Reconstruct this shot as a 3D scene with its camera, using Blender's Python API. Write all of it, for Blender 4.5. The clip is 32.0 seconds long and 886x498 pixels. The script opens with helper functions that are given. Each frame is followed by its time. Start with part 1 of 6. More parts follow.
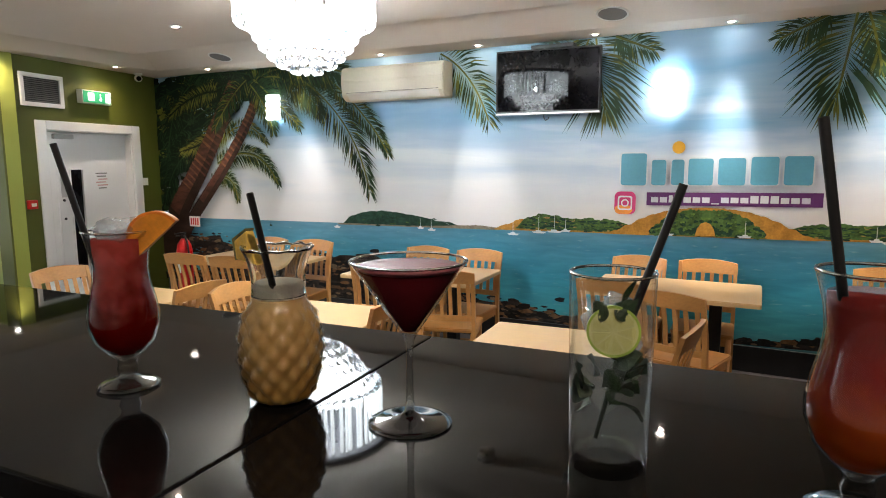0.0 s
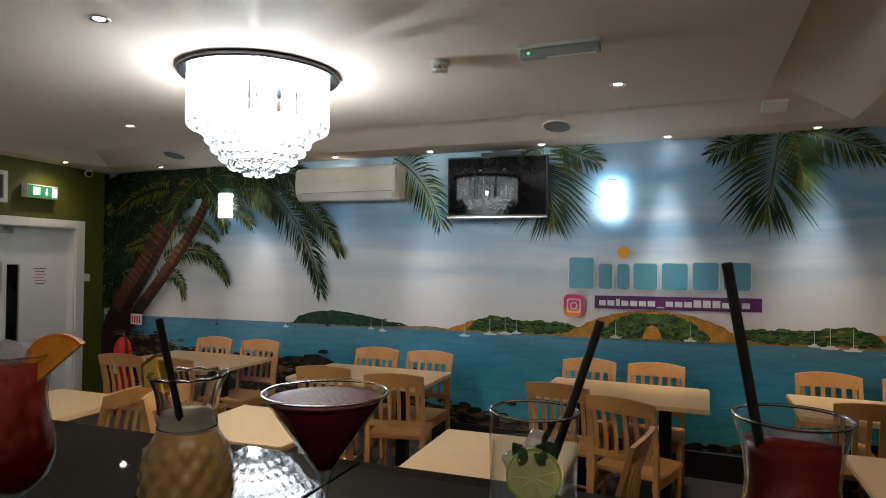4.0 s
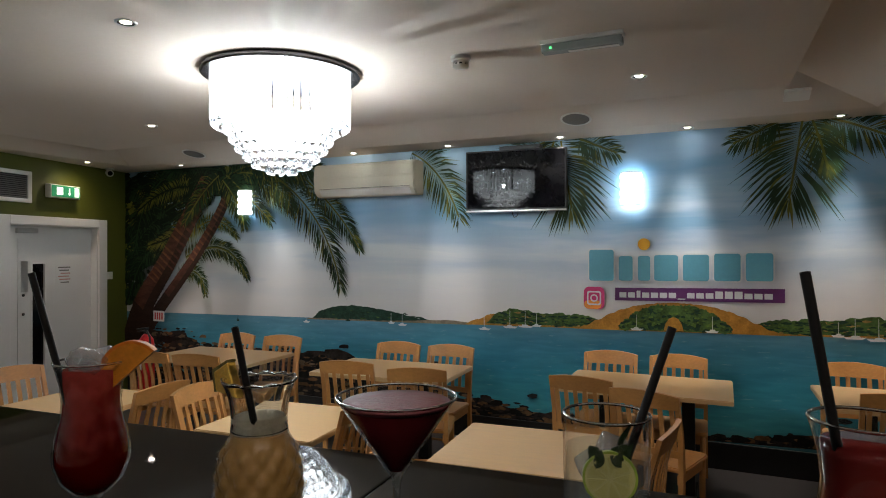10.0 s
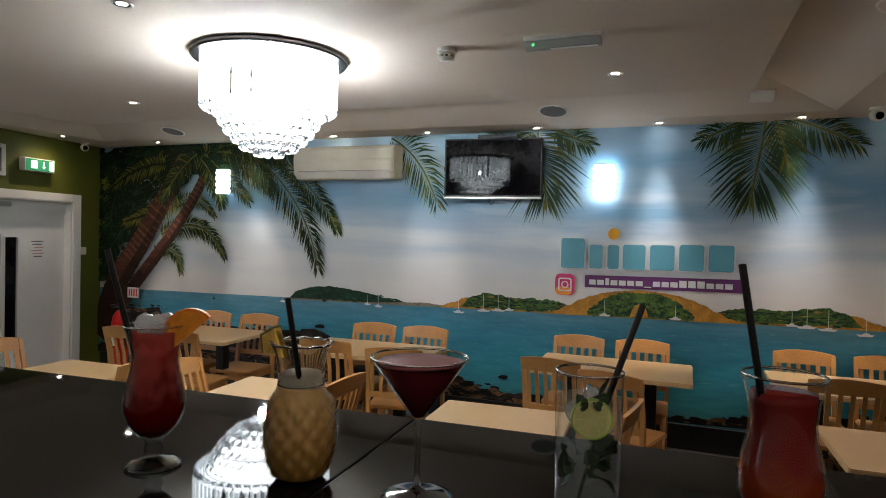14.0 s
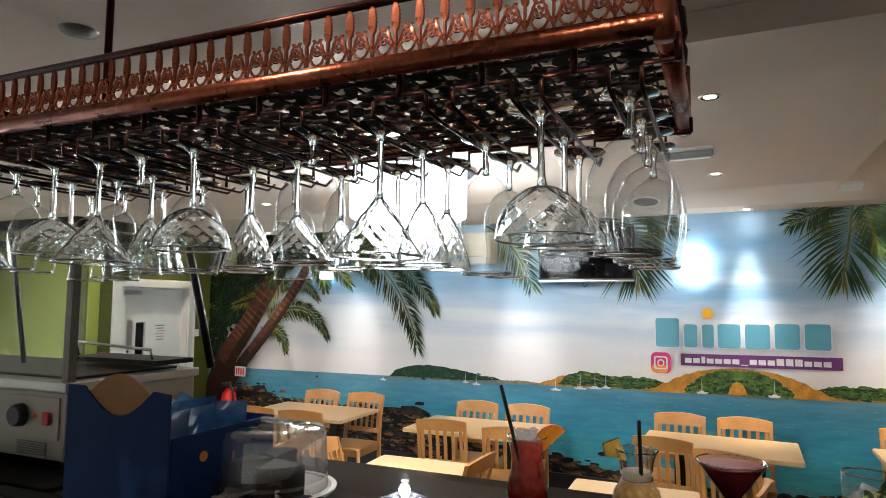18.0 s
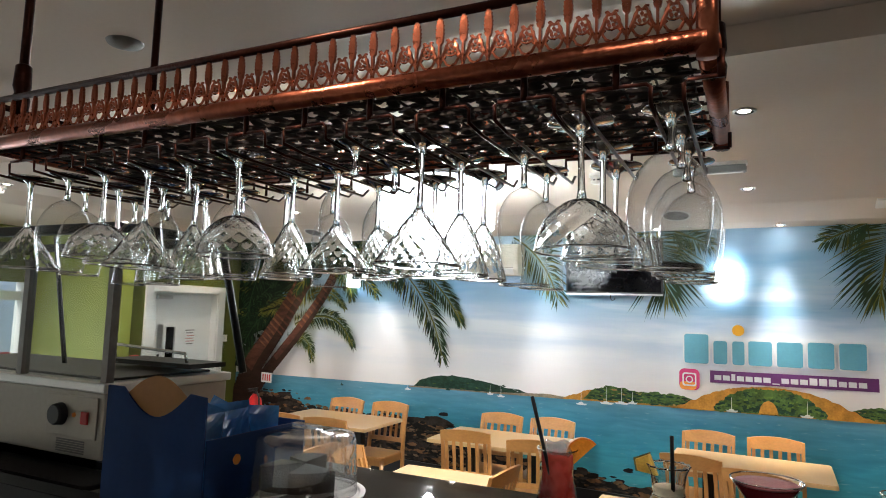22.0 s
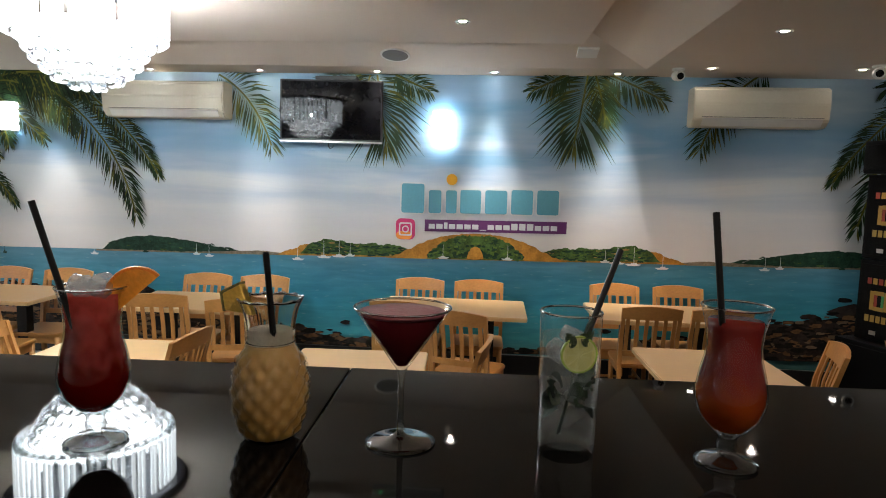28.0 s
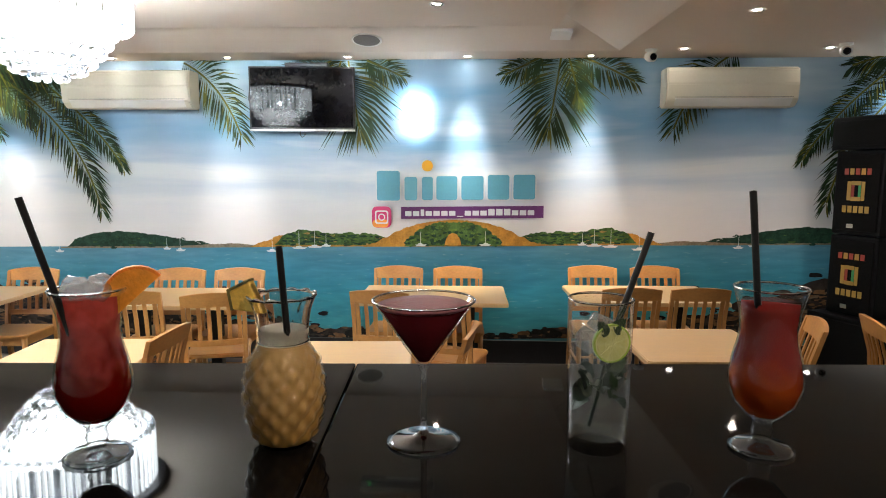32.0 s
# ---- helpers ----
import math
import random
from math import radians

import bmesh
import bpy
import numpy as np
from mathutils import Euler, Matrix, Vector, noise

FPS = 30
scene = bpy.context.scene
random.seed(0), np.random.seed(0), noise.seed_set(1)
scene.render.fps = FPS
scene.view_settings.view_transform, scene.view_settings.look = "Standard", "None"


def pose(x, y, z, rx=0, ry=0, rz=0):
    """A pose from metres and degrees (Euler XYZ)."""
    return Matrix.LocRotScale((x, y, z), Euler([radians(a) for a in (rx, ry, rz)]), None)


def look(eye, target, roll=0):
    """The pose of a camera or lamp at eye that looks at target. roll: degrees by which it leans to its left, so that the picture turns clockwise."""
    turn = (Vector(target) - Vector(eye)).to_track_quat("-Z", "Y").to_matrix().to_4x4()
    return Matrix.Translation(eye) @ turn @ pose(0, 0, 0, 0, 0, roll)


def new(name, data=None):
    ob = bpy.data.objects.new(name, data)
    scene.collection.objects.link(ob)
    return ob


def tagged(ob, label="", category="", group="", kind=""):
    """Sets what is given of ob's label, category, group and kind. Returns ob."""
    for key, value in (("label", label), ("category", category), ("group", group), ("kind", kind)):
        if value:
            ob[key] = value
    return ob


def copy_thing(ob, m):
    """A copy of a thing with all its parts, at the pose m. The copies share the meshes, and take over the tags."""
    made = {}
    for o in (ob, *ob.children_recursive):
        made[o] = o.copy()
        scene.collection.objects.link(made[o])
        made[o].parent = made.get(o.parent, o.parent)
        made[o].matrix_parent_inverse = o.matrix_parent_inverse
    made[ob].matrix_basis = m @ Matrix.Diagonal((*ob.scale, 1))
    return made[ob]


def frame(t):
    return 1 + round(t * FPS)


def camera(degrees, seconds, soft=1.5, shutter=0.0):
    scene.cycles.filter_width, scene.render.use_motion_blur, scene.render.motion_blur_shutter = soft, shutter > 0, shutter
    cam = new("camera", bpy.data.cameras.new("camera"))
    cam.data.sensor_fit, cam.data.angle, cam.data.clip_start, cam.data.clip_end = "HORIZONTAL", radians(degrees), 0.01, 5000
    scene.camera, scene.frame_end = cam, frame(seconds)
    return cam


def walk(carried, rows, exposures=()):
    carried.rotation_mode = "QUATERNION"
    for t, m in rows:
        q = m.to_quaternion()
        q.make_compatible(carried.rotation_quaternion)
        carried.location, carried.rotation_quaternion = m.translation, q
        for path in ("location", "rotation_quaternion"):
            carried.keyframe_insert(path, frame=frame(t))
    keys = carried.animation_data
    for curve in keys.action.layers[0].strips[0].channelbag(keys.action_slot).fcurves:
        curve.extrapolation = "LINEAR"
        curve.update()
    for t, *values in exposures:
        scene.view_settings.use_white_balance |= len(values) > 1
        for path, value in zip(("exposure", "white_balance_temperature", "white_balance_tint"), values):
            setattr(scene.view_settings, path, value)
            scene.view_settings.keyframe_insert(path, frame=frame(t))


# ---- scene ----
cam = camera(69.7, 32.0, soft=1.0)
PATH = [
    (0, (0.699, 0.676, 1.629), (-0.218, 2.432, 1.354), -0.2),
    (0.5, (0.725, 0.699, 1.644), (-0.265, 2.429, 1.487), -1.9),
    (1, (0.733, 0.702, 1.655), (-0.27, 2.431, 1.599), -2.3),
    (1.5, (0.742, 0.705, 1.66), (-0.283, 2.422, 1.634), -2.8),
    (2, (0.739, 0.708, 1.663), (-0.26, 2.441, 1.652), -3.1),
    (2.5, (0.737, 0.71, 1.66), (-0.191, 2.482, 1.676), -2.1),
    (3, (0.735, 0.713, 1.665), (-0.139, 2.511, 1.695), -1.4),
    (3.5, (0.726, 0.712, 1.659), (-0.114, 2.527, 1.695), -0.3),
    (5.5, (0.697, 0.683, 1.669), (-0.014, 2.552, 1.68), 2.0),
    (6, (0.645, 0.676, 1.684), (-0.132, 2.516, 1.778), 1.8),
    (6.5, (0.627, 0.662, 1.689), (-0.229, 2.461, 1.863), 1.5),
    (7, (0.608, 0.681, 1.692), (-0.308, 2.449, 1.882), 0.5),
    (7.5, (0.617, 0.672, 1.694), (-0.311, 2.43, 1.916), 0.8),
    (8, (0.611, 0.672, 1.692), (-0.308, 2.437, 1.887), 1.0),
    (8.5, (0.632, 0.667, 1.685), (-0.29, 2.437, 1.812), -0.1),
    (9, (0.666, 0.657, 1.682), (-0.25, 2.434, 1.723), 0.1),
    (9.5, (0.683, 0.662, 1.675), (-0.194, 2.46, 1.648), -0.7),
    (10, (0.68, 0.669, 1.674), (-0.157, 2.485, 1.68), -0.1),
    (10.5, (0.682, 0.674, 1.672), (-0.17, 2.484, 1.693), 0.1),
    (11, (0.679, 0.666, 1.671), (-0.174, 2.475, 1.69), 0.0),
    (11.5, (0.675, 0.659, 1.672), (-0.205, 2.454, 1.736), 0.0),
    (12, (0.673, 0.652, 1.669), (-0.243, 2.429, 1.736), -0.2),
    (12.5, (0.677, 0.646, 1.669), (-0.279, 2.402, 1.739), 0.1),
    (13, (0.683, 0.637, 1.667), (-0.229, 2.417, 1.673), 0.6),
    (13.5, (0.689, 0.603, 1.663), (-0.131, 2.425, 1.574), 0.7),
    (15.5, (0.603, 0.115, 1.795), (-0.086, 1.98, 2.009), 3.4),
    (16, (0.52, 0.028, 1.81), (-0.275, 1.854, 2.0), 3.6),
    (16.5, (0.471, -0.026, 1.819), (-0.41, 1.765, 1.952), 3.5),
    (17, (0.444, -0.054, 1.818), (-0.455, 1.724, 2.002), 3.0),
    (17.5, (0.433, -0.062, 1.817), (-0.33, 1.775, 2.027), 1.2),
    (18, (0.423, -0.068, 1.814), (-0.465, 1.717, 1.978), 0.5),
    (18.5, (0.411, -0.083, 1.816), (-0.599, 1.634, 1.996), 1.4),
    (19, (0.405, -0.09, 1.814), (-0.696, 1.571, 1.985), 1.1),
    (19.5, (0.409, -0.091, 1.811), (-0.596, 1.632, 1.957), 0.9),
    (20, (0.409, -0.09, 1.809), (-0.584, 1.641, 1.939), 1.0),
    (20.5, (0.411, -0.089, 1.81), (-0.551, 1.659, 1.947), 1.3),
    (21, (0.412, -0.089, 1.811), (-0.532, 1.665, 1.985), 1.7),
    (21.5, (0.413, -0.089, 1.812), (-0.552, 1.654, 1.991), 1.7),
    (22, (0.414, -0.088, 1.812), (-0.543, 1.657, 2.008), 1.7),
    (22.5, (0.409, -0.093, 1.812), (-0.601, 1.621, 2.019), 1.7),
    (23, (0.417, -0.085, 1.813), (-0.577, 1.639, 2.014), 1.9),
    (23.5, (0.434, -0.062, 1.81), (-0.469, 1.712, 2.006), 2.3),
    (24, (0.446, -0.038, 1.808), (-0.391, 1.767, 2.009), 2.2),
    (24.5, (0.456, -0.011, 1.807), (-0.265, 1.842, 2.019), 1.6),
    (25, (0.47, 0.018, 1.807), (-0.142, 1.909, 2.023), 1.0),
    (25.5, (0.481, 0.064, 1.792), (-0.008, 1.998, 1.935), 0.2),
    (27.5, (0.528, 0.409, 1.687), (0.191, 2.372, 1.514), 2.0),
    (28, (0.493, 0.458, 1.681), (0.297, 2.438, 1.479), 1.6),
    (28.5, (0.473, 0.502, 1.679), (0.446, 2.49, 1.464), 0.9),
    (29, (0.464, 0.506, 1.682), (0.507, 2.496, 1.493), 1.7),
    (29.5, (0.473, 0.509, 1.682), (0.551, 2.498, 1.49), 1.5),
    (30, (0.475, 0.51, 1.686), (0.614, 2.497, 1.505), 1.5),
    (30.5, (0.485, 0.516, 1.685), (0.62, 2.502, 1.484), 0.8),
    (31, (0.498, 0.526, 1.683), (0.631, 2.508, 1.452), 0.3),
    (31.5, (0.479, 0.523, 1.679), (0.509, 2.51, 1.449), 0.1),
    (32, (0.429, 0.495, 1.678), (0.326, 2.477, 1.436), 0.2),
]
walk(cam, [(t, look(eye, target, roll)) for t, eye, target, roll in PATH], [(0, 0.75), (1, 0.06), (2, -0.2), (8, -0.4), (13.5, -0.32), (15.5, 0.5), (18, 0.82), (24, 0.85), (25.5, 0.5), (27.5, 0.32), (29, 0.66), (30, 0.95), (32, 0.92)])

# ---- plan ----
BAR_Z = 1.352
TABLE_L, TABLE_D = 1.10, 0.70
NEAR_L, NEAR_D = 0.70, 0.68
WALL_TABLES = [(-3.50, 4.99, 0, 0, 0, 3), (-1.77, 5.04, 0, 0, 0, 3), (0.11, 5.27, 0, 0, 0, 1), (1.70, 5.38, 0, 0, 0, 2)]
NEAR_TABLES = [(-3.00, 3.32, 0, 0, 0, 3), (-1.57, 3.50, 0, 0, 0, 5), (-0.24, 3.54, 0, 0, 0, 4), (1.62, 3.94, 0, 0, 0, 2), (3.40, 4.02, 0, 0, 0, 2), (-5.78, 3.50, 0, 0, 0, 0)]
CHAIRS = [
    # wall side
    (-3.67, 5.14, 0, 0, 0, 182), (-3.15, 5.18, 0, 0, 0, 184), (-1.96, 5.24, 0, 0, 0, 182), (-1.48, 5.27, 0, 0, 0, 182),
    (-0.21, 5.48, 0, 0, 0, 181), (0.29, 5.50, 0, 0, 0, 182), (1.42, 5.62, 0, 0, 0, 181), (1.94, 5.64, 0, 0, 0, 180),
    # room side
    (-3.62, 4.54, 0, 0, 0, 8), (-3.15, 4.58, 0, 0, 0, 10), (-1.93, 4.80, 0, 0, 0, 12), (-1.36, 4.76, 0, 0, 0, 16),
    (-0.19, 4.94, 0, 0, 0, -6), (0.27, 4.68, 0, 0, 0, -16), (1.51, 5.16, 0, 0, 0, 1), (1.98, 5.18, 0, 0, 0, 2),
    # ends of the tables before the bar
    (-3.55, 3.38, 0, 0, 0, -92), (-2.70, 3.42, 0, 0, 0, 92), (-1.95, 3.50, 0, 0, 0, -82), (-1.38, 3.58, 0, 0, 0, 88),
    (0.14, 3.74, 0, 0, 0, 84), (2.02, 4.04, 0, 0, 0, 75), (2.88, 3.98, 0, 0, 0, -102), (-5.55, 3.05, 0, 0, 0, 6),
]
GLASS = {"base_h": (-0.002, 1.171), "base_m": (0.368, 1.233), "base_j": (0.576, 1.236), "base_r": (0.769, 1.235), "base_p": (0.201, 1.223)}
STRAW = {"h": (-0.038, -0.046, 0.298), "p": (0.015, -0.054, 0.244), "m": (0.055, 0.001, 0.257), "r": (-0.044, -0.04, 0.306)}

# ---- world and light ----
W_Y = 6.0          # face of the painted wall
CEIL = 2.66
world = bpy.data.worlds.new("world")
scene.world = world
world.use_nodes = True
wn = world.node_tree.nodes
sky = wn.new("ShaderNodeTexSky")
sky.sky_type = "NISHITA"
sky.sun_disc = False
sky.sun_elevation, sky.sun_rotation = radians(35), radians(200)
world.node_tree.links.new(sky.outputs[0], wn["Background"].inputs[0])
wn["Background"].inputs[1].default_value = 0.15


# ---- materials ----
def mat(name, base, rough=0.6, metal=0.0, vary=0.12, scale=8.0, bump=0.0, bscale=60.0, stretch=(1, 1, 1), coat=0.0, rand=0.0, spec=0.5, rvar=0.08):
    """A surface with variation at two scales, a fine relief and an optional change from piece to piece."""
    m = bpy.data.materials.new(name)
    m.use_nodes = True
    t = m.node_tree
    n, l = t.nodes, t.links
    b = n["Principled BSDF"]
    b.inputs["Roughness"].default_value = rough
    b.inputs["Metallic"].default_value = metal
    b.inputs["Coat Weight"].default_value = coat
    b.inputs["Specular IOR Level"].default_value = spec
    tc = n.new("ShaderNodeTexCoord")
    mp = n.new("ShaderNodeMapping")
    mp.inputs["Scale"].default_value = stretch
    l.new(tc.outputs["Object"], mp.inputs[0])
    big = n.new("ShaderNodeTexNoise")
    big.inputs["Scale"].default_value = scale
    big.inputs["Detail"].default_value = 6
    fine = n.new("ShaderNodeTexNoise")
    fine.inputs["Scale"].default_value = bscale
    fine.inputs["Detail"].default_value = 3
    l.new(mp.outputs[0], big.inputs[0])
    l.new(mp.outputs[0], fine.inputs[0])
    mix = n.new("ShaderNodeMix")
    mix.data_type = "RGBA"
    mix.inputs[6].default_value = (*[c * (1 - vary) for c in base], 1)
    mix.inputs[7].default_value = (*[min(1, c * (1 + vary)) for c in base], 1)
    add = n.new("ShaderNodeMath")
    add.operation = "MULTIPLY_ADD"
    add.inputs[1].default_value = 0.4
    l.new(fine.outputs[0], add.inputs[0])
    sc = n.new("ShaderNodeMath")
    sc.operation = "MULTIPLY"
    sc.inputs[1].default_value = 0.6
    l.new(big.outputs[0], sc.inputs[0])
    l.new(sc.outputs[0], add.inputs[2])
    ramp = n.new("ShaderNodeMapRange")
    ramp.inputs[1].default_value, ramp.inputs[2].default_value = 0.3, 0.7
    l.new(add.outputs[0], ramp.inputs[0])
    l.new(ramp.outputs[0], mix.inputs[0])
    out = mix.outputs[2]
    if rand:
        oi = n.new("ShaderNodeObjectInfo")
        hs = n.new("ShaderNodeHueSaturation")
        mr = n.new("ShaderNodeMapRange")
        mr.inputs[3].default_value, mr.inputs[4].default_value = 1 - rand, 1 + rand
        l.new(oi.outputs["Random"], mr.inputs[0])
        l.new(mr.outputs[0], hs.inputs["Value"])
        l.new(out, hs.inputs["Color"])
        out = hs.outputs[0]
    l.new(out, b.inputs["Base Color"])
    rr = n.new("ShaderNodeMapRange")
    rr.inputs[3].default_value, rr.inputs[4].default_value = max(0.015, rough - rvar), min(1, rough + rvar)
    l.new(big.outputs[0], rr.inputs[0])
    l.new(rr.outputs[0], b.inputs["Roughness"])
    if bump:
        bp = n.new("ShaderNodeBump")
        bp.inputs["Strength"].default_value = bump
        bp.inputs["Distance"].default_value = 0.01
        l.new(fine.outputs[0], bp.inputs["Height"])
        l.new(bp.outputs[0], b.inputs["Normal"])
    return m


def glow(name, color, strength):
    m = bpy.data.materials.new(name)
    m.use_nodes = True
    b = m.node_tree.nodes["Principled BSDF"]
    b.inputs["Base Color"].default_value = (*color, 1)
    b.inputs["Emission Color"].default_value = (*color, 1)
    b.inputs["Emission Strength"].default_value = strength
    return m


def clear(name, color=(1, 1, 1), rough=0.0, ior=1.45):
    m = bpy.data.materials.new(name)
    m.use_nodes = True
    b = m.node_tree.nodes["Principled BSDF"]
    b.inputs["Base Color"].default_value = (*color, 1)
    b.inputs["Transmission Weight"].default_value = 1.0
    b.inputs["Roughness"].default_value = rough
    b.inputs["IOR"].default_value = ior
    return m


def thin_glass(name, tint=(0.97, 0.98, 0.98), rough=0.02, base=0.04, edge=0.6, power=4.0, facets=0.0, haze=0.0):
    """Thin clear walls: see-through, with gloss that grows towards the edges."""
    m = bpy.data.materials.new(name)
    m.use_nodes = True
    n, l = m.node_tree.nodes, m.node_tree.links
    n.remove(n["Principled BSDF"])
    tr = n.new("ShaderNodeBsdfTransparent")
    tr.inputs[0].default_value = (*tint, 1)
    gl = n.new("ShaderNodeBsdfGlossy")
    gl.inputs["Roughness"].default_value = rough
    lw = n.new("ShaderNodeLayerWeight")
    lw.inputs[0].default_value = 0.5
    pw = n.new("ShaderNodeMath")
    pw.operation = "POWER"
    pw.inputs[1].default_value = power
    g = n.new("ShaderNodeMath")
    g.operation = "MULTIPLY_ADD"
    g.use_clamp = True
    g.inputs[1].default_value, g.inputs[2].default_value = edge, base
    if facets:
        tc = n.new("ShaderNodeTexCoord")
        vo = n.new("ShaderNodeTexVoronoi")
        vo.inputs["Scale"].default_value = facets
        bp = n.new("ShaderNodeBump")
        bp.inputs["Strength"].default_value, bp.inputs["Distance"].default_value = 0.9, 0.004
        l.new(tc.outputs["Object"], vo.inputs["Vector"])
        l.new(vo.outputs["Distance"], bp.inputs["Height"])
        l.new(bp.outputs[0], gl.inputs["Normal"])
        l.new(bp.outputs[0], lw.inputs["Normal"])
    l.new(lw.outputs["Facing"], pw.inputs[0])
    l.new(pw.outputs[0], g.inputs[0])
    mx = n.new("ShaderNodeMixShader")
    l.new(g.outputs[0], mx.inputs[0])
    l.new(tr.outputs[0], mx.inputs[1])
    l.new(gl.outputs[0], mx.inputs[2])
    out = mx.outputs[0]
    if haze:
        tl = n.new("ShaderNodeBsdfTranslucent")
        tl.inputs[0].default_value = (0.85, 0.87, 0.86, 1)
        hz_ = n.new("ShaderNodeMixShader")
        hz_.inputs[0].default_value = haze
        l.new(out, hz_.inputs[1])
        l.new(tl.outputs[0], hz_.inputs[2])
        out = hz_.outputs[0]
    l.new(out, n["Material Output"].inputs[0])
    return m


M_CEIL = mat("ceiling_plaster", (0.66, 0.565, 0.48), 0.85, vary=0.03, scale=1.5, bump=0.05)
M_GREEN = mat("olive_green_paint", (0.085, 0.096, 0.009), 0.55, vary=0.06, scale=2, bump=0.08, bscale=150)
# lobby green made paler: daylight on that wall is put into the colour
M_GREEN_DAYLIT = mat("daylit_green_paint", (0.33, 0.37, 0.07), 0.6, vary=0.05, scale=2, bump=0.08, bscale=150)
M_CREAM = mat("cream_paint", (0.70, 0.67, 0.60), 0.7, vary=0.04, scale=2, bump=0.06, bscale=150)
M_FLOOR = mat("dark_floor_tile", (0.035, 0.03, 0.028), 0.35, vary=0.3, scale=6)
M_WHITE = mat("white_gloss_paint", (0.76, 0.75, 0.73), 0.4, vary=0.03, scale=4)
M_PLASTIC = mat("white_plastic", (0.74, 0.71, 0.66), 0.35, vary=0.03, scale=5)
M_PLASTIC_Y = mat("aged_white_plastic", (0.68, 0.62, 0.50), 0.4, vary=0.05, scale=4)
M_BLACK = mat("black_plastic", (0.012, 0.012, 0.013), 0.35, vary=0.2)
M_STRAW = mat("matt_black_straw", (0.008, 0.008, 0.009), 0.45, vary=0.1)
M_SCREEN = mat("black_screen", (0.004, 0.004, 0.005), 0.025, vary=0.1, rvar=0.005, spec=0.16)
M_WOOD = mat("varnished_beech", (0.48, 0.225, 0.066), 0.42, vary=0.16, scale=5, bump=0.05, bscale=40, stretch=(1, 6, 1), coat=0.15, rand=0.10)
M_WOODV = mat("varnished_beech_upright", (0.48, 0.225, 0.066), 0.42, vary=0.16, scale=5, bump=0.05, bscale=40, stretch=(6, 6, 0.7), coat=0.15, rand=0.10)
M_TOP = mat("pale_beech_laminate", (0.56, 0.37, 0.18), 0.35, vary=0.08, scale=4, bscale=50, stretch=(1, 8, 1), coat=0.2)
M_IRON = mat("dark_iron", (0.02, 0.019, 0.018), 0.5, 0.6, vary=0.2)
M_STEEL = mat("brushed_steel", (0.55, 0.54, 0.52), 0.32, 1.0, vary=0.08, scale=10, stretch=(1, 1, 12))
M_CHROME = mat("polished_chrome", (0.8, 0.8, 0.8), 0.06, 1.0, vary=0.02, rvar=0.01)
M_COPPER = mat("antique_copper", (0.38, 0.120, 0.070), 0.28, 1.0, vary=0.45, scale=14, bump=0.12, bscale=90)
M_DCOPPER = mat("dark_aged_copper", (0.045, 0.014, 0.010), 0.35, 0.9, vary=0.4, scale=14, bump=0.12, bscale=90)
M_GLASS = thin_glass("clear_glass", (0.985, 0.99, 0.99), 0.012, 0.035, 0.85, 3.2)
M_SOLID = clear("solid_glass", (0.97, 0.98, 0.98), 0.01, 1.45)
M_FOOT = thin_glass("glass_foot", (0.95, 0.96, 0.96), 0.015, 0.15, 0.85, 1.8)
M_PANE = thin_glass("window_pane", (0.93, 0.96, 0.95), 0.01, 0.03, 0.5, 5.0)
M_GREY = mat("grey_grille", (0.16, 0.15, 0.14), 0.6, vary=0.1, bump=0.2, bscale=300)
M_RED = mat("red_enamel", (0.55, 0.01, 0.012), 0.3, vary=0.08)
M_SPOT = glow("lamp_glow", (1.0, 0.93, 0.82), 60)


# ---- mesh helpers ----
def part(name, bm, material, parent=None, label="", smooth=False):
    """Links a bmesh as one mesh object under a thing or a part."""
    me = bpy.data.meshes.new(name)
    if smooth:
        for f in bm.faces:
            f.smooth = True
    bm.to_mesh(me)
    bm.free()
    for m in material if isinstance(material, (list, tuple)) else [material]:
        me.materials.append(m)
    ob = new(name, me)
    if parent is not None:
        ob.parent = parent
    return tagged(ob, label)


def share(name, like, parent, m):
    """Another object on the same mesh, at the pose m under its parent."""
    ob = new(name, like.data)
    ob.parent = parent
    ob.matrix_basis = m
    return ob


def thing(name, label, category, group="", m=None, kind=""):
    ob = new(name)
    if m is not None:
        ob.matrix_basis = m
    return tagged(ob, label, category, group, kind)


def box(bm, x0, x1, y0, y1, z0, z1, bevel=0.0, mi=0):
    v = [bm.verts.new((x, y, z)) for x in (x0, x1) for y in (y0, y1) for z in (z0, z1)]
    fs = [bm.faces.new([v[i] for i in q]) for q in ((0, 1, 3, 2), (4, 6, 7, 5), (0, 4, 5, 1), (2, 3, 7, 6), (0, 2, 6, 4), (1, 5, 7, 3))]
    for f in fs:
        f.material_index = mi
    if bevel:
        es = list({e for f in fs for e in f.edges})
        bmesh.ops.bevel(bm, geom=es, offset=bevel, segments=2, profile=0.6, affect="EDGES")
    return bm


def cube(x0, x1, y0, y1, z0, z1, bevel=0.0):
    return box(bmesh.new(), x0, x1, y0, y1, z0, z1, bevel)


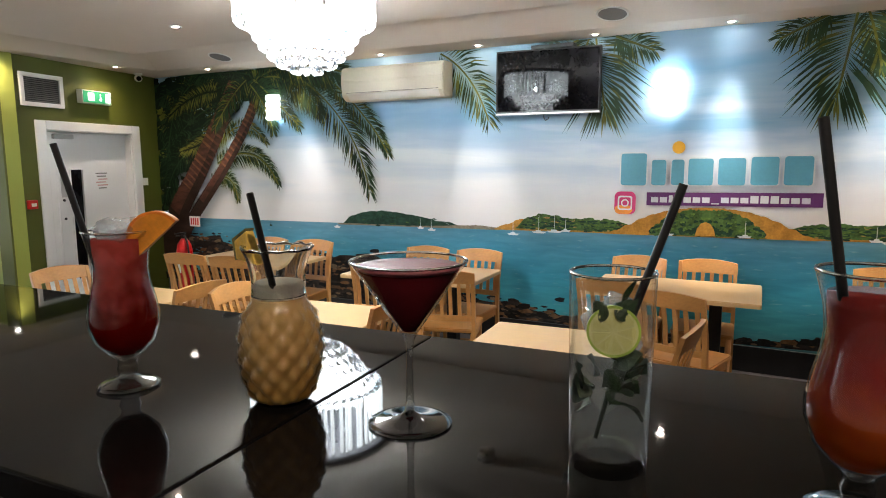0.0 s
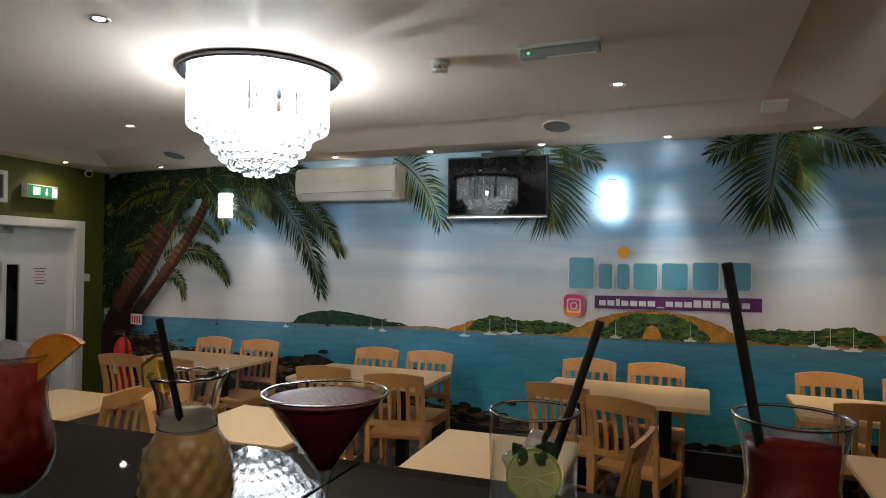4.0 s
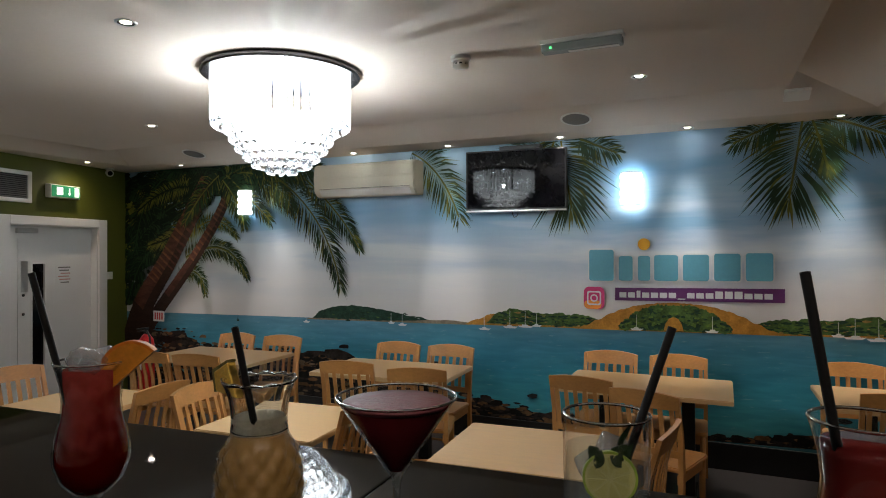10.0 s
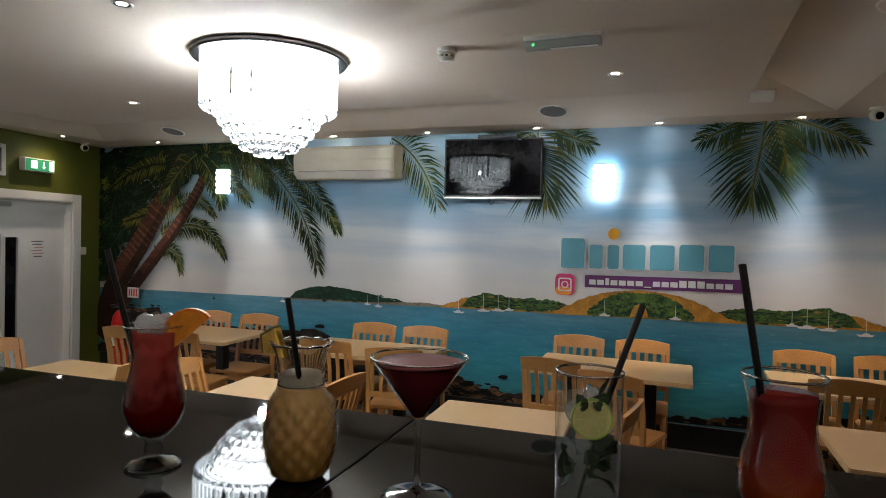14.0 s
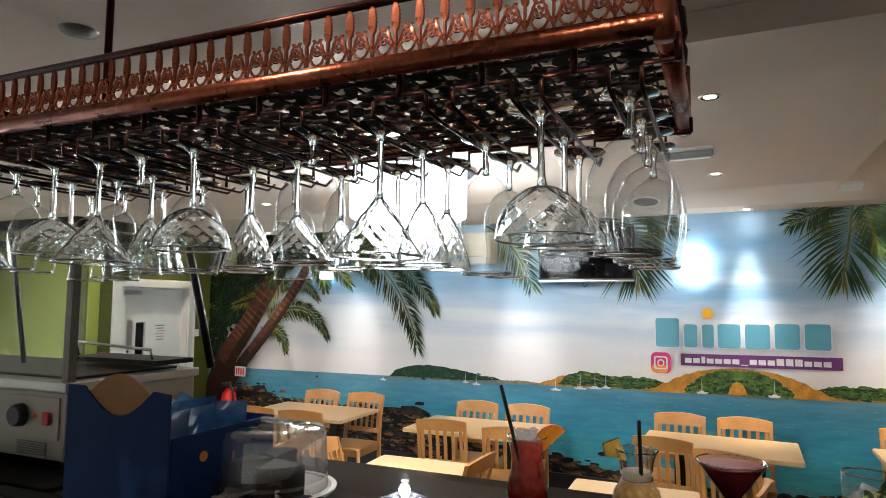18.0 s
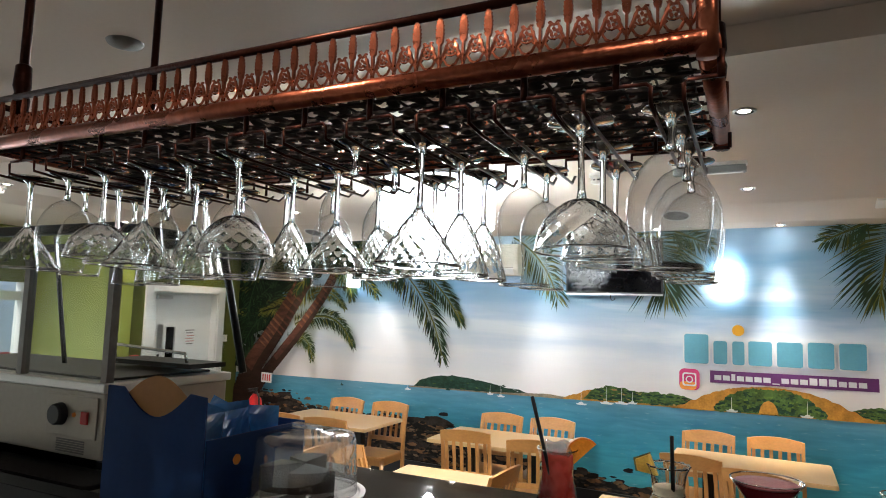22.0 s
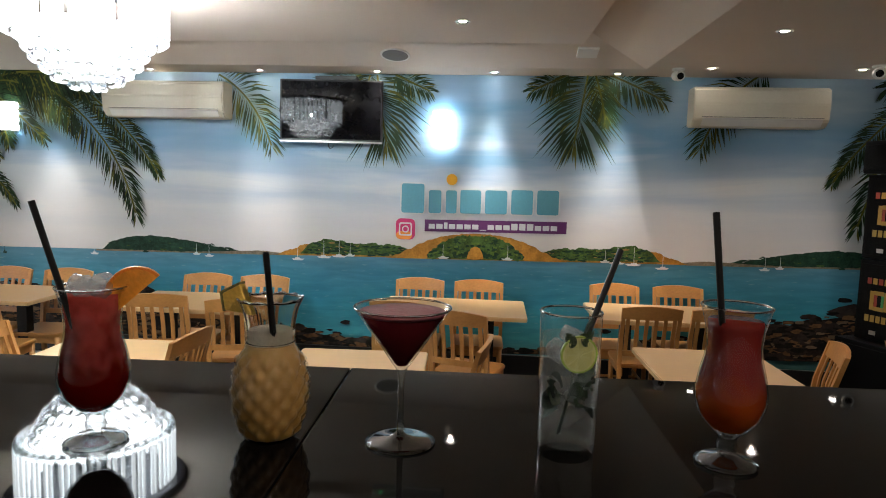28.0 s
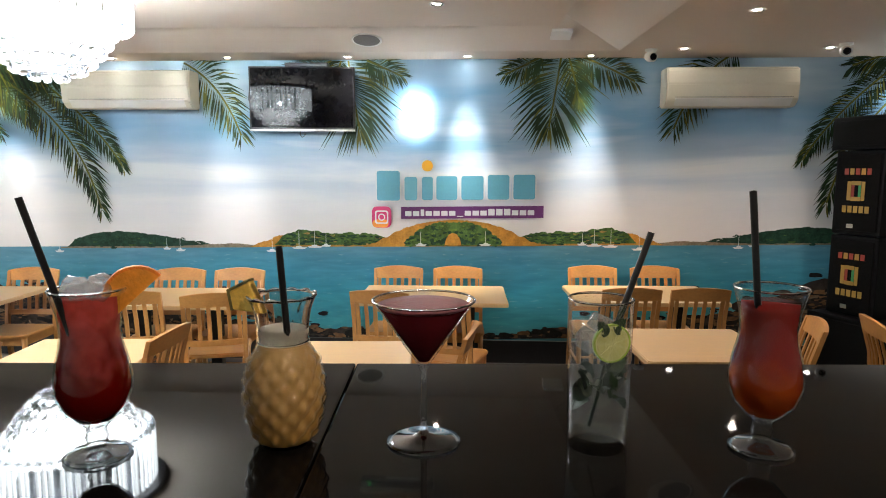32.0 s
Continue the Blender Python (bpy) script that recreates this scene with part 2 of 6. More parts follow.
def lathe(bm, profile, segs=32, center=(0, 0, 0), close=False, mi=0):
    """Turns (radius, height) pairs about the z axis."""
    rings = []
    for r, z in profile:
        if r < 1e-5:
            rings.append([bm.verts.new((center[0], center[1], center[2] + z))])
        else:
            rings.append([bm.verts.new((center[0] + r * math.cos(2 * math.pi * k / segs), center[1] + r * math.sin(2 * math.pi * k / segs), center[2] + z)) for k in range(segs)])
    pairs = list(zip(rings, rings[1:])) + ([(rings[-1], rings[0])] if close else [])
    for a, b in pairs:
        for k in range(segs):
            q = [a[k % len(a)], a[(k + 1) % len(a)], b[(k + 1) % len(b)], b[k % len(b)]]
            q = list(dict.fromkeys(q))
            if len(q) > 2:
                bm.faces.new(q).material_index = mi
    return bm


def tube(bm, pts, r, segs=8, cap=True, mi=0):
    """A round bar along points; r is one radius or one for each point."""
    pts = [Vector(p) for p in pts]
    rs = r if isinstance(r, (list, tuple)) else [r] * len(pts)
    up = Vector((0, 0, 1))
    rings = []
    for i, p in enumerate(pts):
        d = (pts[min(i + 1, len(pts) - 1)] - pts[max(i - 1, 0)]).normalized()
        if abs(d.dot(up)) > 0.95:
            up = Vector((1, 0, 0)) if abs(d.x) < 0.9 else Vector((0, 1, 0))
        a = d.cross(up).normalized()
        b = a.cross(d).normalized()
        up = b
        rings.append([bm.verts.new(p + rs[i] * (math.cos(2 * math.pi * k / segs) * a + math.sin(2 * math.pi * k / segs) * b)) for k in range(segs)])
    for a, b in zip(rings, rings[1:]):
        for k in range(segs):
            bm.faces.new((a[k], a[(k + 1) % segs], b[(k + 1) % segs], b[k])).material_index = mi
    if cap:
        bm.faces.new(rings[0][::-1]).material_index = mi
        bm.faces.new(rings[-1]).material_index = mi
    return bm


def slab(bm, outline, axis, lo, hi, mi=0):
    """A plate with the given flat outline (pairs), thick from lo to hi along axis."""
    def at(u, v, w):
        return {"x": (w, u, v), "y": (u, w, v), "z": (u, v, w)}[axis]
    a = [bm.verts.new(at(u, v, lo)) for u, v in outline]
    b = [bm.verts.new(at(u, v, hi)) for u, v in outline]
    fs = [bm.faces.new(a), bm.faces.new(b[::-1])]
    n = len(a)
    for k in range(n):
        fs.append(bm.faces.new((a[k], b[k], b[(k + 1) % n], a[(k + 1) % n])))
    for f in fs:
        f.material_index = mi
    bmesh.ops.recalc_face_normals(bm, faces=fs)
    return bm


def round_rect(x0, x1, y0, y1, r, n=5):
    pts = []
    for cx, cy, a0 in ((x1 - r, y1 - r, 0), (x0 + r, y1 - r, 90), (x0 + r, y0 + r, 180), (x1 - r, y0 + r, 270)):
        for k in range(n + 1):
            a = radians(a0 + 90 * k / n)
            pts.append((cx + r * math.cos(a), cy + r * math.sin(a)))
    return pts


def disc(r, n=24, cx=0.0, cy=0.0):
    return [(cx + r * math.cos(2 * math.pi * k / n), cy + r * math.sin(2 * math.pi * k / n)) for k in range(n)]

# ---- structure ----
X_R = 6.4                   # far right wall
Y_B = -1.6                  # wall behind the bar
X_LL = -7.05                # street side of the entrance lobby
BZ = 2.615                   # underside of the dropped ceiling band
DOOR_WALL = Matrix.Translation((-5.94, 6.0, 0)) @ pose(0, 0, 0, 0, 0, -78.7) @ Matrix.Diagonal((1, -1, 1, 1))   # x runs from the corner towards the bar, -y into the room


def wall(name, bm, material, label=""):
    return tagged(part(name, bm, material), label, "", "", "structure")


tagged(part("floor", cube(X_LL - 0.3, X_R + 0.3, Y_B - 0.3, W_Y + 0.3, -0.12, 0.0), M_FLOOR), "dark tiled restaurant floor", "floor", "", "structure")
wall("wall_north", cube(-6.3, X_R + 0.2, W_Y + 0.012, W_Y + 0.2, 0, CEIL + 0.3), M_CREAM, "plastered wall behind the mural")
wall("wall_east", cube(X_R, X_R + 0.2, Y_B - 0.2, W_Y + 0.01, 0, CEIL + 0.3), M_CREAM, "cream painted side wall")
wall("wall_south", cube(X_LL - 0.2, X_R, Y_B - 0.2, Y_B, 0, CEIL + 0.3), M_CREAM, "cream painted wall behind the bar")
# ceiling: a flat middle panel, a sloped cove round it and a lower margin along the walls
PANEL = [(-4.90, 2.00), (1.09, 2.10), (0.97, 4.98), (-4.90, 4.93)]
MARGIN = [(-5.40, 1.42), (1.68, 1.52), (1.53, 5.66), (-5.40, 5.60)]
ROOM = [(X_LL - 0.2, Y_B - 0.2), (X_R + 0.2, Y_B - 0.2), (X_R + 0.2, W_Y + 0.2), (X_LL - 0.2, W_Y + 0.2)]
COVE = 2.765                # top of the slope, beside the panel
bm = bmesh.new()
room_ring = [bm.verts.new((x, y, BZ)) for x, y in ROOM]
low_ring = [bm.verts.new((x, y, BZ)) for x, y in MARGIN]
high_ring = [bm.verts.new((x, y, COVE)) for x, y in PANEL]
top_ring = [bm.verts.new((x, y, COVE + 0.12)) for x, y in ROOM]
for a, c in ((room_ring, low_ring), (low_ring, high_ring), (top_ring, room_ring)):
    for k in range(4):
        bm.faces.new((a[k - 1], a[k], c[k], c[k - 1]))
bm.faces.new(high_ring)
bm.faces.new(top_ring)
bmesh.ops.recalc_face_normals(bm, faces=bm.faces[:])
tagged(part("ceiling", bm, M_CEIL), "cream plaster ceiling with a sloped cove", "ceiling", "", "structure")
bm = bmesh.new()
slab(bm, PANEL, "z", CEIL, COVE - 0.003)
tagged(part("ceiling_panel", bm, M_CEIL), "flat dropped plaster panel in the middle of the ceiling", "ceiling", "", "structure")
# door wall with its opening
DU0, DU1, DZ = 0.44, 1.60, 1.96
dw = bmesh.new()
box(dw, -0.2, DU0, 0, 0.15, 0, CEIL)
box(dw, DU1, 2.03, 0, 0.15, 0, CEIL)
box(dw, DU0, DU1, 0, 0.15, DZ, CEIL)
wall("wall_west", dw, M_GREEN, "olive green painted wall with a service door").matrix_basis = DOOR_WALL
cor = DOOR_WALL @ Vector((2.03, 0, 0))
lob = bmesh.new()
box(lob, X_LL, cor.x - 0.004, cor.y, cor.y + 0.15, 0, CEIL)
wall("wall_lobby", lob, M_GREEN_DAYLIT, "green painted entrance wall, coloured paler for the daylight on it")
# street side: glazed shop front
shop = bmesh.new()
box(shop, X_LL - 0.15, X_LL, Y_B, cor.y + 0.15, 0, 0.30)
box(shop, X_LL - 0.15, X_LL, Y_B, cor.y + 0.15, 2.0, CEIL)
wall("wall_shopfront", shop, M_GREEN, "olive green wall round the shop window")
win = thing("window_1", "white framed shop window to the street", "window", "", None, "structure")
for y0, y1, m in ((cor.y - 0.13, cor.y - 0.002, M_WHITE), (3.56, 3.63, M_WHITE), (3.40, 3.50, M_GREY), (2.50, 2.58, M_WHITE), (1.2, 1.28, M_WHITE), (-0.1, -0.02, M_WHITE), (Y_B + 0.002, Y_B + 0.08, M_WHITE)):
    part("mullion", cube(X_LL - 0.14, X_LL + 0.01, y0, y1, 0.302, 1.998, 0.004), m, win)
part("transom", cube(X_LL - 0.12, X_LL - 0.02, 3.632, cor.y - 0.132, 1.80, 1.90), M_WHITE, win)
for y0, y1 in ((3.632, cor.y - 0.132), (2.582, 3.398), (1.282, 2.498), (-0.018, 1.198), (Y_B + 0.082, -0.102)):
    sp = part("pane", cube(X_LL - 0.085, X_LL - 0.080, y0, y1, 0.302, 1.80 if y0 > 3.6 else 1.998), M_PANE, win)
    sp.visible_shadow = False
part("sill", cube(X_LL - 0.02, X_LL + 0.10, Y_B + 0.1, cor.y - 0.005, 0.302, 0.33, 0.004), M_WHITE, win)
tagged(part("road", cube(-40, X_LL - 0.3, -30, 40, -0.2, -0.1), mat("asphalt", (0.06, 0.06, 0.06), 0.9, vary=0.2, bump=0.3)), "grey street outside the window", "road", "", "structure")
DAY = bpy.data.lights.new("window_daylight", "AREA")
DAY.shape, DAY.size, DAY.size_y, DAY.energy, DAY.color = "RECTANGLE", 5.0, 1.6, 84, (0.86, 0.94, 1.0)
dlo = new("window_daylight", DAY)
dlo.matrix_basis = pose(X_LL + 0.02, 1.3, 1.25, 0, -90, 0)
SUN = bpy.data.lights.new("sun", "SUN")
SUN.energy, SUN.angle, SUN.color = 3.0, radians(3), (1.0, 0.95, 0.88)
suno = new("sun", SUN)
suno.matrix_basis = pose(-12, 0, 10, 20, -35, 0)
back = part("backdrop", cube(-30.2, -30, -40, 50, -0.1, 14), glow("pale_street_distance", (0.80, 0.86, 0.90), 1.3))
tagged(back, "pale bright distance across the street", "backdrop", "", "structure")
van = thing("parked_van", "white van with a red stripe parked in the street", "van", "", pose(-12.0, 6.9, -0.1, 0, 0, 8))
M_VAN = mat("van_white", (0.75, 0.76, 0.78), 0.3)
part("body", cube(-1.0, 1.0, -2.4, 2.4, 0.35, 2.3, 0.12), M_VAN, van)
part("stripe", cube(1.0, 1.006, -2.1, 2.1, 0.75, 1.05), M_RED, van)
part("side_window", cube(1.0, 1.006, 1.0, 2.0, 1.35, 1.95), M_SCREEN, van)
for y in (-1.5, 1.5):
    wv = bmesh.new()
    lathe(wv, [(0.0, -0.1), (0.33, -0.1), (0.36, -0.05), (0.36, 0.05), (0.33, 0.1), (0.0, 0.1)], 24)
    o = part("wheel", wv, M_BLACK, van, smooth=False)
    o.matrix_basis = pose(0.95, y, 0.36, 0, 90, 0)

car = thing("parked_car", "silver car parked across the street", "car", "", pose(-13.5, 9.6, -0.1, 0, 0, 90))
M_CAR = mat("silver_car_paint", (0.45, 0.47, 0.49), 0.25, 0.4, vary=0.05)
b = bmesh.new()
slab(b, [(-2.1, 0.3), (2.1, 0.3), (2.15, 0.7), (1.3, 0.88), (0.6, 1.40), (-1.1, 1.42), (-1.9, 0.95), (-2.15, 0.85)], "y", -0.85, 0.85)
bmesh.ops.bevel(b, geom=b.edges[:], offset=0.07, segments=2, affect="EDGES")
part("body", b, M_CAR, car)
for s_ in (-0.856, 0.852):
    b = bmesh.new()
    slab(b, [(-1.4, 0.95), (1.05, 0.95), (0.52, 1.33), (-1.0, 1.35)], "y", s_, s_ + 0.004)
    part("side_window", b, M_SCREEN, car)
for x in (-1.35, 1.35):
    for y in (-0.8, 0.8):
        b = bmesh.new()
        lathe(b, [(0.0, -0.1), (0.29, -0.1), (0.32, -0.05), (0.32, 0.05), (0.29, 0.1), (0.0, 0.1)], 24)
        o = part("wheel", b, M_BLACK, car)
        o.matrix_basis = pose(x, y, 0.32, 90, 0, 0)
M_HEDGE = mat("hedge_leaf", (0.06, 0.13, 0.04), 0.6, vary=0.5, scale=3)
hd = bmesh.new()
rg = random.Random(3)
for _ in range(900):
    c = Vector((rg.uniform(-20, -18.6), rg.uniform(6.5, 20), rg.uniform(0.0, 3.2)))
    u = Vector((rg.gauss(0, 1), rg.gauss(0, 1), rg.gauss(0, 1))).normalized() * 0.22
    w = u.cross(Vector((rg.gauss(0, 1), rg.gauss(0, 1), rg.gauss(0, 1)))).normalized() * 0.15
    hd.faces.new([hd.verts.new(c + d) for d in (u, w, -u, -w)])
tagged(part("hedge", hd, M_HEDGE), "leafy green hedge across the street", "hedge", "", "stuff")

# skirting and door set
tagged(part("baseboard", cube(-5.9, X_R, W_Y - 0.025, W_Y - 0.004, 0, 0.20, 0.004), M_BLACK), "black painted skirting board below the mural", "baseboard", "", "structure")
door = thing("door_1", "white service door with a narrow vision panel", "door", "", DOOR_WALL, "structure")
for u0, u1, z0, z1 in ((DU0 - 0.10, DU0 + 0.02, 0, DZ + 0.07), (DU1 - 0.02, DU1 + 0.09, 0, DZ + 0.07), (DU0 + 0.02, DU1 - 0.02, DZ - 0.02, DZ + 0.07)):
    fr = bmesh.new()
    box(fr, u0, u1, -0.022, -0.001, z0, z1, 0.006)
    part("frame", fr, M_WHITE, door)
for u0, u1, z0, z1 in ((DU0, DU0 + 0.03, 0, DZ), (DU1 - 0.03, DU1, 0, DZ), (DU0 + 0.03, DU1 - 0.03, DZ - 0.03, DZ)):
    part("jamb", cube(u0, u1, 0.001, 0.149, z0, z1), M_WHITE, door)
lf = bmesh.new()
VU0, VU1, VZ0, VZ1 = 1.09, 1.24, 0.40, 1.55
for a in ((DU0 + 0.03, VU0, 0.01, DZ - 0.03), (VU1, 1.405, 0.01, DZ - 0.03), (VU0, VU1, 0.01, VZ0), (VU0, VU1, VZ1, DZ - 0.03)):
    box(lf, a[0], a[1], 0.085, 0.125, a[2], a[3])
leaf = part("leaf", lf, M_WHITE, door, "white painted door leaf")
part("side_leaf", cube(1.41, DU1 - 0.03, 0.085, 0.125, 0.01, DZ - 0.03), M_WHITE, door, "narrow fixed leaf")
part("vision_panel", cube(VU0, VU1, 0.10, 0.108, VZ0, VZ1), M_SCREEN, leaf, "dark wired glass vision panel")
for a in ((VU0 - 0.015, VU1 + 0.015, VZ1, VZ1 + 0.02), (VU0 - 0.015, VU1 + 0.015, VZ0 - 0.02, VZ0), (VU0 - 0.015, VU0, VZ0, VZ1), (VU1, VU1 + 0.015, VZ0, VZ1)):
    part("bead", cube(a[0], a[1], 0.078, 0.0848, a[2], a[3]), M_WHITE, leaf)
part("push_plate", cube(1.29, 1.37, 0.080, 0.0848, 1.27, 1.58, 0.002), M_STEEL, leaf, "brushed steel push plate")
for z in (1.05, 1.24):
    kb = bmesh.new()
    lathe(kb, [(0.0, 0.0), (0.014, 0.0), (0.014, 0.01), (0.008, 0.014), (0.0, 0.014)], 14)
    o = part("lock", kb, M_BLACK, leaf)
    o.matrix_basis = pose(1.345, 0.0848, z, 90, 0, 0)
part("door_closer", cube(1.20, 1.44, 0.045, 0.0848, 1.86, 1.91, 0.006), M_STEEL, door, "grey door closer")
part("header_panel", cube(DU0 + 0.03, DU1 - 0.03, 0.075, 0.0848, 1.80, 1.929), M_WHITE, door)
nt = thing("paper_notice", "white paper notice with red lines on the door", "notice", "", DOOR_WALL)
part("sheet", cube(0.73, 0.95, 0.0825, 0.0845, 1.31, 1.56), M_WHITE, nt)
for k in range(6):
    part("line", cube(0.76 + 0.02 * (k % 2), 0.92 - 0.015 * (k % 3), 0.0815, 0.0823, 1.50 - 0.032 * k, 1.512 - 0.032 * k), mat("faded_red_print", (0.55, 0.30, 0.28), 0.6) if 1 < k < 5 else M_GREY, nt)

# ---- tables and chairs ----
def make_chair():
    """A slat-back beech chair; its back is on the -y side."""
    c = thing("dining_chair", "varnished beech dining chair with a vertical slat back", "chair", "chairs at the tables")
    w, sh = 0.205, 0.445
    seat = bmesh.new()
    slab(seat, round_rect(-0.205, 0.205, -0.17, 0.225, 0.04), "z", sh - 0.028, sh)
    bmesh.ops.bevel(seat, geom=[e for e in seat.edges if abs(e.verts[0].co.z - e.verts[1].co.z) < 1e-4], offset=0.007, segments=2, affect="EDGES")
    part("seat", seat, M_WOOD, c, smooth=False)
    # front legs
    leg = bmesh.new()
    tube(leg, [(0, 0, 0), (0, 0, 0.2), (0, 0, sh - 0.028)], [0.014, 0.018, 0.02], 8)
    first = part("leg", leg, M_WOODV, c, smooth=True)
    first.location = (w - 0.03, 0.19, 0)
    share("leg", first, c, pose(-w + 0.03, 0.19, 0))
    # back posts: legs that run up and lean back
    for s in (-1, 1):
        post = bmesh.new()
        rows = [(0.0, -0.235), (0.22, -0.195), (0.445, -0.185), (0.65, -0.205), (0.865, -0.265)]
        vs = []
        for z, y in rows:
            hw = 0.014 if z < 0.8 else 0.012
            hd = 0.017 if z < 0.6 else 0.012
            vs.append([post.verts.new((s * (w - 0.014) + a * hw, y + b * hd, z)) for a, b in ((-1, -1), (1, -1), (1, 1), (-1, 1))])
        for a, b in zip(vs, vs[1:]):
            for k in range(4):
                post.faces.new((a[k], a[(k + 1) % 4], b[(k + 1) % 4], b[k]))
        post.faces.new(vs[0][::-1])
        post.faces.new(vs[-1])
        part("back_post", post, M_WOODV, c)

    def back_y(z):
        return -0.185 - 0.02 * max(0, z - 0.445) / 0.205 if z < 0.65 else -0.205 - 0.06 * (z - 0.65) / 0.215

    def rail(name, z0, z1, crown, depth):
        r = bmesh.new()
        n = 10
        prev = None
        first_ring = None
        for k in range(n + 1):
            u = -1 + 2 * k / n
            bow = -0.022 * (1 - u * u)
            top = z1 + crown * (1 - u * u)
            ring = [r.verts.new((u * w, back_y(z) + bow + d, z)) for z, d in ((z0, -depth), (z0, depth), (top, depth), (top, -depth))]
            if prev:
                for q in range(4):
                    r.faces.new((prev[q], prev[(q + 1) % 4], ring[(q + 1) % 4], ring[q]))
            else:
                first_ring = ring
            prev = ring
        r.faces.new(first_ring[::-1])
        r.faces.new(prev)
        bmesh.ops.recalc_face_normals(r, faces=r.faces[:])
        part(name, r, M_WOOD, c)

    rail("top_rail", 0.79, 0.868, 0.022, 0.011)
    rail("lower_rail", 0.515, 0.555, 0.0, 0.010)
    for k in range(6):
        u = -1 + 2 * (k + 0.75) / 6.5
        bow = -0.022 * (1 - u * u)
        s = bmesh.new()
        a = [(u * w + dx, back_y(z) + bow + dy, z) for z in (0.545, 0.67, 0.80) for dx, dy in ((-0.013, -0.005), (0.013, -0.005), (0.013, 0.005), (-0.013, 0.005))]
        v = [s.verts.new(p) for p in a]
        for lvl in (0, 4):
            for q in range(4):
                s.faces.new((v[lvl + q], v[lvl + (q + 1) % 4], v[lvl + 4 + (q + 1) % 4], v[lvl + 4 + q]))
        s.faces.new(v[0:4][::-1])
        s.faces.new(v[8:12])
        part("slat", s, M_WOODV, c)
    for x in (-w + 0.03, w - 0.03):
        part("side_rail", cube(x - 0.01, x + 0.01, -0.19, 0.19, sh - 0.085, sh - 0.03, 0.003), M_WOOD, c)
        st = bmesh.new()
        tube(st, [(x, -0.2, 0.17), (x, 0.19, 0.17)], 0.010, 8)
        part("stretcher", st, M_WOOD, c, smooth=True)
    part("front_rail", cube(-w + 0.04, w - 0.04, 0.18, 0.20, sh - 0.085, sh - 0.03, 0.003), M_WOOD, c)
    st = bmesh.new()
    tube(st, [(-w + 0.03, 0.0, 0.17), (w - 0.03, 0.0, 0.17)], 0.010, 8)
    part("stretcher", st, M_WOOD, c, smooth=True)
    return c


def make_table(name, length, depth, label):
    t = thing(name, label, "table", "dining tables")
    top = bmesh.new()
    slab(top, round_rect(-length / 2, length / 2, -depth / 2, depth / 2, 0.02, 3), "z", 0.722, 0.75)
    bmesh.ops.bevel(top, geom=[e for e in top.edges if e.verts[0].co.z > 0.74 and e.verts[1].co.z > 0.74], offset=0.005, segments=2, affect="EDGES")
    part("tabletop", top, M_TOP, t)
    for x in ((-length / 4, length / 4) if length > 0.9 else (0,)):
        part("column", cube(x - 0.04, x + 0.04, -0.04, 0.04, 0.03, 0.70, 0.004), M_IRON, t)
        part("base_plate", cube(x - 0.05, x + 0.05, -0.26, 0.26, 0.0, 0.03, 0.006), M_IRON, t)
        part("top_bracket", cube(x - 0.035, x + 0.035, -0.25, 0.25, 0.70, 0.722, 0.003), M_IRON, t)
    return t


chair0 = make_chair()
chair0.matrix_basis = pose(*CHAIRS[0])
for row in CHAIRS[1:]:
    copy_thing(chair0, pose(*row))
table4 = make_table("dining_table", TABLE_L, TABLE_D, "pale beech dining table for four by the mural")
table4.matrix_basis = pose(*WALL_TABLES[0])
for row in WALL_TABLES[1:]:
    copy_thing(table4, pose(*row))
table2 = make_table("dining_table", NEAR_L, NEAR_D, "pale beech dining table in front of the bar")
table2.matrix_basis = pose(*NEAR_TABLES[0])
for row in NEAR_TABLES[1:]:
    copy_thing(table2, pose(*row))

# ---- drinks on the bar ----
def liquid(name, low, high, z0, z1, rough=0.1, clearness=0.5, chunk=0.35):
    """A drink whose colour runs from one tone at the bottom to another at the top."""
    m = bpy.data.materials.new(name)
    m.use_nodes = True
    n, l = m.node_tree.nodes, m.node_tree.links
    b = n["Principled BSDF"]
    tc = n.new("ShaderNodeTexCoord")
    sx = n.new("ShaderNodeSeparateXYZ")
    mr = n.new("ShaderNodeMapRange")
    mr.inputs[1].default_value, mr.inputs[2].default_value = z0, z1
    mr.inputs[3].default_value, mr.inputs[4].default_value = -chunk / 2, 1 - chunk / 2
    mr.clamp = False
    nz = n.new("ShaderNodeTexNoise")
    nz.inputs["Scale"].default_value = 60
    ad = n.new("ShaderNodeMath")
    ad.operation = "MULTIPLY_ADD"
    ad.inputs[1].default_value = chunk
    mx = n.new("ShaderNodeMix")
    mx.data_type = "RGBA"
    mx.inputs[6].default_value, mx.inputs[7].default_value = (*low, 1), (*high, 1)
    l.new(tc.outputs["Object"], sx.inputs[0])
    l.new(tc.outputs["Object"], nz.inputs[0])
    l.new(sx.outputs[2], mr.inputs[0])
    l.new(nz.outputs[0], ad.inputs[0])
    l.new(mr.outputs[0], ad.inputs[2])
    l.new(ad.outputs[0], mx.inputs[0])
    l.new(mx.outputs[2], b.inputs["Base Color"])
    b.inputs["Roughness"].default_value = rough
    tl = n.new("ShaderNodeBsdfTranslucent")
    l.new(mx.outputs[2], tl.inputs[0])
    ms = n.new("ShaderNodeMixShader")
    ms.inputs[0].default_value = clearness
    l.new(b.outputs[0], ms.inputs[1])
    l.new(tl.outputs[0], ms.inputs[2])
    l.new(ms.outputs[0], n["Material Output"].inputs[0])
    return m


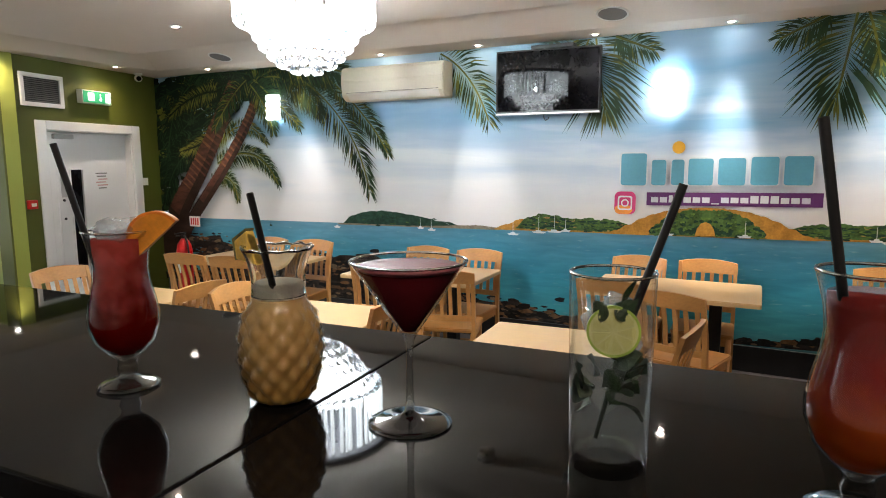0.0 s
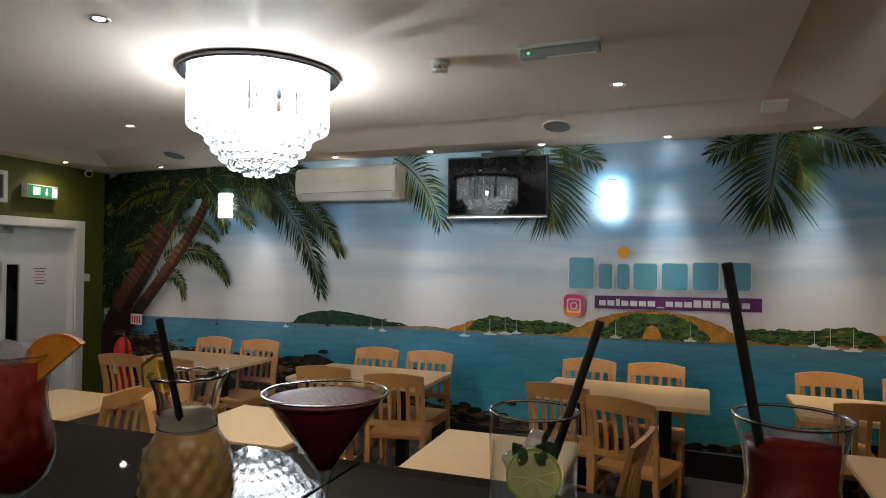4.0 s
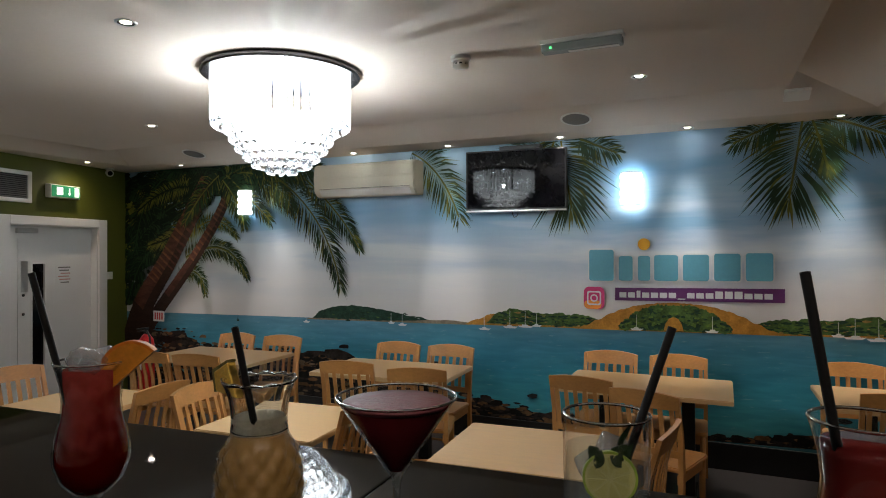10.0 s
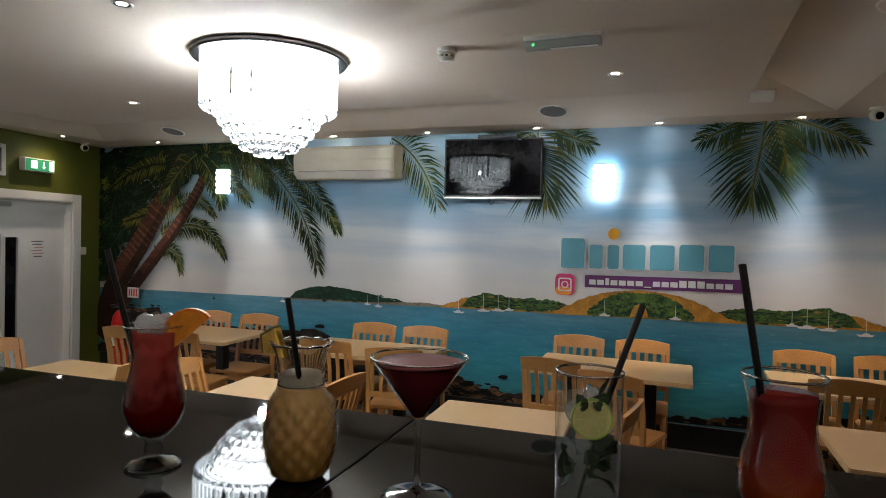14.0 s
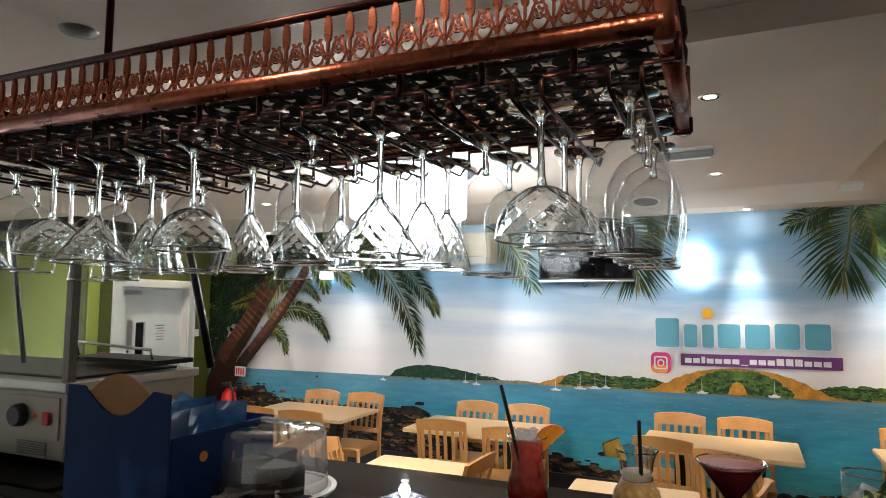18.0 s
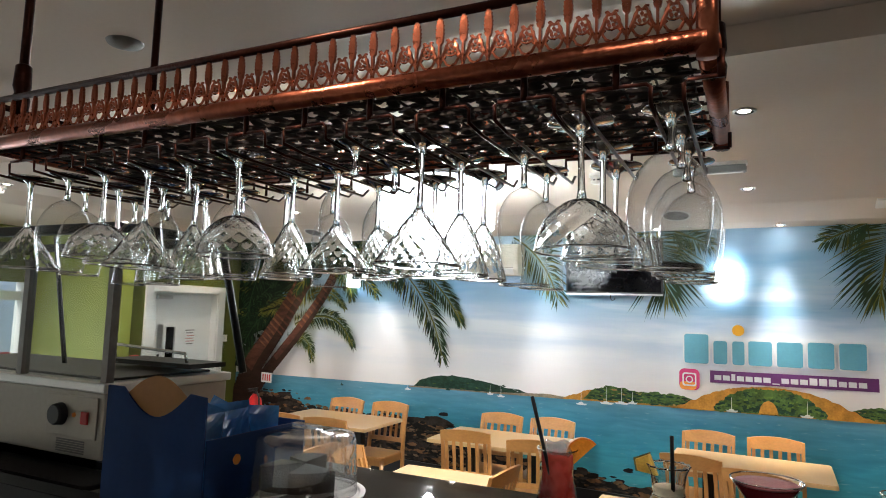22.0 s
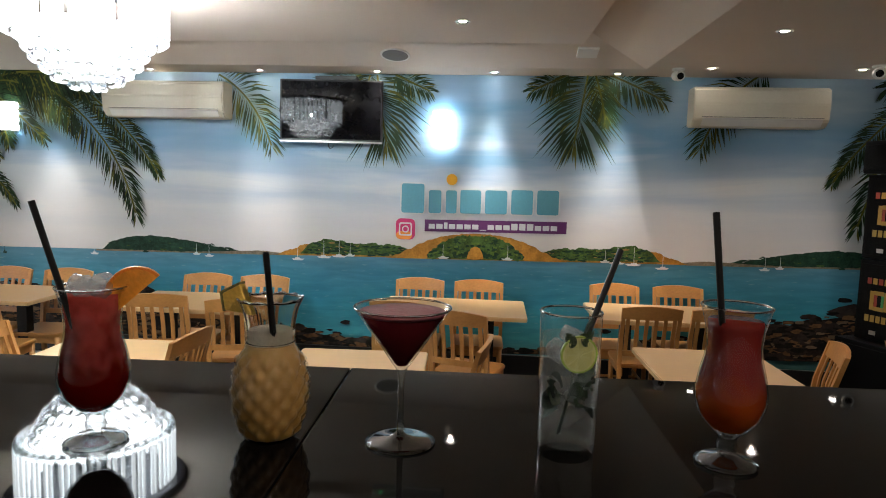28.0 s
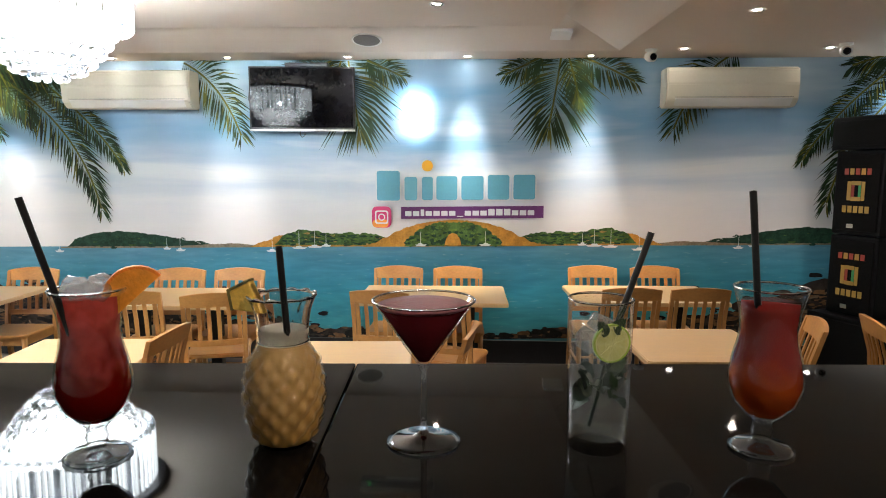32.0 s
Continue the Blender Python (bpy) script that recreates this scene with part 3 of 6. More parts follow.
M_PUNCH = liquid("dark_to_pale_red_punch", (0.16, 0.003, 0.002), (0.62, 0.10, 0.085), 0.095, 0.185, chunk=1.3)
M_PUNCH2 = liquid("orange_to_red_punch", (0.46, 0.095, 0.005), (0.22, 0.024, 0.022), 0.045, 0.12, chunk=0.7)
M_COLADA = liquid("creamy_pineapple_drink", (0.31, 0.175, 0.045), (0.44, 0.29, 0.11), 0.0, 0.15, 0.35, 0.12, chunk=1.0)
M_BERRY = liquid("dark_berry_drink", (0.07, 0.004, 0.008), (0.34, 0.030, 0.045), 0.105, 0.165, 0.12, 0.35)
M_SODA = thin_glass("clear_soda", (0.94, 0.96, 0.94), 0.03, 0.02, 0.25, haze=0.07)
M_FOAM = mat("pink_foam", (0.20, 0.045, 0.060), 0.5, vary=0.2, scale=60, bump=0.3, bscale=200)
M_ICE = thin_glass("ice", (0.93, 0.94, 0.95), 0.12, 0.12, 0.6, 2.0, haze=0.24)
M_ORANGE = mat("orange_flesh", (0.72, 0.27, 0.02), 0.4, vary=0.25, scale=50, bump=0.2, bscale=160)
M_PEEL = mat("orange_peel", (0.72, 0.20, 0.01), 0.45, vary=0.15, scale=40, bump=0.3, bscale=250)
M_PINE = mat("pineapple_flesh", (0.82, 0.53, 0.09), 0.5, vary=0.25, scale=45, bump=0.3, bscale=150)
M_PINESKIN = mat("pineapple_skin", (0.14, 0.12, 0.03), 0.7, vary=0.4, scale=60, bump=0.5)
M_PITH = mat("lime_pith", (0.47, 0.48, 0.24), 0.45, vary=0.08, scale=60)
M_LIMEF = mat("lime_flesh", (0.44, 0.44, 0.18), 0.35, vary=0.12, scale=70, bump=0.2)
M_LIMEP = mat("lime_peel", (0.24, 0.36, 0.05), 0.4, vary=0.2, scale=60)
M_MINT = mat("mint_leaf", (0.006, 0.024, 0.005), 0.55, vary=0.35, scale=60, bump=0.3, bscale=200)


def straw(parent, base, tip, r=0.0038):
    b = bmesh.new()
    tube(b, [base, (Vector(base) + Vector(tip)) / 2, tip], r, 10, cap=False)
    tube(b, [tip, (Vector(base) + Vector(tip)) / 2, base], r * 0.8, 10, cap=False)
    part("straw", b, M_STRAW, parent, "black drinking straw", smooth=True)


def wedge(parent, name, center, radius, thick, turn, material, peel, label):
    """Half a fruit slice that stands on the rim."""
    b = bmesh.new()
    pts = [(radius * math.cos(a), radius * math.sin(a)) for a in [math.pi * k / 14 for k in range(15)]]
    slab(b, pts, "y", -thick / 2, thick / 2)
    rim = [(1.03 * u, 1.03 * v) for u, v in pts] + [(0.93 * u, 0.93 * v) for u, v in reversed(pts)]
    s = part(name, b, material, parent, label)
    s.matrix_basis = Matrix.Translation(center) @ turn
    p = bmesh.new()
    slab(p, rim, "y", -thick / 2 - 0.0006, thick / 2 + 0.0006)
    part("peel", p, peel, s)


def ice_cubes(parent, spots, size):
    for x, y, z, a in spots:
        b = bmesh.new()
        box(b, -size, size, -size, size, -size * 0.8, size * 0.8, size * 0.35)
        for v in b.verts:
            v.co += 0.12 * size * noise.noise_vector(v.co * 90 + Vector((x, y, z)) * 50)
        o = part("ice_cube", b, M_ICE, parent, "melting ice cube", smooth=True)
        o.matrix_basis = pose(x, y, z, a, a * 1.7, a * 2.3)


def glass_parts(bm, cut, parent, label):
    """Splits a turned glass into its thin bowl and its solid stem or foot."""
    low = bm.copy()
    for src, keep_low in ((low, True), (bm, False)):
        gone = [f for f in src.faces if (f.calc_center_median().z < cut) != keep_low]
        bmesh.ops.delete(src, geom=gone, context="FACES")
    part("bowl", bm, M_GLASS, parent, label, smooth=True)
    part("foot", low, M_FOOT, parent, "solid glass foot", smooth=True)


def rim(parent, r, z, wave=0.0):
    b = bmesh.new()
    tube(b, [((r + wave * math.cos(12 * a)) * math.cos(a), (r + wave * math.cos(12 * a)) * math.sin(a), z + wave * math.cos(12 * a)) for a in [2 * math.pi * k / 72 for k in range(73)]], 0.0014, 8, cap=False)
    part("rim", b, M_SOLID, parent, "rounded glass rim", smooth=True)


def hurricane(x, y, turn, label, drink, level):
    g = thing("hurricane_glass", label, "cocktail", "cocktails on the bar", pose(x, y, BAR_Z, 0, 0, turn))
    outer = [(0.0, 0.0), (0.0355, 0.0), (0.0375, 0.003), (0.030, 0.007), (0.015, 0.011), (0.0105, 0.017), (0.0130, 0.024), (0.0106, 0.030), (0.0122, 0.037), (0.021, 0.044), (0.034, 0.058), (0.0415, 0.078), (0.0420, 0.092), (0.0385, 0.112), (0.0335, 0.132), (0.0318, 0.148), (0.0338, 0.168), (0.0385, 0.186), (0.0408, 0.194)]
    outer = [(r * 0.98, z) for r, z in outer]
    b = bmesh.new()
    lathe(b, outer + [(0.0396, 0.1955), (0.0386, 0.1945), (0.0380, 0.190)], 40)
    glass_parts(b, 0.044, g, "clear glass bowl")
    rim(g, 0.0394, 0.1948)
    fill = [(r - 0.0021, z + 0.0008) for r, z in outer[9:] if z < level]
    b = bmesh.new()
    lathe(b, [(0.0, 0.0465)] + fill + [(fill[-1][0], level), (0.0, level)], 40)
    part("drink", b, drink, g, smooth=True)
    return g


h1 = hurricane(*GLASS["base_h"], 0, "hurricane glass of red punch with ice and an orange slice", M_PUNCH, 0.186)
ice_cubes(h1, [(-0.016, 0.0, 0.196, 10), (0.012, 0.010, 0.197, 40), (0.0, -0.014, 0.195, 75), (0.018, -0.012, 0.196, 20)], 0.012)
straw(h1, (0.012, -0.012, 0.06), STRAW["h"])
wedge(h1, "orange_slice", (0.046, 0.018, 0.184), 0.034, 0.010, pose(0, 0, 0, 0, -42, 28), M_ORANGE, M_PEEL, "wedge of orange on the rim")
h2 = hurricane(*GLASS["base_r"], 0, "hurricane glass of orange and red punch", M_PUNCH2, 0.178)
straw(h2, (-0.004, 0.0, 0.075), STRAW["r"])

# pineapple-shaped glass
pg = thing("pineapple_glass", "pineapple-shaped glass of creamy drink with a pineapple wedge", "cocktail", "cocktails on the bar", pose(*GLASS["base_p"], BAR_Z))
prof = [(0.027, 0.0), (0.031, 0.004), (0.0375, 0.018), (0.0435, 0.040), (0.0455, 0.062), (0.0435, 0.084), (0.0385, 0.104), (0.0325, 0.119), (0.0300, 0.131), (0.0305, 0.148), (0.0340, 0.166), (0.0400, 0.180)]


def smooth_profile(pts, n):
    out = []
    for i in range(len(pts) - 1):
        p0, p1, p2, p3 = pts[max(i - 1, 0)], pts[i], pts[i + 1], pts[min(i + 2, len(pts) - 1)]
        for k in range(n):
            t = k / n
            out.append(tuple(0.5 * ((2 * b) + (c - a) * t + (2 * a - 5 * b + 4 * c - d) * t * t + (3 * b - a - 3 * c + d) * t ** 3) for a, b, c, d in zip(p0, p1, p2, p3)))
    return out + [pts[-1]]


fine = smooth_profile(prof, 5)
b = bmesh.new()
SEG = 96
grid = []
for r, z in fine:
    ring = []
    for k in range(SEG):
        a = 2 * math.pi * k / SEG
        f = 0.0
        if z < 0.118:
            u, v = a * 12 / (2 * math.pi), z / 0.026
            f = 0.0062 * (abs(math.sin(math.pi * (u + v) / 1.0)) * abs(math.sin(math.pi * (u - v) / 1.0))) * min(1, z / 0.01) * min(1, (0.118 - z) / 0.012)
        w = 0.0013 * math.cos(12 * a) * max(0, (z - 0.155) / 0.025)
        ring.append(b.verts.new(((r + f + w) * math.cos(a), (r + f + w) * math.sin(a), z + w)))
    grid.append(ring)
lip = [[b.verts.new((v.co.x * 0.95, v.co.y * 0.95, v.co.z + dz)) for v in grid[-1]] for dz in (0.0018, -0.002)]
for p, q in zip(grid + lip, (grid + lip)[1:]):
    for k in range(SEG):
        b.faces.new((p[k], p[(k + 1) % SEG], q[(k + 1) % SEG], q[k]))
b.faces.new(grid[0][::-1])
grid_co = [[tuple(v.co) for v in ring] for ring in grid]
part("bowl", b, M_GLASS, pg, "clear diamond-moulded glass", smooth=True)
b = bmesh.new()
below = [ring for ring, (r, z) in zip(grid_co, fine) if z < 0.124]
rings_ = [[b.verts.new((x * 0.95, y * 0.95, max(z, 0.005))) for x, y, z in ring] for ring in below]
for p, q in zip(rings_, rings_[1:]):
    for k in range(SEG):
        b.faces.new((p[k], p[(k + 1) % SEG], q[(k + 1) % SEG], q[k]))
b.faces.new(rings_[-1])
b.faces.new(rings_[0][::-1])
part("drink", b, M_COLADA, pg, "creamy yellow drink", smooth=True)
b = bmesh.new()
lathe(b, [(0.0282, 0.1225), (0.0276, 0.130), (0.0278, 0.141), (0.0225, 0.1425), (0.0, 0.1415)], 40)
part("foam", b, mat("cream_foam", (0.86, 0.80, 0.66), 0.6, vary=0.12, scale=80, bump=0.3, bscale=220), pg, "pale foam in the neck", smooth=True)
straw(pg, (0.010, -0.006, 0.09), STRAW["p"])
b = bmesh.new()
slab(b, [(-0.024, -0.004), (0.018, -0.022), (0.014, 0.024), (-0.020, 0.020)], "y", -0.006, 0.006)
bmesh.ops.bevel(b, geom=b.edges[:], offset=0.0015, segments=1, affect="EDGES")
wd = part("pineapple_wedge", b, M_PINE, pg, "wedge of fresh pineapple")
wd.matrix_basis = pose(-0.038, -0.006, 0.174, 0, -20, -15) @ Matrix.Scale(0.9, 4)
b = bmesh.new()
slab(b, [(-0.027, -0.004), (-0.024, -0.005), (-0.020, 0.020), (0.014, 0.024), (0.0145, 0.027), (-0.023, 0.0235)], "y", -0.0062, 0.0062)
part("pineapple_skin", b, M_PINESKIN, wd)

rim(pg, 0.0395, 0.1805, 0.0012)
b = bmesh.new()
neck = [(r + 0.0004, z) for r, z in fine if z > 0.124]
lathe(b, neck + [(r - 0.0026, z) for r, z in reversed(neck)], 60, close=True)
part("neck", b, M_SOLID, pg, "thick clear glass neck", smooth=True)

# martini glass
mg = thing("martini_glass", "martini glass of dark berry cocktail with pink foam", "cocktail", "cocktails on the bar", pose(*GLASS["base_m"], BAR_Z))
b = bmesh.new()
lathe(b, [(0.0, 0.0), (0.0435, 0.0), (0.0445, 0.002), (0.036, 0.0045), (0.014, 0.008), (0.0055, 0.014), (0.0038, 0.03), (0.0036, 0.07), (0.0042, 0.088), (0.0075, 0.097), (0.0605, 0.1745), (0.0612, 0.1756), (0.0595, 0.1752), (0.0580, 0.1725)], 48)
glass_parts(b, 0.0965, mg, "clear glass cone")
b = bmesh.new()
lathe(b, [(0.0, 0.1000), (0.0070, 0.1012), (0.0525, 0.1660), (0.0, 0.1660)], 48)
part("drink", b, M_BERRY, mg)
b = bmesh.new()
lathe(b, [(0.0505, 0.1664), (0.0545, 0.1700), (0.035, 0.1705), (0.0, 0.1712)], 48)
part("foam", b, M_FOAM, mg, "pink foam on the drink", smooth=True)

rim(mg, 0.0604, 0.1753)

# highball with lime and mint
jg = thing("highball_glass", "tall glass of soda with lime and mint", "cocktail", "cocktails on the bar", pose(*GLASS["base_j"], BAR_Z))
b = bmesh.new()
lathe(b, [(0.0, 0.0), (0.0325, 0.0), (0.0345, 0.002), (0.0352, 0.02), (0.0378, 0.178), (0.0372, 0.1797), (0.0360, 0.178), (0.0359, 0.172)], 48)
glass_parts(b, 0.0155, jg, "clear straight glass wall")
b = bmesh.new()
lathe(b, [(0.0, 0.0142), (0.0305, 0.0152), (0.0330, 0.019), (0.0353, 0.150), (0.0, 0.150)], 48)
part("drink", b, M_SODA, jg, "pale clear soda", smooth=False)
ice_cubes(jg, [(0.010, 0.014, 0.112, 80), (-0.014, 0.004, 0.128, 33), (0.004, 0.010, 0.146, 12)], 0.012)
b = bmesh.new()
slab(b, disc(0.024, 32), "y", -0.002, 0.002)
lw = part("lime_wheel", b, M_PITH, jg, "round slice of lime in the drink")
b = bmesh.new()
for k in range(9):
    a = 2 * math.pi * k / 9
    slab(b, [(0.003 * math.cos(a), 0.003 * math.sin(a))] + [(0.0205 * math.cos(a + s), 0.0205 * math.sin(a + s)) for s in (-0.29, -0.15, 0.0, 0.15, 0.29)], "y", -0.0027, 0.0027)
part("lime_flesh", b, M_LIMEF, lw, "nine juicy segments")
lw.matrix_basis = pose(0.008, -0.0275, 0.133, 0, 0, 14) @ Matrix.Scale(0.88, 4)
b = bmesh.new()
ringp = [disc(0.0255, 32), disc(0.0232, 32)]
vs = [[b.verts.new((u, w, v)) for u, v in ringp[i]] for i, w in ((0, -0.0024), (0, 0.0024), (1, 0.0024), (1, -0.0024))]
for p, q in zip(vs, vs[1:] + vs[:1]):
    for k in range(32):
        b.faces.new((p[k], p[(k + 1) % 32], q[(k + 1) % 32], q[k]))
part("lime_peel", b, M_LIMEP, lw)
rng = random.Random(4)
for k in range(26):
    b = bmesh.new()
    L, wdt = 0.024 + rng.random() * 0.010, 0.011
    rows = []
    for i in range(7):
        t = i / 6
        hw = wdt * math.sin(math.pi * min(1, t * 0.96 + 0.02)) ** 0.8
        rows.append([b.verts.new((s * hw, t * L, 0.004 * math.sin(3 * t) + 0.003 * abs(s))) for s in (-1, 0, 1)])
    for p, q in zip(rows, rows[1:]):
        for i in range(2):
            b.faces.new((p[i], p[i + 1], q[i + 1], q[i]))
    a = rng.random() * 6.28
    rad = 0.010 + 0.014 * rng.random()
    turn_ = pose(rad * math.cos(a), rad * math.sin(a) * 0.5 - 0.020, 0.058 + 0.042 * rng.random() if k < 22 else 0.155, rng.uniform(-50, 60), rng.uniform(-60, 60), math.degrees(a) - 90)
    for v in b.verts:
        v.co = turn_ @ v.co
        out_ = math.hypot(v.co.x, v.co.y) / 0.0328
        if out_ > 1:
            v.co.x, v.co.y = v.co.x / out_, v.co.y / out_
    part("mint_leaf", b, M_MINT, jg, smooth=True)
b = bmesh.new()
tube(b, [(-0.010, -0.004, 0.025), (-0.002, -0.004, 0.06), (0.006, -0.004, 0.10)], 0.0022, 6)
part("mint_stem", b, M_MINT, jg, smooth=True)
straw(jg, (0.004, 0.0, 0.10), STRAW["m"])
rim(jg, 0.0370, 0.1790)
# ---- the printed mural ----
MX = 0.23          # the print repeats, mirrored, about this line
SLOPE = 0.014


def hz(x):
    """The painted horizon."""
    return 1.045 + SLOPE * (x - 0.2)


def print_base():
    m = bpy.data.materials.new("printed_sky_and_sea")
    m.use_nodes = True
    n, l = m.node_tree.nodes, m.node_tree.links
    b = n["Principled BSDF"]
    b.inputs["Roughness"].default_value = 0.36
    b.inputs["Specular IOR Level"].default_value = 0.45
    tc = n.new("ShaderNodeTexCoord")
    sx = n.new("ShaderNodeSeparateXYZ")
    l.new(tc.outputs["Object"], sx.inputs[0])

    def math_node(op, a, bb=None, c=None):
        k = n.new("ShaderNodeMath")
        k.operation = op
        for i, v in enumerate((a, bb, c)):
            if v is None:
                continue
            if isinstance(v, (int, float)):
                k.inputs[i].default_value = v
            else:
                l.new(v, k.inputs[i])
        return k.outputs[0]

    def ramp(fac, stops):
        r = n.new("ShaderNodeValToRGB")
        e = r.color_ramp.elements
        while len(e) < len(stops):
            e.new(0.5)
        for q, (p, c) in zip(e, stops):
            q.position, q.color = p, (*c, 1)
        l.new(fac, r.inputs[0])
        return r.outputs[0]

    def mixc(fac, a, bb):
        k = n.new("ShaderNodeMix")
        k.data_type = "RGBA"
        for i, v in ((0, fac), (6, a), (7, bb)):
            if isinstance(v, tuple):
                k.inputs[i].default_value = (*v, 1)
            elif isinstance(v, (int, float)):
                k.inputs[i].default_value = v
            else:
                l.new(v, k.inputs[i])
        return k.outputs[2]

    mirror = math_node("ABSOLUTE", math_node("SUBTRACT", sx.outputs[0], MX))
    up = math_node("SUBTRACT", sx.outputs[2], math_node("MULTIPLY_ADD", sx.outputs[0], SLOPE, 1.045 - 0.2 * SLOPE))
    cv = n.new("ShaderNodeCombineXYZ")
    l.new(mirror, cv.inputs[0])
    l.new(up, cv.inputs[2])

    def noise_at(scale, detail, stretch, dist=0.0):
        mp = n.new("ShaderNodeMapping")
        mp.inputs["Scale"].default_value = stretch
        l.new(cv.outputs[0], mp.inputs[0])
        k = n.new("ShaderNodeTexNoise")
        k.inputs["Scale"].default_value, k.inputs["Detail"].default_value = scale, detail
        k.inputs["Distortion"].default_value = dist
        l.new(mp.outputs[0], k.inputs[0])
        return k.outputs[0]

    skyc = ramp(math_node("DIVIDE", up, 1.6), [(0.0, (0.72, 0.69, 0.69)), (0.22, (0.74, 0.74, 0.76)), (0.45, (0.64, 0.70, 0.76)), (0.62, (0.48, 0.61, 0.71)), (1.0, (0.20, 0.43, 0.58))])
    cloud = noise_at(1.0, 5, (0.35, 1, 2.6), 0.4)
    blue = ramp(cloud, [(0.42, (0, 0, 0)), (0.56, (1, 1, 1))])
    white = ramp(noise_at(0.8, 4, (0.3, 1, 1.9)), [(0.45, (0, 0, 0)), (0.72, (1, 1, 1))])
    high = ramp(math_node("DIVIDE", up, 1.6), [(0.12, (0, 0, 0)), (0.5, (1, 1, 1))])
    bl = math_node("MULTIPLY", blue, math_node("MULTIPLY", high, 0.85))
    skyc = mixc(bl, skyc, (0.15, 0.34, 0.55))
    skyc = mixc(math_node("MULTIPLY", white, 0.55), skyc, (0.82, 0.83, 0.84))
    seac = ramp(math_node("DIVIDE", up, -0.9), [(0.0, (0.14, 0.33, 0.46)), (0.15, (0.080, 0.30, 0.44)), (0.45, (0.050, 0.32, 0.44)), (0.8, (0.060, 0.34, 0.40)), (1.0, (0.10, 0.20, 0.19))])
    wave = ramp(noise_at(9.0, 6, (0.35, 1, 2.6), 0.6), [(0.35, (0, 0, 0)), (0.65, (1, 1, 1))])
    patch = ramp(noise_at(1.6, 3, (0.5, 1, 1.6), 0.8), [(0.45, (0, 0, 0)), (0.68, (1, 1, 1))])
    seac = mixc(math_node("MULTIPLY", patch, 0.55), seac, (0.030, 0.20, 0.30))
    seac = mixc(math_node("MULTIPLY", wave, 0.35), seac, (0.015, 0.14, 0.21))
    foam = ramp(noise_at(22.0, 5, (0.4, 1, 2.4)), [(0.62, (0, 0, 0)), (0.75, (1, 1, 1))])
    seac = mixc(math_node("MULTIPLY", foam, 0.5), seac, (0.36, 0.54, 0.58))
    col = mixc(math_node("GREATER_THAN", up, 0.0), seac, skyc)
    l.new(col, b.inputs["Base Color"])
    return m


M_LEAF = mat("printed_palm_leaf", (0.018, 0.042, 0.017), 0.5, vary=0.55, scale=3.5, bscale=30, spec=0.15)
M_LEAF2 = mat("printed_sunlit_palm_leaf", (0.135, 0.130, 0.022), 0.5, vary=0.6, scale=4, bscale=30, spec=0.15)
M_LEAFD = mat("printed_shaded_foliage", (0.006, 0.012, 0.007), 0.5, vary=0.6, scale=4, bscale=25, spec=0.15)
M_TRUNK = mat("printed_palm_bark", (0.028, 0.014, 0.010), 0.5, vary=0.55, scale=5, bscale=40, stretch=(1, 1, 4), spec=0.15)
M_TRUNKM = mat("printed_reddish_bark", (0.075, 0.029, 0.019), 0.5, vary=0.6, scale=7, bscale=40, stretch=(1, 1, 4), spec=0.15)
M_TRUNKL = mat("printed_sunlit_bark", (0.15, 0.060, 0.030), 0.5, vary=0.45, scale=6, bscale=40, stretch=(1, 1, 4), spec=0.15)
M_ROCK = mat("printed_dark_rock", (0.035, 0.028, 0.024), 0.5, vary=0.75, scale=9, bscale=50, spec=0.15)
M_ROCKB = mat("printed_brown_rock", (0.16, 0.085, 0.04), 0.5, vary=0.6, scale=8, bscale=45, spec=0.15)
M_WOODS = mat("printed_wooded_island", (0.020, 0.055, 0.035), 0.5, vary=0.6, scale=14, bscale=60, spec=0.15)
M_HILL = mat("printed_green_hill", (0.065, 0.12, 0.035), 0.5, vary=0.7, scale=12, bscale=60, spec=0.15)
M_OCHRE = mat("printed_ochre_cliff", (0.46, 0.22, 0.04), 0.5, vary=0.4, scale=12, bscale=60, spec=0.15)
M_ROCKS = mat("printed_pale_shore", (0.24, 0.19, 0.13), 0.5, vary=0.5, scale=16, bscale=60, spec=0.15)
M_SHADE = mat("printed_white_boat", (0.72, 0.73, 0.74), 0.5, vary=0.05, spec=0.15)
M_TEAL = mat("teal_print", (0.105, 0.345, 0.46), 0.5, vary=0.08, scale=3)
M_EDGE = mat("pale_outline_print", (0.66, 0.70, 0.72), 0.5, vary=0.03)
M_SUN = mat("orange_print", (0.80, 0.40, 0.02), 0.5, vary=0.04)
M_PURPLE = mat("purple_print", (0.115, 0.022, 0.14), 0.5, vary=0.06)
M_PINK = mat("magenta_print", (0.55, 0.03, 0.16), 0.5, vary=0.1)
M_AMBER = mat("amber_print", (0.80, 0.28, 0.04), 0.5, vary=0.1)

mural = thing("wall_mural", "printed beach mural with palms, islands and a teal title", "mural", "", None)
part("sky_and_sea", cube(-5.94, X_R, W_Y, W_Y + 0.011, 0.2, BZ), print_base(), mural)


def flat(bm, outline, y, mi=0):
    vs = [bm.verts.new((u, y, v)) for u, v in outline]
    f = bm.faces.new(vs)
    f.material_index = mi
    f.normal_update()
    if f.normal.y > 0:
        f.normal_flip()


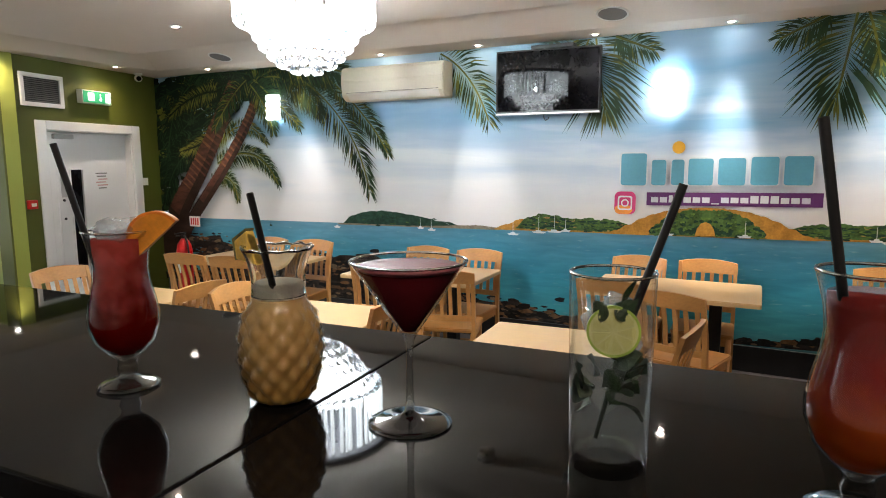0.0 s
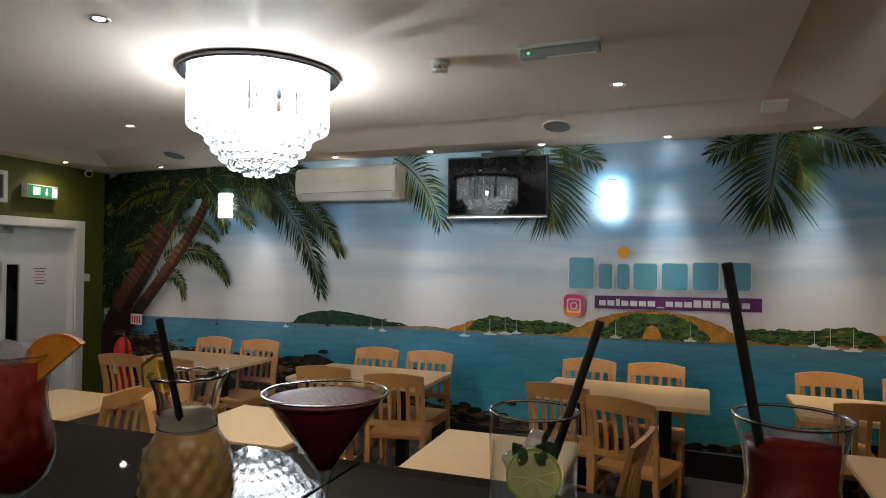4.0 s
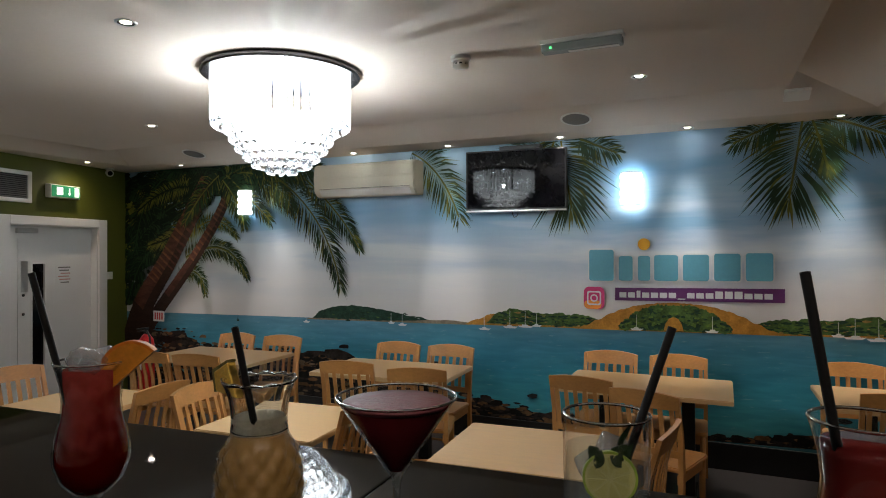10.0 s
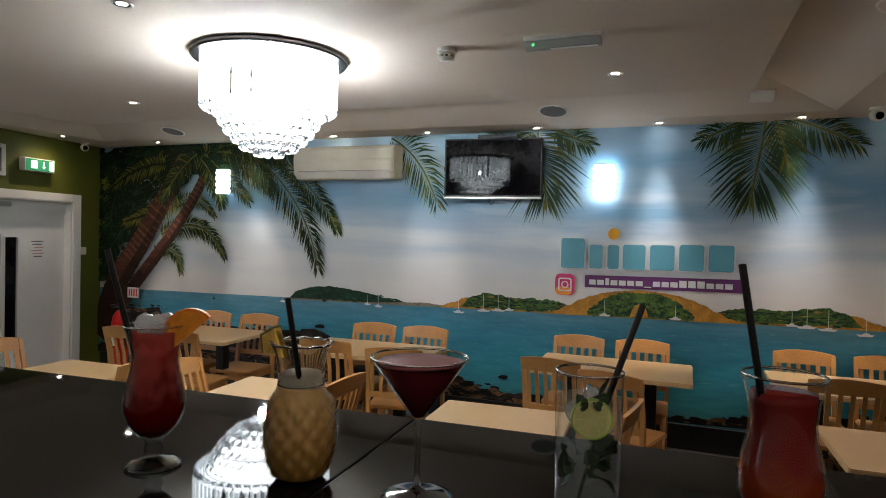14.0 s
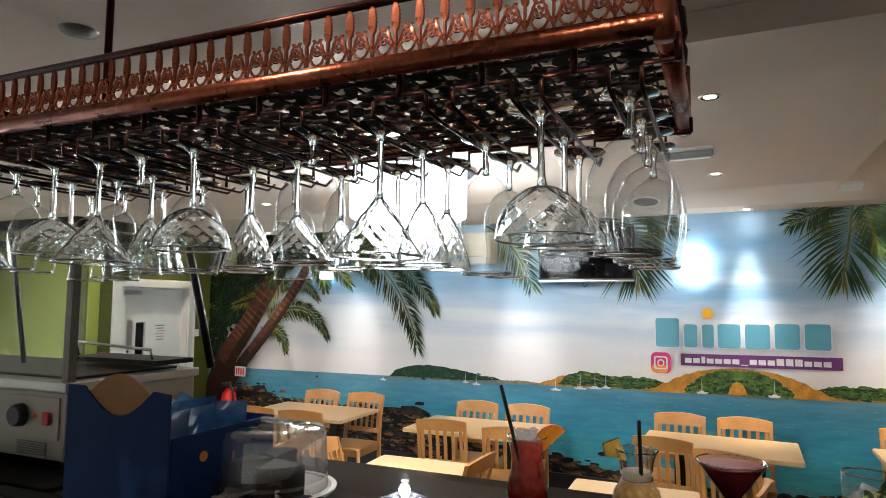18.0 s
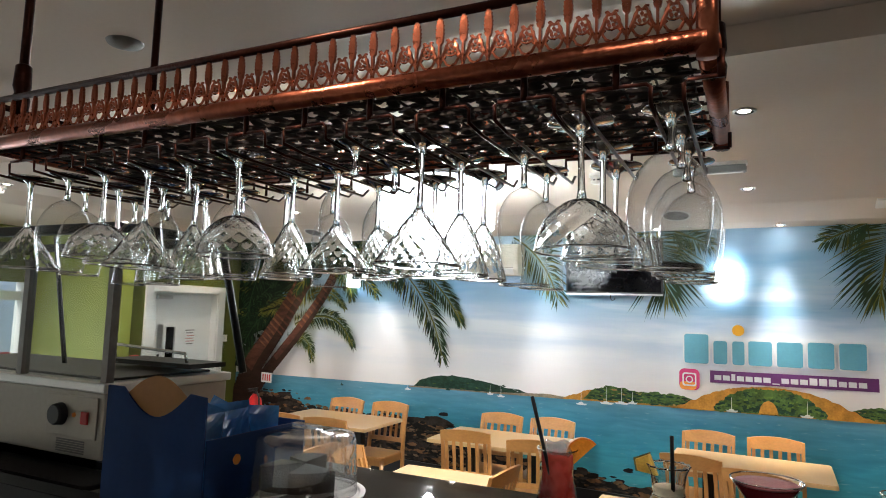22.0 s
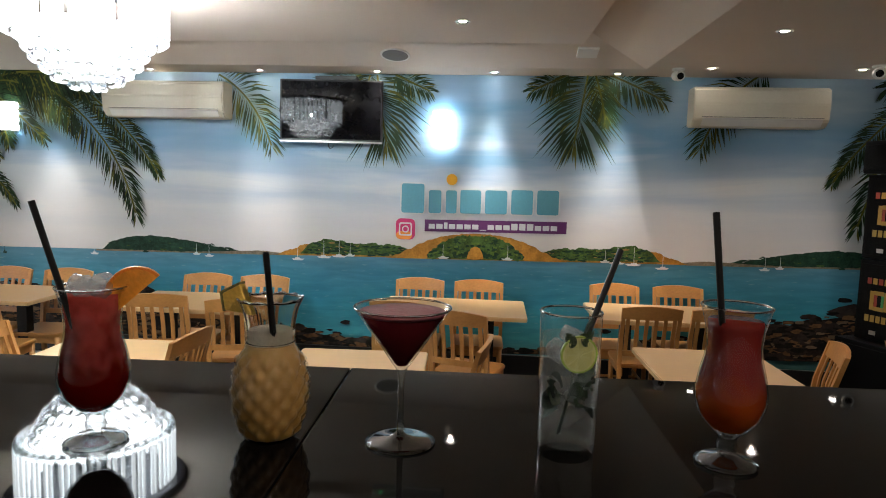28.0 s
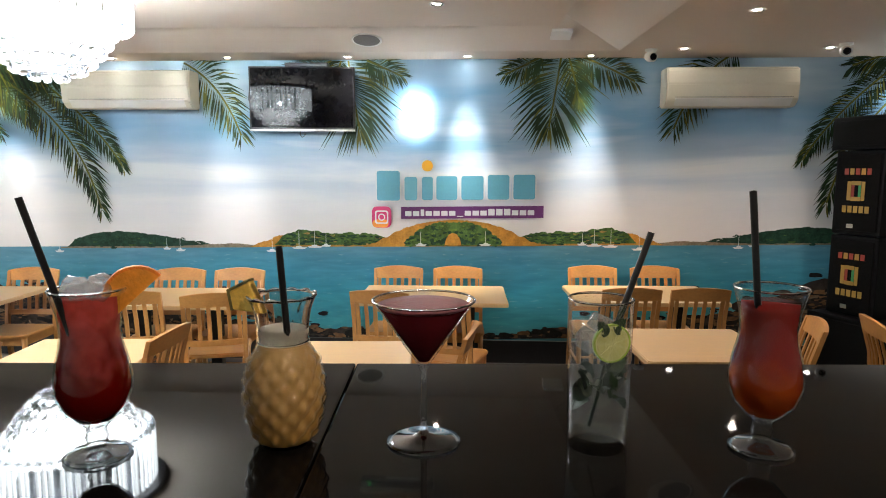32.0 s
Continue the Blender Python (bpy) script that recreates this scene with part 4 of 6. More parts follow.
def print_part(name, bm, materials, label="", kind=""):
    """A printed shape and its mirror image."""
    o = part(name, bm, materials, mural, label)
    me = o.data.copy()
    for v in me.vertices:
        v.co.x = 2 * MX - v.co.x
        v.co.z += SLOPE * (v.co.x - (2 * MX - v.co.x))
    me.flip_normals()
    o2 = new(name, me)
    o2.parent = mural
    tagged(o2, label, kind=kind)
    tagged(o, label, kind=kind)
    return o


def ridge(x0, x1, base, tops, rough, seed, y, n=90, jag=14):
    """A silhouette over the horizon: heights given at even steps, roughened."""
    bm = bmesh.new()
    pts = []
    for k in range(n + 1):
        u = k / n
        i = min(int(u * (len(tops) - 1)), len(tops) - 2)
        f = u * (len(tops) - 1) - i
        f = f * f * (3 - 2 * f)
        h = tops[i] * (1 - f) + tops[i + 1] * f
        x = x0 + (x1 - x0) * u
        h += rough * (noise.noise(Vector((x * jag, seed, 0))) + 0.6 * noise.noise(Vector((x * jag * 3, seed, 4)))) * min(1, 8 * u, 8 * (1 - u)) if h > 0.01 else 0
        pts.append((x, max(0.0, h)))
    for (xa, ha), (xb, hb) in zip(pts, pts[1:]):
        flat(bm, [(xa, hz(xa) + base), (xb, hz(xb) + base), (xb, hz(xb) + base + hb + 0.001), (xa, hz(xa) + base + ha + 0.001)], y)
    return bm


print_part("wooded_island", ridge(-3.27, -1.78, -0.012, [0.0, 0.10, 0.135, 0.145, 0.135, 0.115, 0.09, 0.055, 0.02, 0.0], 0.012, 1, W_Y - 0.004), M_WOODS, "dark wooded island")
print_part("island_shore", ridge(-3.30, -1.50, -0.016, [0.012, 0.016, 0.012, 0.014, 0.010, 0.012, 0.02, 0.03, 0.035, 0.02], 0.006, 2, W_Y - 0.006), M_ROCKS, "pale rocky shore")
print_part("headland", ridge(-1.58, -0.28, -0.012, [0.0, 0.05, 0.10, 0.12, 0.105, 0.09, 0.09, 0.085, 0.06, 0.02], 0.010, 3, W_Y - 0.008), M_OCHRE, "ochre headland")
print_part("wooded_slope", ridge(-1.36, -0.22, 0.004, [0.0, 0.10, 0.135, 0.12, 0.10, 0.105, 0.10, 0.095, 0.06, 0.0], 0.016, 5, W_Y - 0.012), M_HILL, "green woods on the headland")
print_part("golden_hill", ridge(-0.56, MX + 0.004, -0.014, [0.0, 0.03, 0.08, 0.13, 0.17, 0.20, 0.215, 0.225, 0.23], 0.006, 7, W_Y - 0.016), M_OCHRE, "golden hill behind the title")
print_part("tree_belt", ridge(-0.20, MX + 0.004, -0.008, [0.0, 0.09, 0.15, 0.18, 0.20, 0.205, 0.205], 0.022, 9, W_Y - 0.020, jag=22), M_HILL, "green trees on the hill")
hut = bmesh.new()
flat(hut, [(MX - 0.075, hz(MX) - 0.006), (MX + 0.001, hz(MX) - 0.006), (MX + 0.001, hz(MX) + 0.105), (MX - 0.035, hz(MX) + 0.09), (MX - 0.06, hz(MX) + 0.05)], W_Y - 0.024)
print_part("sandy_arch", hut, M_OCHRE, "sandy arch between the trees")
# sailing boats
for x, s, d in ((-4.20, 0.05, 0.06), (-3.30, 0.10, 0.05), (-2.80, 0.07, 0.02), (-2.31, 0.09, 0.03), (-2.19, 0.11, 0.045), (-1.36, 0.14, 0.055), (-1.12, 0.16, 0.03), (-0.98, 0.17, 0.02), (-0.88, 0.10, 0.01), (-0.05, 0.12, 0.01)):
    bt = bmesh.new()
    s *= 0.8
    z = hz(x) - d
    flat(bt, [(x - 0.5 * s, z + 0.014), (x - 0.36 * s, z), (x + 0.36 * s, z), (x + 0.55 * s, z + 0.016)], W_Y - 0.026)
    flat(bt, [(x - 0.004, z + 0.015), (x + 0.000, z + 0.015), (x - 0.001, z + 0.03 + 1.0 * s), (x - 0.003, z + 0.03 + 1.0 * s)], W_Y - 0.026)
    flat(bt, [(x - 0.25 * s, z + 0.015), (x + 0.2 * s, z + 0.015), (x + 0.12 * s, z + 0.026), (x - 0.2 * s, z + 0.026)], W_Y - 0.0262)
    print_part("boat", bt, M_SHADE if s > 0.06 else M_WOODS)


# rocks along the shore
M_ROCKD = mat("printed_wet_rock", (0.012, 0.011, 0.011), 0.5, vary=0.6, scale=12, bscale=50, spec=0.15)
M_ROCKP = mat("printed_pale_rock", (0.17, 0.12, 0.075), 0.5, vary=0.5, scale=12, bscale=50, spec=0.15)


def scatter(name, spots, materials, shares, y, seed, size, wide=1.7, tall=0.6, low=0.205, label="", cap=None):
    """Small printed patches strewn about the given centres: x, z, spread along x, spread along z, count."""
    rg = random.Random(seed)
    bm = bmesh.new()
    for x, z, w, h, count in spots:
        for _ in range(count):
            cx, cz = x + rg.gauss(0, w * 0.5), z + rg.gauss(0, h * 0.5)
            if cap:
                x0, x1, tops = cap
                cx = x0 + (x1 - x0) * rg.uniform(0.03, 0.97)
                u = (cx - x0) / (x1 - x0) * (len(tops) - 1)
                i = min(int(u), len(tops) - 2)
                cz = hz(cx) + rg.uniform(0.0, 0.92) * (tops[i] + (tops[i + 1] - tops[i]) * (u - i))
            r = size * (0.4 + 0.9 * rg.random())
            pts = []
            for k in range(8):
                a = 2 * math.pi * k / 8
                rr = r * (0.6 + 0.6 * rg.random())
                pts.append((min(max(-5.93, cx + wide * rr * math.cos(a)), MX), min(BZ - 0.01, max(low, cz + tall * rr * math.sin(a)))))
            flat(bm, pts, y - 0.0016 * rg.random(), rg.choices(range(len(materials)), shares)[0])
    print_part(name, bm, materials, label, "stuff")


shore = [(-5.3, 0.74, 0.4, 0.06, 20), (-4.9, 0.58, 0.5, 0.10, 50), (-4.2, 0.55, 0.6, 0.12, 70), (-3.6, 0.56, 0.5, 0.12, 70), (-3.1, 0.52, 0.45, 0.12, 70), (-2.7, 0.42, 0.45, 0.14, 70), (-2.2, 0.34, 0.5, 0.10, 70), (-1.6, 0.29, 0.5, 0.07, 60), (-1.0, 0.25, 0.5, 0.05, 50), (-0.3, 0.225, 0.5, 0.03, 26), (-5.0, 0.30, 0.7, 0.12, 90), (-3.8, 0.30, 0.8, 0.12, 110), (-2.9, 0.26, 0.5, 0.08, 60)]
scatter("rocky_shore", [(x, z - (0.09 if x < -4 else 0.03), w, h * 0.8, c) for x, z, w, h, c in shore], [M_ROCK, M_ROCKD], (2, 1), W_Y - 0.028, 1, 0.085, label="dark wet rocks along the shore")
scatter("rocky_shore", [(x, z, w, h, 2 * c) for x, z, w, h, c in shore], [M_ROCKD, M_ROCK, M_ROCKB, M_ROCKP], (5, 4, 3, 1), W_Y - 0.030, 2, 0.032, label="brown and black rocks along the shore")
M_WOODS2 = mat("printed_dark_trees", (0.018, 0.050, 0.030), 0.5, vary=0.5, scale=20, bscale=80, spec=0.15)
M_LIMET = mat("printed_sunlit_trees", (0.10, 0.17, 0.035), 0.5, vary=0.5, scale=20, bscale=80, spec=0.15)
M_FIELD = mat("printed_dry_grass", (0.34, 0.22, 0.07), 0.5, vary=0.4, scale=20, bscale=80, spec=0.15)
scatter("tree_clump", [(0, 0, 0, 0, 150)], [M_WOODS2, M_HILL, M_LIMET, M_FIELD], (6, 3, 2, 1), W_Y - 0.0135, 5, 0.017, 1.8, 0.5, 1.0, cap=(-1.30, -0.30, [0.03, 0.13, 0.125, 0.105, 0.105, 0.10, 0.085, 0.03]))
scatter("tree_clump", [(0, 0, 0, 0, 90)], [M_WOODS2, M_HILL, M_LIMET], (5, 3, 3), W_Y - 0.0205, 6, 0.022, 1.2, 0.7, 1.0, cap=(-0.18, MX, [0.02, 0.11, 0.16, 0.19, 0.195]))
scatter("tree_clump", [(0, 0, 0, 0, 130)], [M_WOODS, M_WOODS2, M_HILL], (5, 6, 1), W_Y - 0.0045, 7, 0.017, 1.8, 0.5, 1.0, cap=(-3.2, -1.9, [0.05, 0.11, 0.125, 0.125, 0.10, 0.07, 0.02]))


# palms
def curve3(a, b, c, t):
    return tuple((1 - t) ** 2 * p + 2 * t * (1 - t) * (2 * q - 0.5 * p - 0.5 * r) + t * t * r for p, q, r in zip(a, b, c))


def trunk(name, pts, w0, w1, y):
    bm = bmesh.new()
    n = 110
    prev = None
    for k in range(n + 1):
        t = k / n
        i = min(int(t * (len(pts) - 1)), len(pts) - 2)
        f = t * (len(pts) - 1) - i
        p0, p1, p2, p3 = pts[max(i - 1, 0)], pts[i], pts[i + 1], pts[min(i + 2, len(pts) - 1)]
        p = [0.5 * (2 * b + (c - a) * f + (2 * a - 5 * b + 4 * c - d) * f * f + (3 * b - a - 3 * c + d) * f ** 3) for a, b, c, d in zip(p0, p1, p2, p3)]
        w = (w0 + (w1 - w0) * t) / 2 * (1 + 0.07 * (k % 2) + 0.05 * noise.noise(Vector((t * 30, y, 0))))
        d = Vector((pts[i + 1][0] - pts[i][0], pts[i + 1][1] - pts[i][1])).normalized()
        ring = [(p[0] - d.y * w, p[1] + d.x * w), (p[0] + d.y * 0.15 * w, p[1] - d.x * 0.15 * w), (p[0] + d.y * w, p[1] - d.x * w)]
        ring = [(max(-5.93, u), min(BZ - 0.005, max(0.21, v))) for u, v in ring]
        if prev:
            lit = 0.5 + 0.5 * noise.noise(Vector((t * 60, y * 90, 3)))
            flat(bm, [prev[0], prev[1], ring[1], ring[0]], y, 2 if t > 0.5 and k % 3 == 0 and lit > 0.3 else 1 if t > 0.35 else 0)
            flat(bm, [prev[1], prev[2], ring[2], ring[1]], y, 1 if t > 0.6 and k % 3 == 0 else 0)
        prev = ring
    print_part(name, bm, [M_TRUNK, M_TRUNKM, M_TRUNKL])


def frond(a, b, c, leaf, seed, y, material=None, n=60, spread=(75, 28), rachis=0.008, droop=0.25):
    rg = random.Random(seed)
    bm = bmesh.new()
    prev = None
    for k in range(n + 1):
        t = k / n
        p = curve3(a, b, c, t)
        q = curve3(a, b, c, min(1, t + 0.02))
        o = curve3(a, b, c, max(0, t - 0.02))
        ang = math.atan2(q[1] - o[1], q[0] - o[0])
        L = leaf * (0.35 + 0.65 * math.sin(math.pi * (0.18 + 0.77 * t)))
        for s in (-1, 1):
            la = ang + s * radians(spread[0] + (spread[1] - spread[0]) * t + rg.uniform(-9, 9))
            Lr = L * rg.uniform(0.75, 1.12)
            tip = (p[0] + Lr * math.cos(la), p[1] + Lr * math.sin(la) - droop * Lr * abs(math.cos(la)))
            mid = (p[0] + 0.5 * Lr * math.cos(la), p[1] + 0.5 * Lr * math.sin(la) + 0.0 * Lr)
            w = 0.010 + 0.019 * leaf
            nx, nz = -math.sin(la) * w, math.cos(la) * w
            quad = [p, (mid[0] + nx * 0.5, mid[1] + nz * 0.5), tip, (mid[0] - nx * 0.5, mid[1] - nz * 0.5)]
            quad = [(min(max(-5.935, u), X_R - 0.01), min(max(0.22, v), BZ - 0.004)) for u, v in quad]
            if len(set((round(u, 4), round(v, 4)) for u, v in quad)) == 4:
                flat(bm, quad, y - 0.0002 * rg.random(), 0 if rg.random() < 0.78 else 1)
        if prev:
            nx, nz = -math.sin(ang) * rachis, math.cos(ang) * rachis
            quad = [(prev[0] - nx, prev[1] - nz), (p[0] - nx, p[1] - nz), (p[0] + nx, p[1] + nz), (prev[0] + nx, prev[1] + nz)]
            quad = [(min(max(-5.935, u), X_R - 0.01), min(max(0.22, v), BZ - 0.004)) for u, v in quad]
            flat(bm, quad, y - 0.0003, 1)
        prev = p
    print_part("palm_frond", bm, material or [M_LEAF, M_LEAF2])


DK = [M_LEAFD, M_LEAF]
YL = [M_LEAF, M_LEAF2]
seed = 0
# shaded foliage behind the trunks
scatter("foliage", [(-5.7, 2.35, 0.4, 0.4, 150), (-5.3, 2.35, 0.5, 0.35, 150), (-4.9, 2.45, 0.5, 0.2, 110), (-5.75, 1.8, 0.25, 0.5, 130), (-5.45, 1.75, 0.3, 0.35, 90), (-5.8, 1.4, 0.15, 0.3, 50), (-4.5, 2.5, 0.4, 0.12, 70), (-4.2, 2.46, 0.5, 0.16, 110), (-3.75, 2.52, 0.3, 0.08, 50)], [M_LEAFD, M_LEAF, M_LEAF2], (6, 4, 1.6), W_Y - 0.0305, 12, 0.085, 1.0, 0.7, label="dark tangled foliage")
for a, b, c, L in (((-4.5, 2.5), (-5.1, 2.55), (-5.9, 2.35), 0.30), ((-4.6, 2.5), (-5.3, 2.3), (-5.9, 1.95), 0.30), ((-4.8, 2.3), (-5.4, 2.05), (-5.9, 1.6), 0.30), ((-5.0, 2.0), (-5.5, 1.8), (-5.9, 1.35), 0.28), ((-5.2, 1.8), (-5.6, 1.6), (-5.85, 1.15), 0.24), ((-4.4, 2.55), (-4.8, 2.6), (-5.5, 2.6), 0.26), ((-4.9, 2.2), (-5.2, 1.9), (-5.35, 1.5), 0.22), ((-4.5, 2.4), (-4.9, 2.15), (-5.1, 1.7), 0.24), ((-5.3, 2.5), (-5.6, 2.2), (-5.75, 1.7), 0.25)):
    seed += 1
    frond(a, b, c, L, seed, W_Y - 0.032 - 0.0004 * seed, DK)
seed = 20
for a, b, c, L in (((-4.7, 2.1), (-5.0, 1.9), (-5.5, 1.75), 0.2), ((-4.9, 2.4), (-5.3, 2.35), (-5.7, 2.15), 0.16)):
    seed += 1
    frond(a, b, c, L, seed, W_Y - 0.0365, [M_LEAF2, M_LEAFD])
frond((-4.95, 1.61), (-4.42, 1.71), (-4.06, 1.39), 0.18, 35, W_Y - 0.0366, DK, spread=(66, 24))
frond((-4.95, 1.60), (-4.42, 1.70), (-4.06, 1.38), 0.17, 31, W_Y - 0.037, YL)
frond((-5.05, 1.42), (-4.78, 1.43), (-4.66, 1.20), 0.14, 32, W_Y - 0.0375, YL)
frond((-4.75, 1.95), (-4.45, 2.0), (-4.20, 1.82), 0.13, 33, W_Y - 0.0378, YL)
trunk("palm_trunk", [(-5.86, 0.35), (-5.66, 0.98), (-5.18, 1.63), (-4.62, 2.46)], 0.36, 0.20, W_Y - 0.038)
trunk("palm_trunk", [(-5.66, 0.60), (-5.42, 0.94), (-4.86, 1.55), (-4.47, 2.05), (-4.25, 2.45)], 0.17, 0.11, W_Y - 0.0395)
for a, b, c, L, y in (((-4.35, 2.45), (-3.95, 2.58), (-3.35, 2.40), 0.28, 1), ((-4.3, 2.5), (-3.85, 2.45), (-3.45, 2.10), 0.30, 2), ((-3.95, 2.59), (-3.24, 2.08), (-2.88, 1.34), 0.30, 3), ((-3.5, 2.56), (-2.98, 2.12), (-2.66, 1.70), 0.20, 4), ((-4.35, 2.5), (-4.1, 2.3), (-3.75, 2.0), 0.22, 5), ((-4.4, 2.45), (-4.2, 2.2), (-4.1, 1.95), 0.18, 6), ((-4.45, 2.5), (-4.7, 2.3), (-4.95, 2.0), 0.20, 7), ((-4.0, 2.59), (-3.5, 2.57), (-3.0, 2.45), 0.26, 8)):
    frond(a, b, c, L * 1.04, 80 + y, W_Y - 0.0395 - 0.0008 * y, DK, n=56, spread=(68, 24))
    frond(a, b, c, L, 40 + y, W_Y - 0.040 - 0.0008 * y, YL, n=50)
# fronds hanging into the middle of the picture
frond((-2.08, 2.59), (-1.80, 2.36), (-1.60, 1.98), 0.30, 61, W_Y - 0.040, YL, n=42)
frond((-0.66, 2.60), (-0.62, 2.32), (-0.57, 2.03), 0.46, 62, W_Y - 0.0405, YL, n=42, spread=(86, 14), droop=0.22)
frond((-0.80, 2.60), (-1.00, 2.52), (-1.27, 2.38), 0.24, 63, W_Y - 0.041, YL, n=44)
frond((-0.50, 2.60), (-0.38, 2.55), (-0.20, 2.47), 0.20, 64, W_Y - 0.0415, YL, n=36)
frond((-0.72, 2.60), (-0.78, 2.40), (-0.82, 2.22), 0.20, 65, W_Y - 0.042, [M_LEAF, M_LEAF2], n=40, spread=(60, 10))

# title: plain blocks in the title's colours
title = thing("mural_title", "teal block title with an orange dot, purple strip and badge", "sign", "")


def blocks(spans, z0, grow, material, y, name):
    for a, b, z1 in spans:
        bm = bmesh.new()
        slab(bm, round_rect(a - grow, b + grow, z0 - grow + SLOPE * (a - 0.2), z1 + grow + SLOPE * (a - 0.2), 0.02 + grow, 3), "y", y, y + 0.0009)
        part(name, bm, material, title)


SP = [(-0.43, -0.23, 1.69), (-0.19, -0.08, 1.635), (-0.04, 0.055, 1.635), (0.085, 0.265, 1.64), (0.30, 0.49, 1.64), (0.525, 0.71, 1.645), (0.745, 0.93, 1.645)]
blocks(SP, 1.435, 0.011, M_EDGE, W_Y - 0.0222, "outline")
blocks(SP, 1.435, 0.0, M_TEAL, W_Y - 0.0232, "title_block")
bm = bmesh.new()
slab(bm, disc(0.048, 28, 0.008, 1.725), "y", W_Y - 0.0244, W_Y - 0.0232)
part("dot", bm, M_SUN, title, "orange dot")
bm = bmesh.new()
slab(bm, [(-0.22, 1.268), (1.005, 1.268 + SLOPE * 1.2), (1.005, 1.372 + SLOPE * 1.2), (-0.22, 1.372)], "y", W_Y - 0.0232, W_Y - 0.0222)
part("strip", bm, M_PURPLE, title, "purple strip")
rg = random.Random(8)
x = -0.185
for k in range(17):
    wd_ = 0.030 if k in (2,) else 0.055
    if k == 7:
        part("strip_bar", cube(x, x + wd_, W_Y - 0.0240, W_Y - 0.0232, 1.285 + SLOPE * x, 1.294 + SLOPE * x), M_EDGE, title)
    else:
        top = 1.352 if k in (2, 11, 12, 13) else 1.338
        part("strip_bar", cube(x, x + wd_, W_Y - 0.0240, W_Y - 0.0232, 1.296 + SLOPE * x, top + SLOPE * x), M_EDGE, title)
    x += wd_ + 0.0125
bm = bmesh.new()
slab(bm, round_rect(-0.475, -0.305, 1.19, 1.375, 0.045), "y", W_Y - 0.0232, W_Y - 0.0222)
badge = part("badge", bm, M_PINK, title, "magenta and amber rounded badge")
bm = bmesh.new()
slab(bm, round_rect(-0.472, -0.330, 1.193, 1.262, 0.034), "y", W_Y - 0.0236, W_Y - 0.0232)
part("badge_shade", bm, M_AMBER, badge)
for r0, r1, rr in ((0.058, 0.046, 0.02), (0.031, 0.021, 0.0209)):
    bm = bmesh.new()
    cx, cz = -0.39, 1.282
    oa = round_rect(cx - r0, cx + r0, cz - r0, cz + r0, rr if r0 > 0.04 else r0 * 0.99)
    ob_ = round_rect(cx - r1, cx + r1, cz - r1, cz + r1, rr * 0.8 if r0 > 0.04 else r1 * 0.99)
    va = [[bm.verts.new((u, yy, v)) for u, v in oo] for oo, yy in ((oa, W_Y - 0.0240), (ob_, W_Y - 0.0240))]
    for k in range(len(oa)):
        f = bm.faces.new((va[0][k], va[0][(k + 1) % len(oa)], va[1][(k + 1) % len(oa)], va[1][k]))
    part("badge_ring", bm, M_EDGE, badge)

# ---- fixtures on walls and ceiling ----
tv = thing("television", "black flat-screen television on a wall bracket, switched off", "television", "", pose(-1.04, 5.93, 2.275, 0, 0, 4))
part("housing", cube(-0.44, 0.44, -0.075, -0.02, -0.265, 0.265, 0.008), M_BLACK, tv)
part("screen", cube(-0.425, 0.425, -0.0775, -0.0755, -0.235, 0.25), M_SCREEN, tv, "glossy black screen")
part("bezel_edge", cube(-0.44, 0.44, -0.078, -0.0755, -0.265, -0.250, 0.001), M_STEEL, tv, "thin silver lower edge")
part("bracket", cube(-0.15, 0.15, -0.02, 0.066, -0.12, 0.12), M_IRON, tv)
cb = bmesh.new()
tube(cb, [(-0.03, -0.03, -0.26), (-0.03, -0.03, -0.29), (-0.015, -0.03, -0.315), (0.01, -0.03, -0.30), (0.012, -0.03, -0.285)], 0.004, 6)
part("cable", cb, M_BLACK, tv, smooth=True)
cb = bmesh.new()
tube(cb, [(-0.44, 0.0, -0.05), (-0.47, 0.02, 0.0), (-0.46, 0.02, 0.1), (-0.43, 0.0, 0.14)], 0.004, 6)
part("cable", cb, M_BLACK, tv, smooth=True)
mb = thing("media_box", "small black media box above the television", "media box", "", pose(-1.0, 5.93, 2.545))
part("case", cube(-0.18, 0.18, -0.06, 0.055, -0.002, 0.03, 0.004), M_BLACK, mb)


def air_con(x, z, w, h, label):
    a = thing("air_conditioner", label, "air conditioner", "wall air conditioners", pose(x, W_Y - 0.045, z))
    b = bmesh.new()
    pts = [(0.0, -h / 2), (-0.14, -h / 2), (-0.19, -h / 2 + 0.05), (-0.205, 0.02), (-0.19, h / 2 - 0.02), (-0.17, h / 2), (0.0, h / 2)]
    slab(b, pts, "x", -w / 2, w / 2)
    bmesh.ops.bevel(b, geom=b.edges[:], offset=0.01, segments=2, affect="EDGES")
    part("casing", b, M_PLASTIC_Y, a)
    fl = bmesh.new()
    slab(fl, [(-0.150, -h / 2 + 0.012), (-0.195, -h / 2 + 0.065), (-0.200, -h / 2 + 0.062), (-0.155, -h / 2 + 0.006)], "x", -w / 2 + 0.07, w / 2 - 0.05)
    part("flap", fl, M_PLASTIC, a, "hinged air flap")
    part("flap_slot", cube(-w / 2 + 0.065, w / 2 - 0.045, -0.1995, -0.1965, -h / 2 + 0.070, -h / 2 + 0.074), M_GREY, a)
    part("mounting_plate", cube(-w / 2 + 0.05, w / 2 - 0.05, 0.0, 0.005, -h / 2 + 0.03, h / 2 - 0.03), M_GREY, a)
    return a


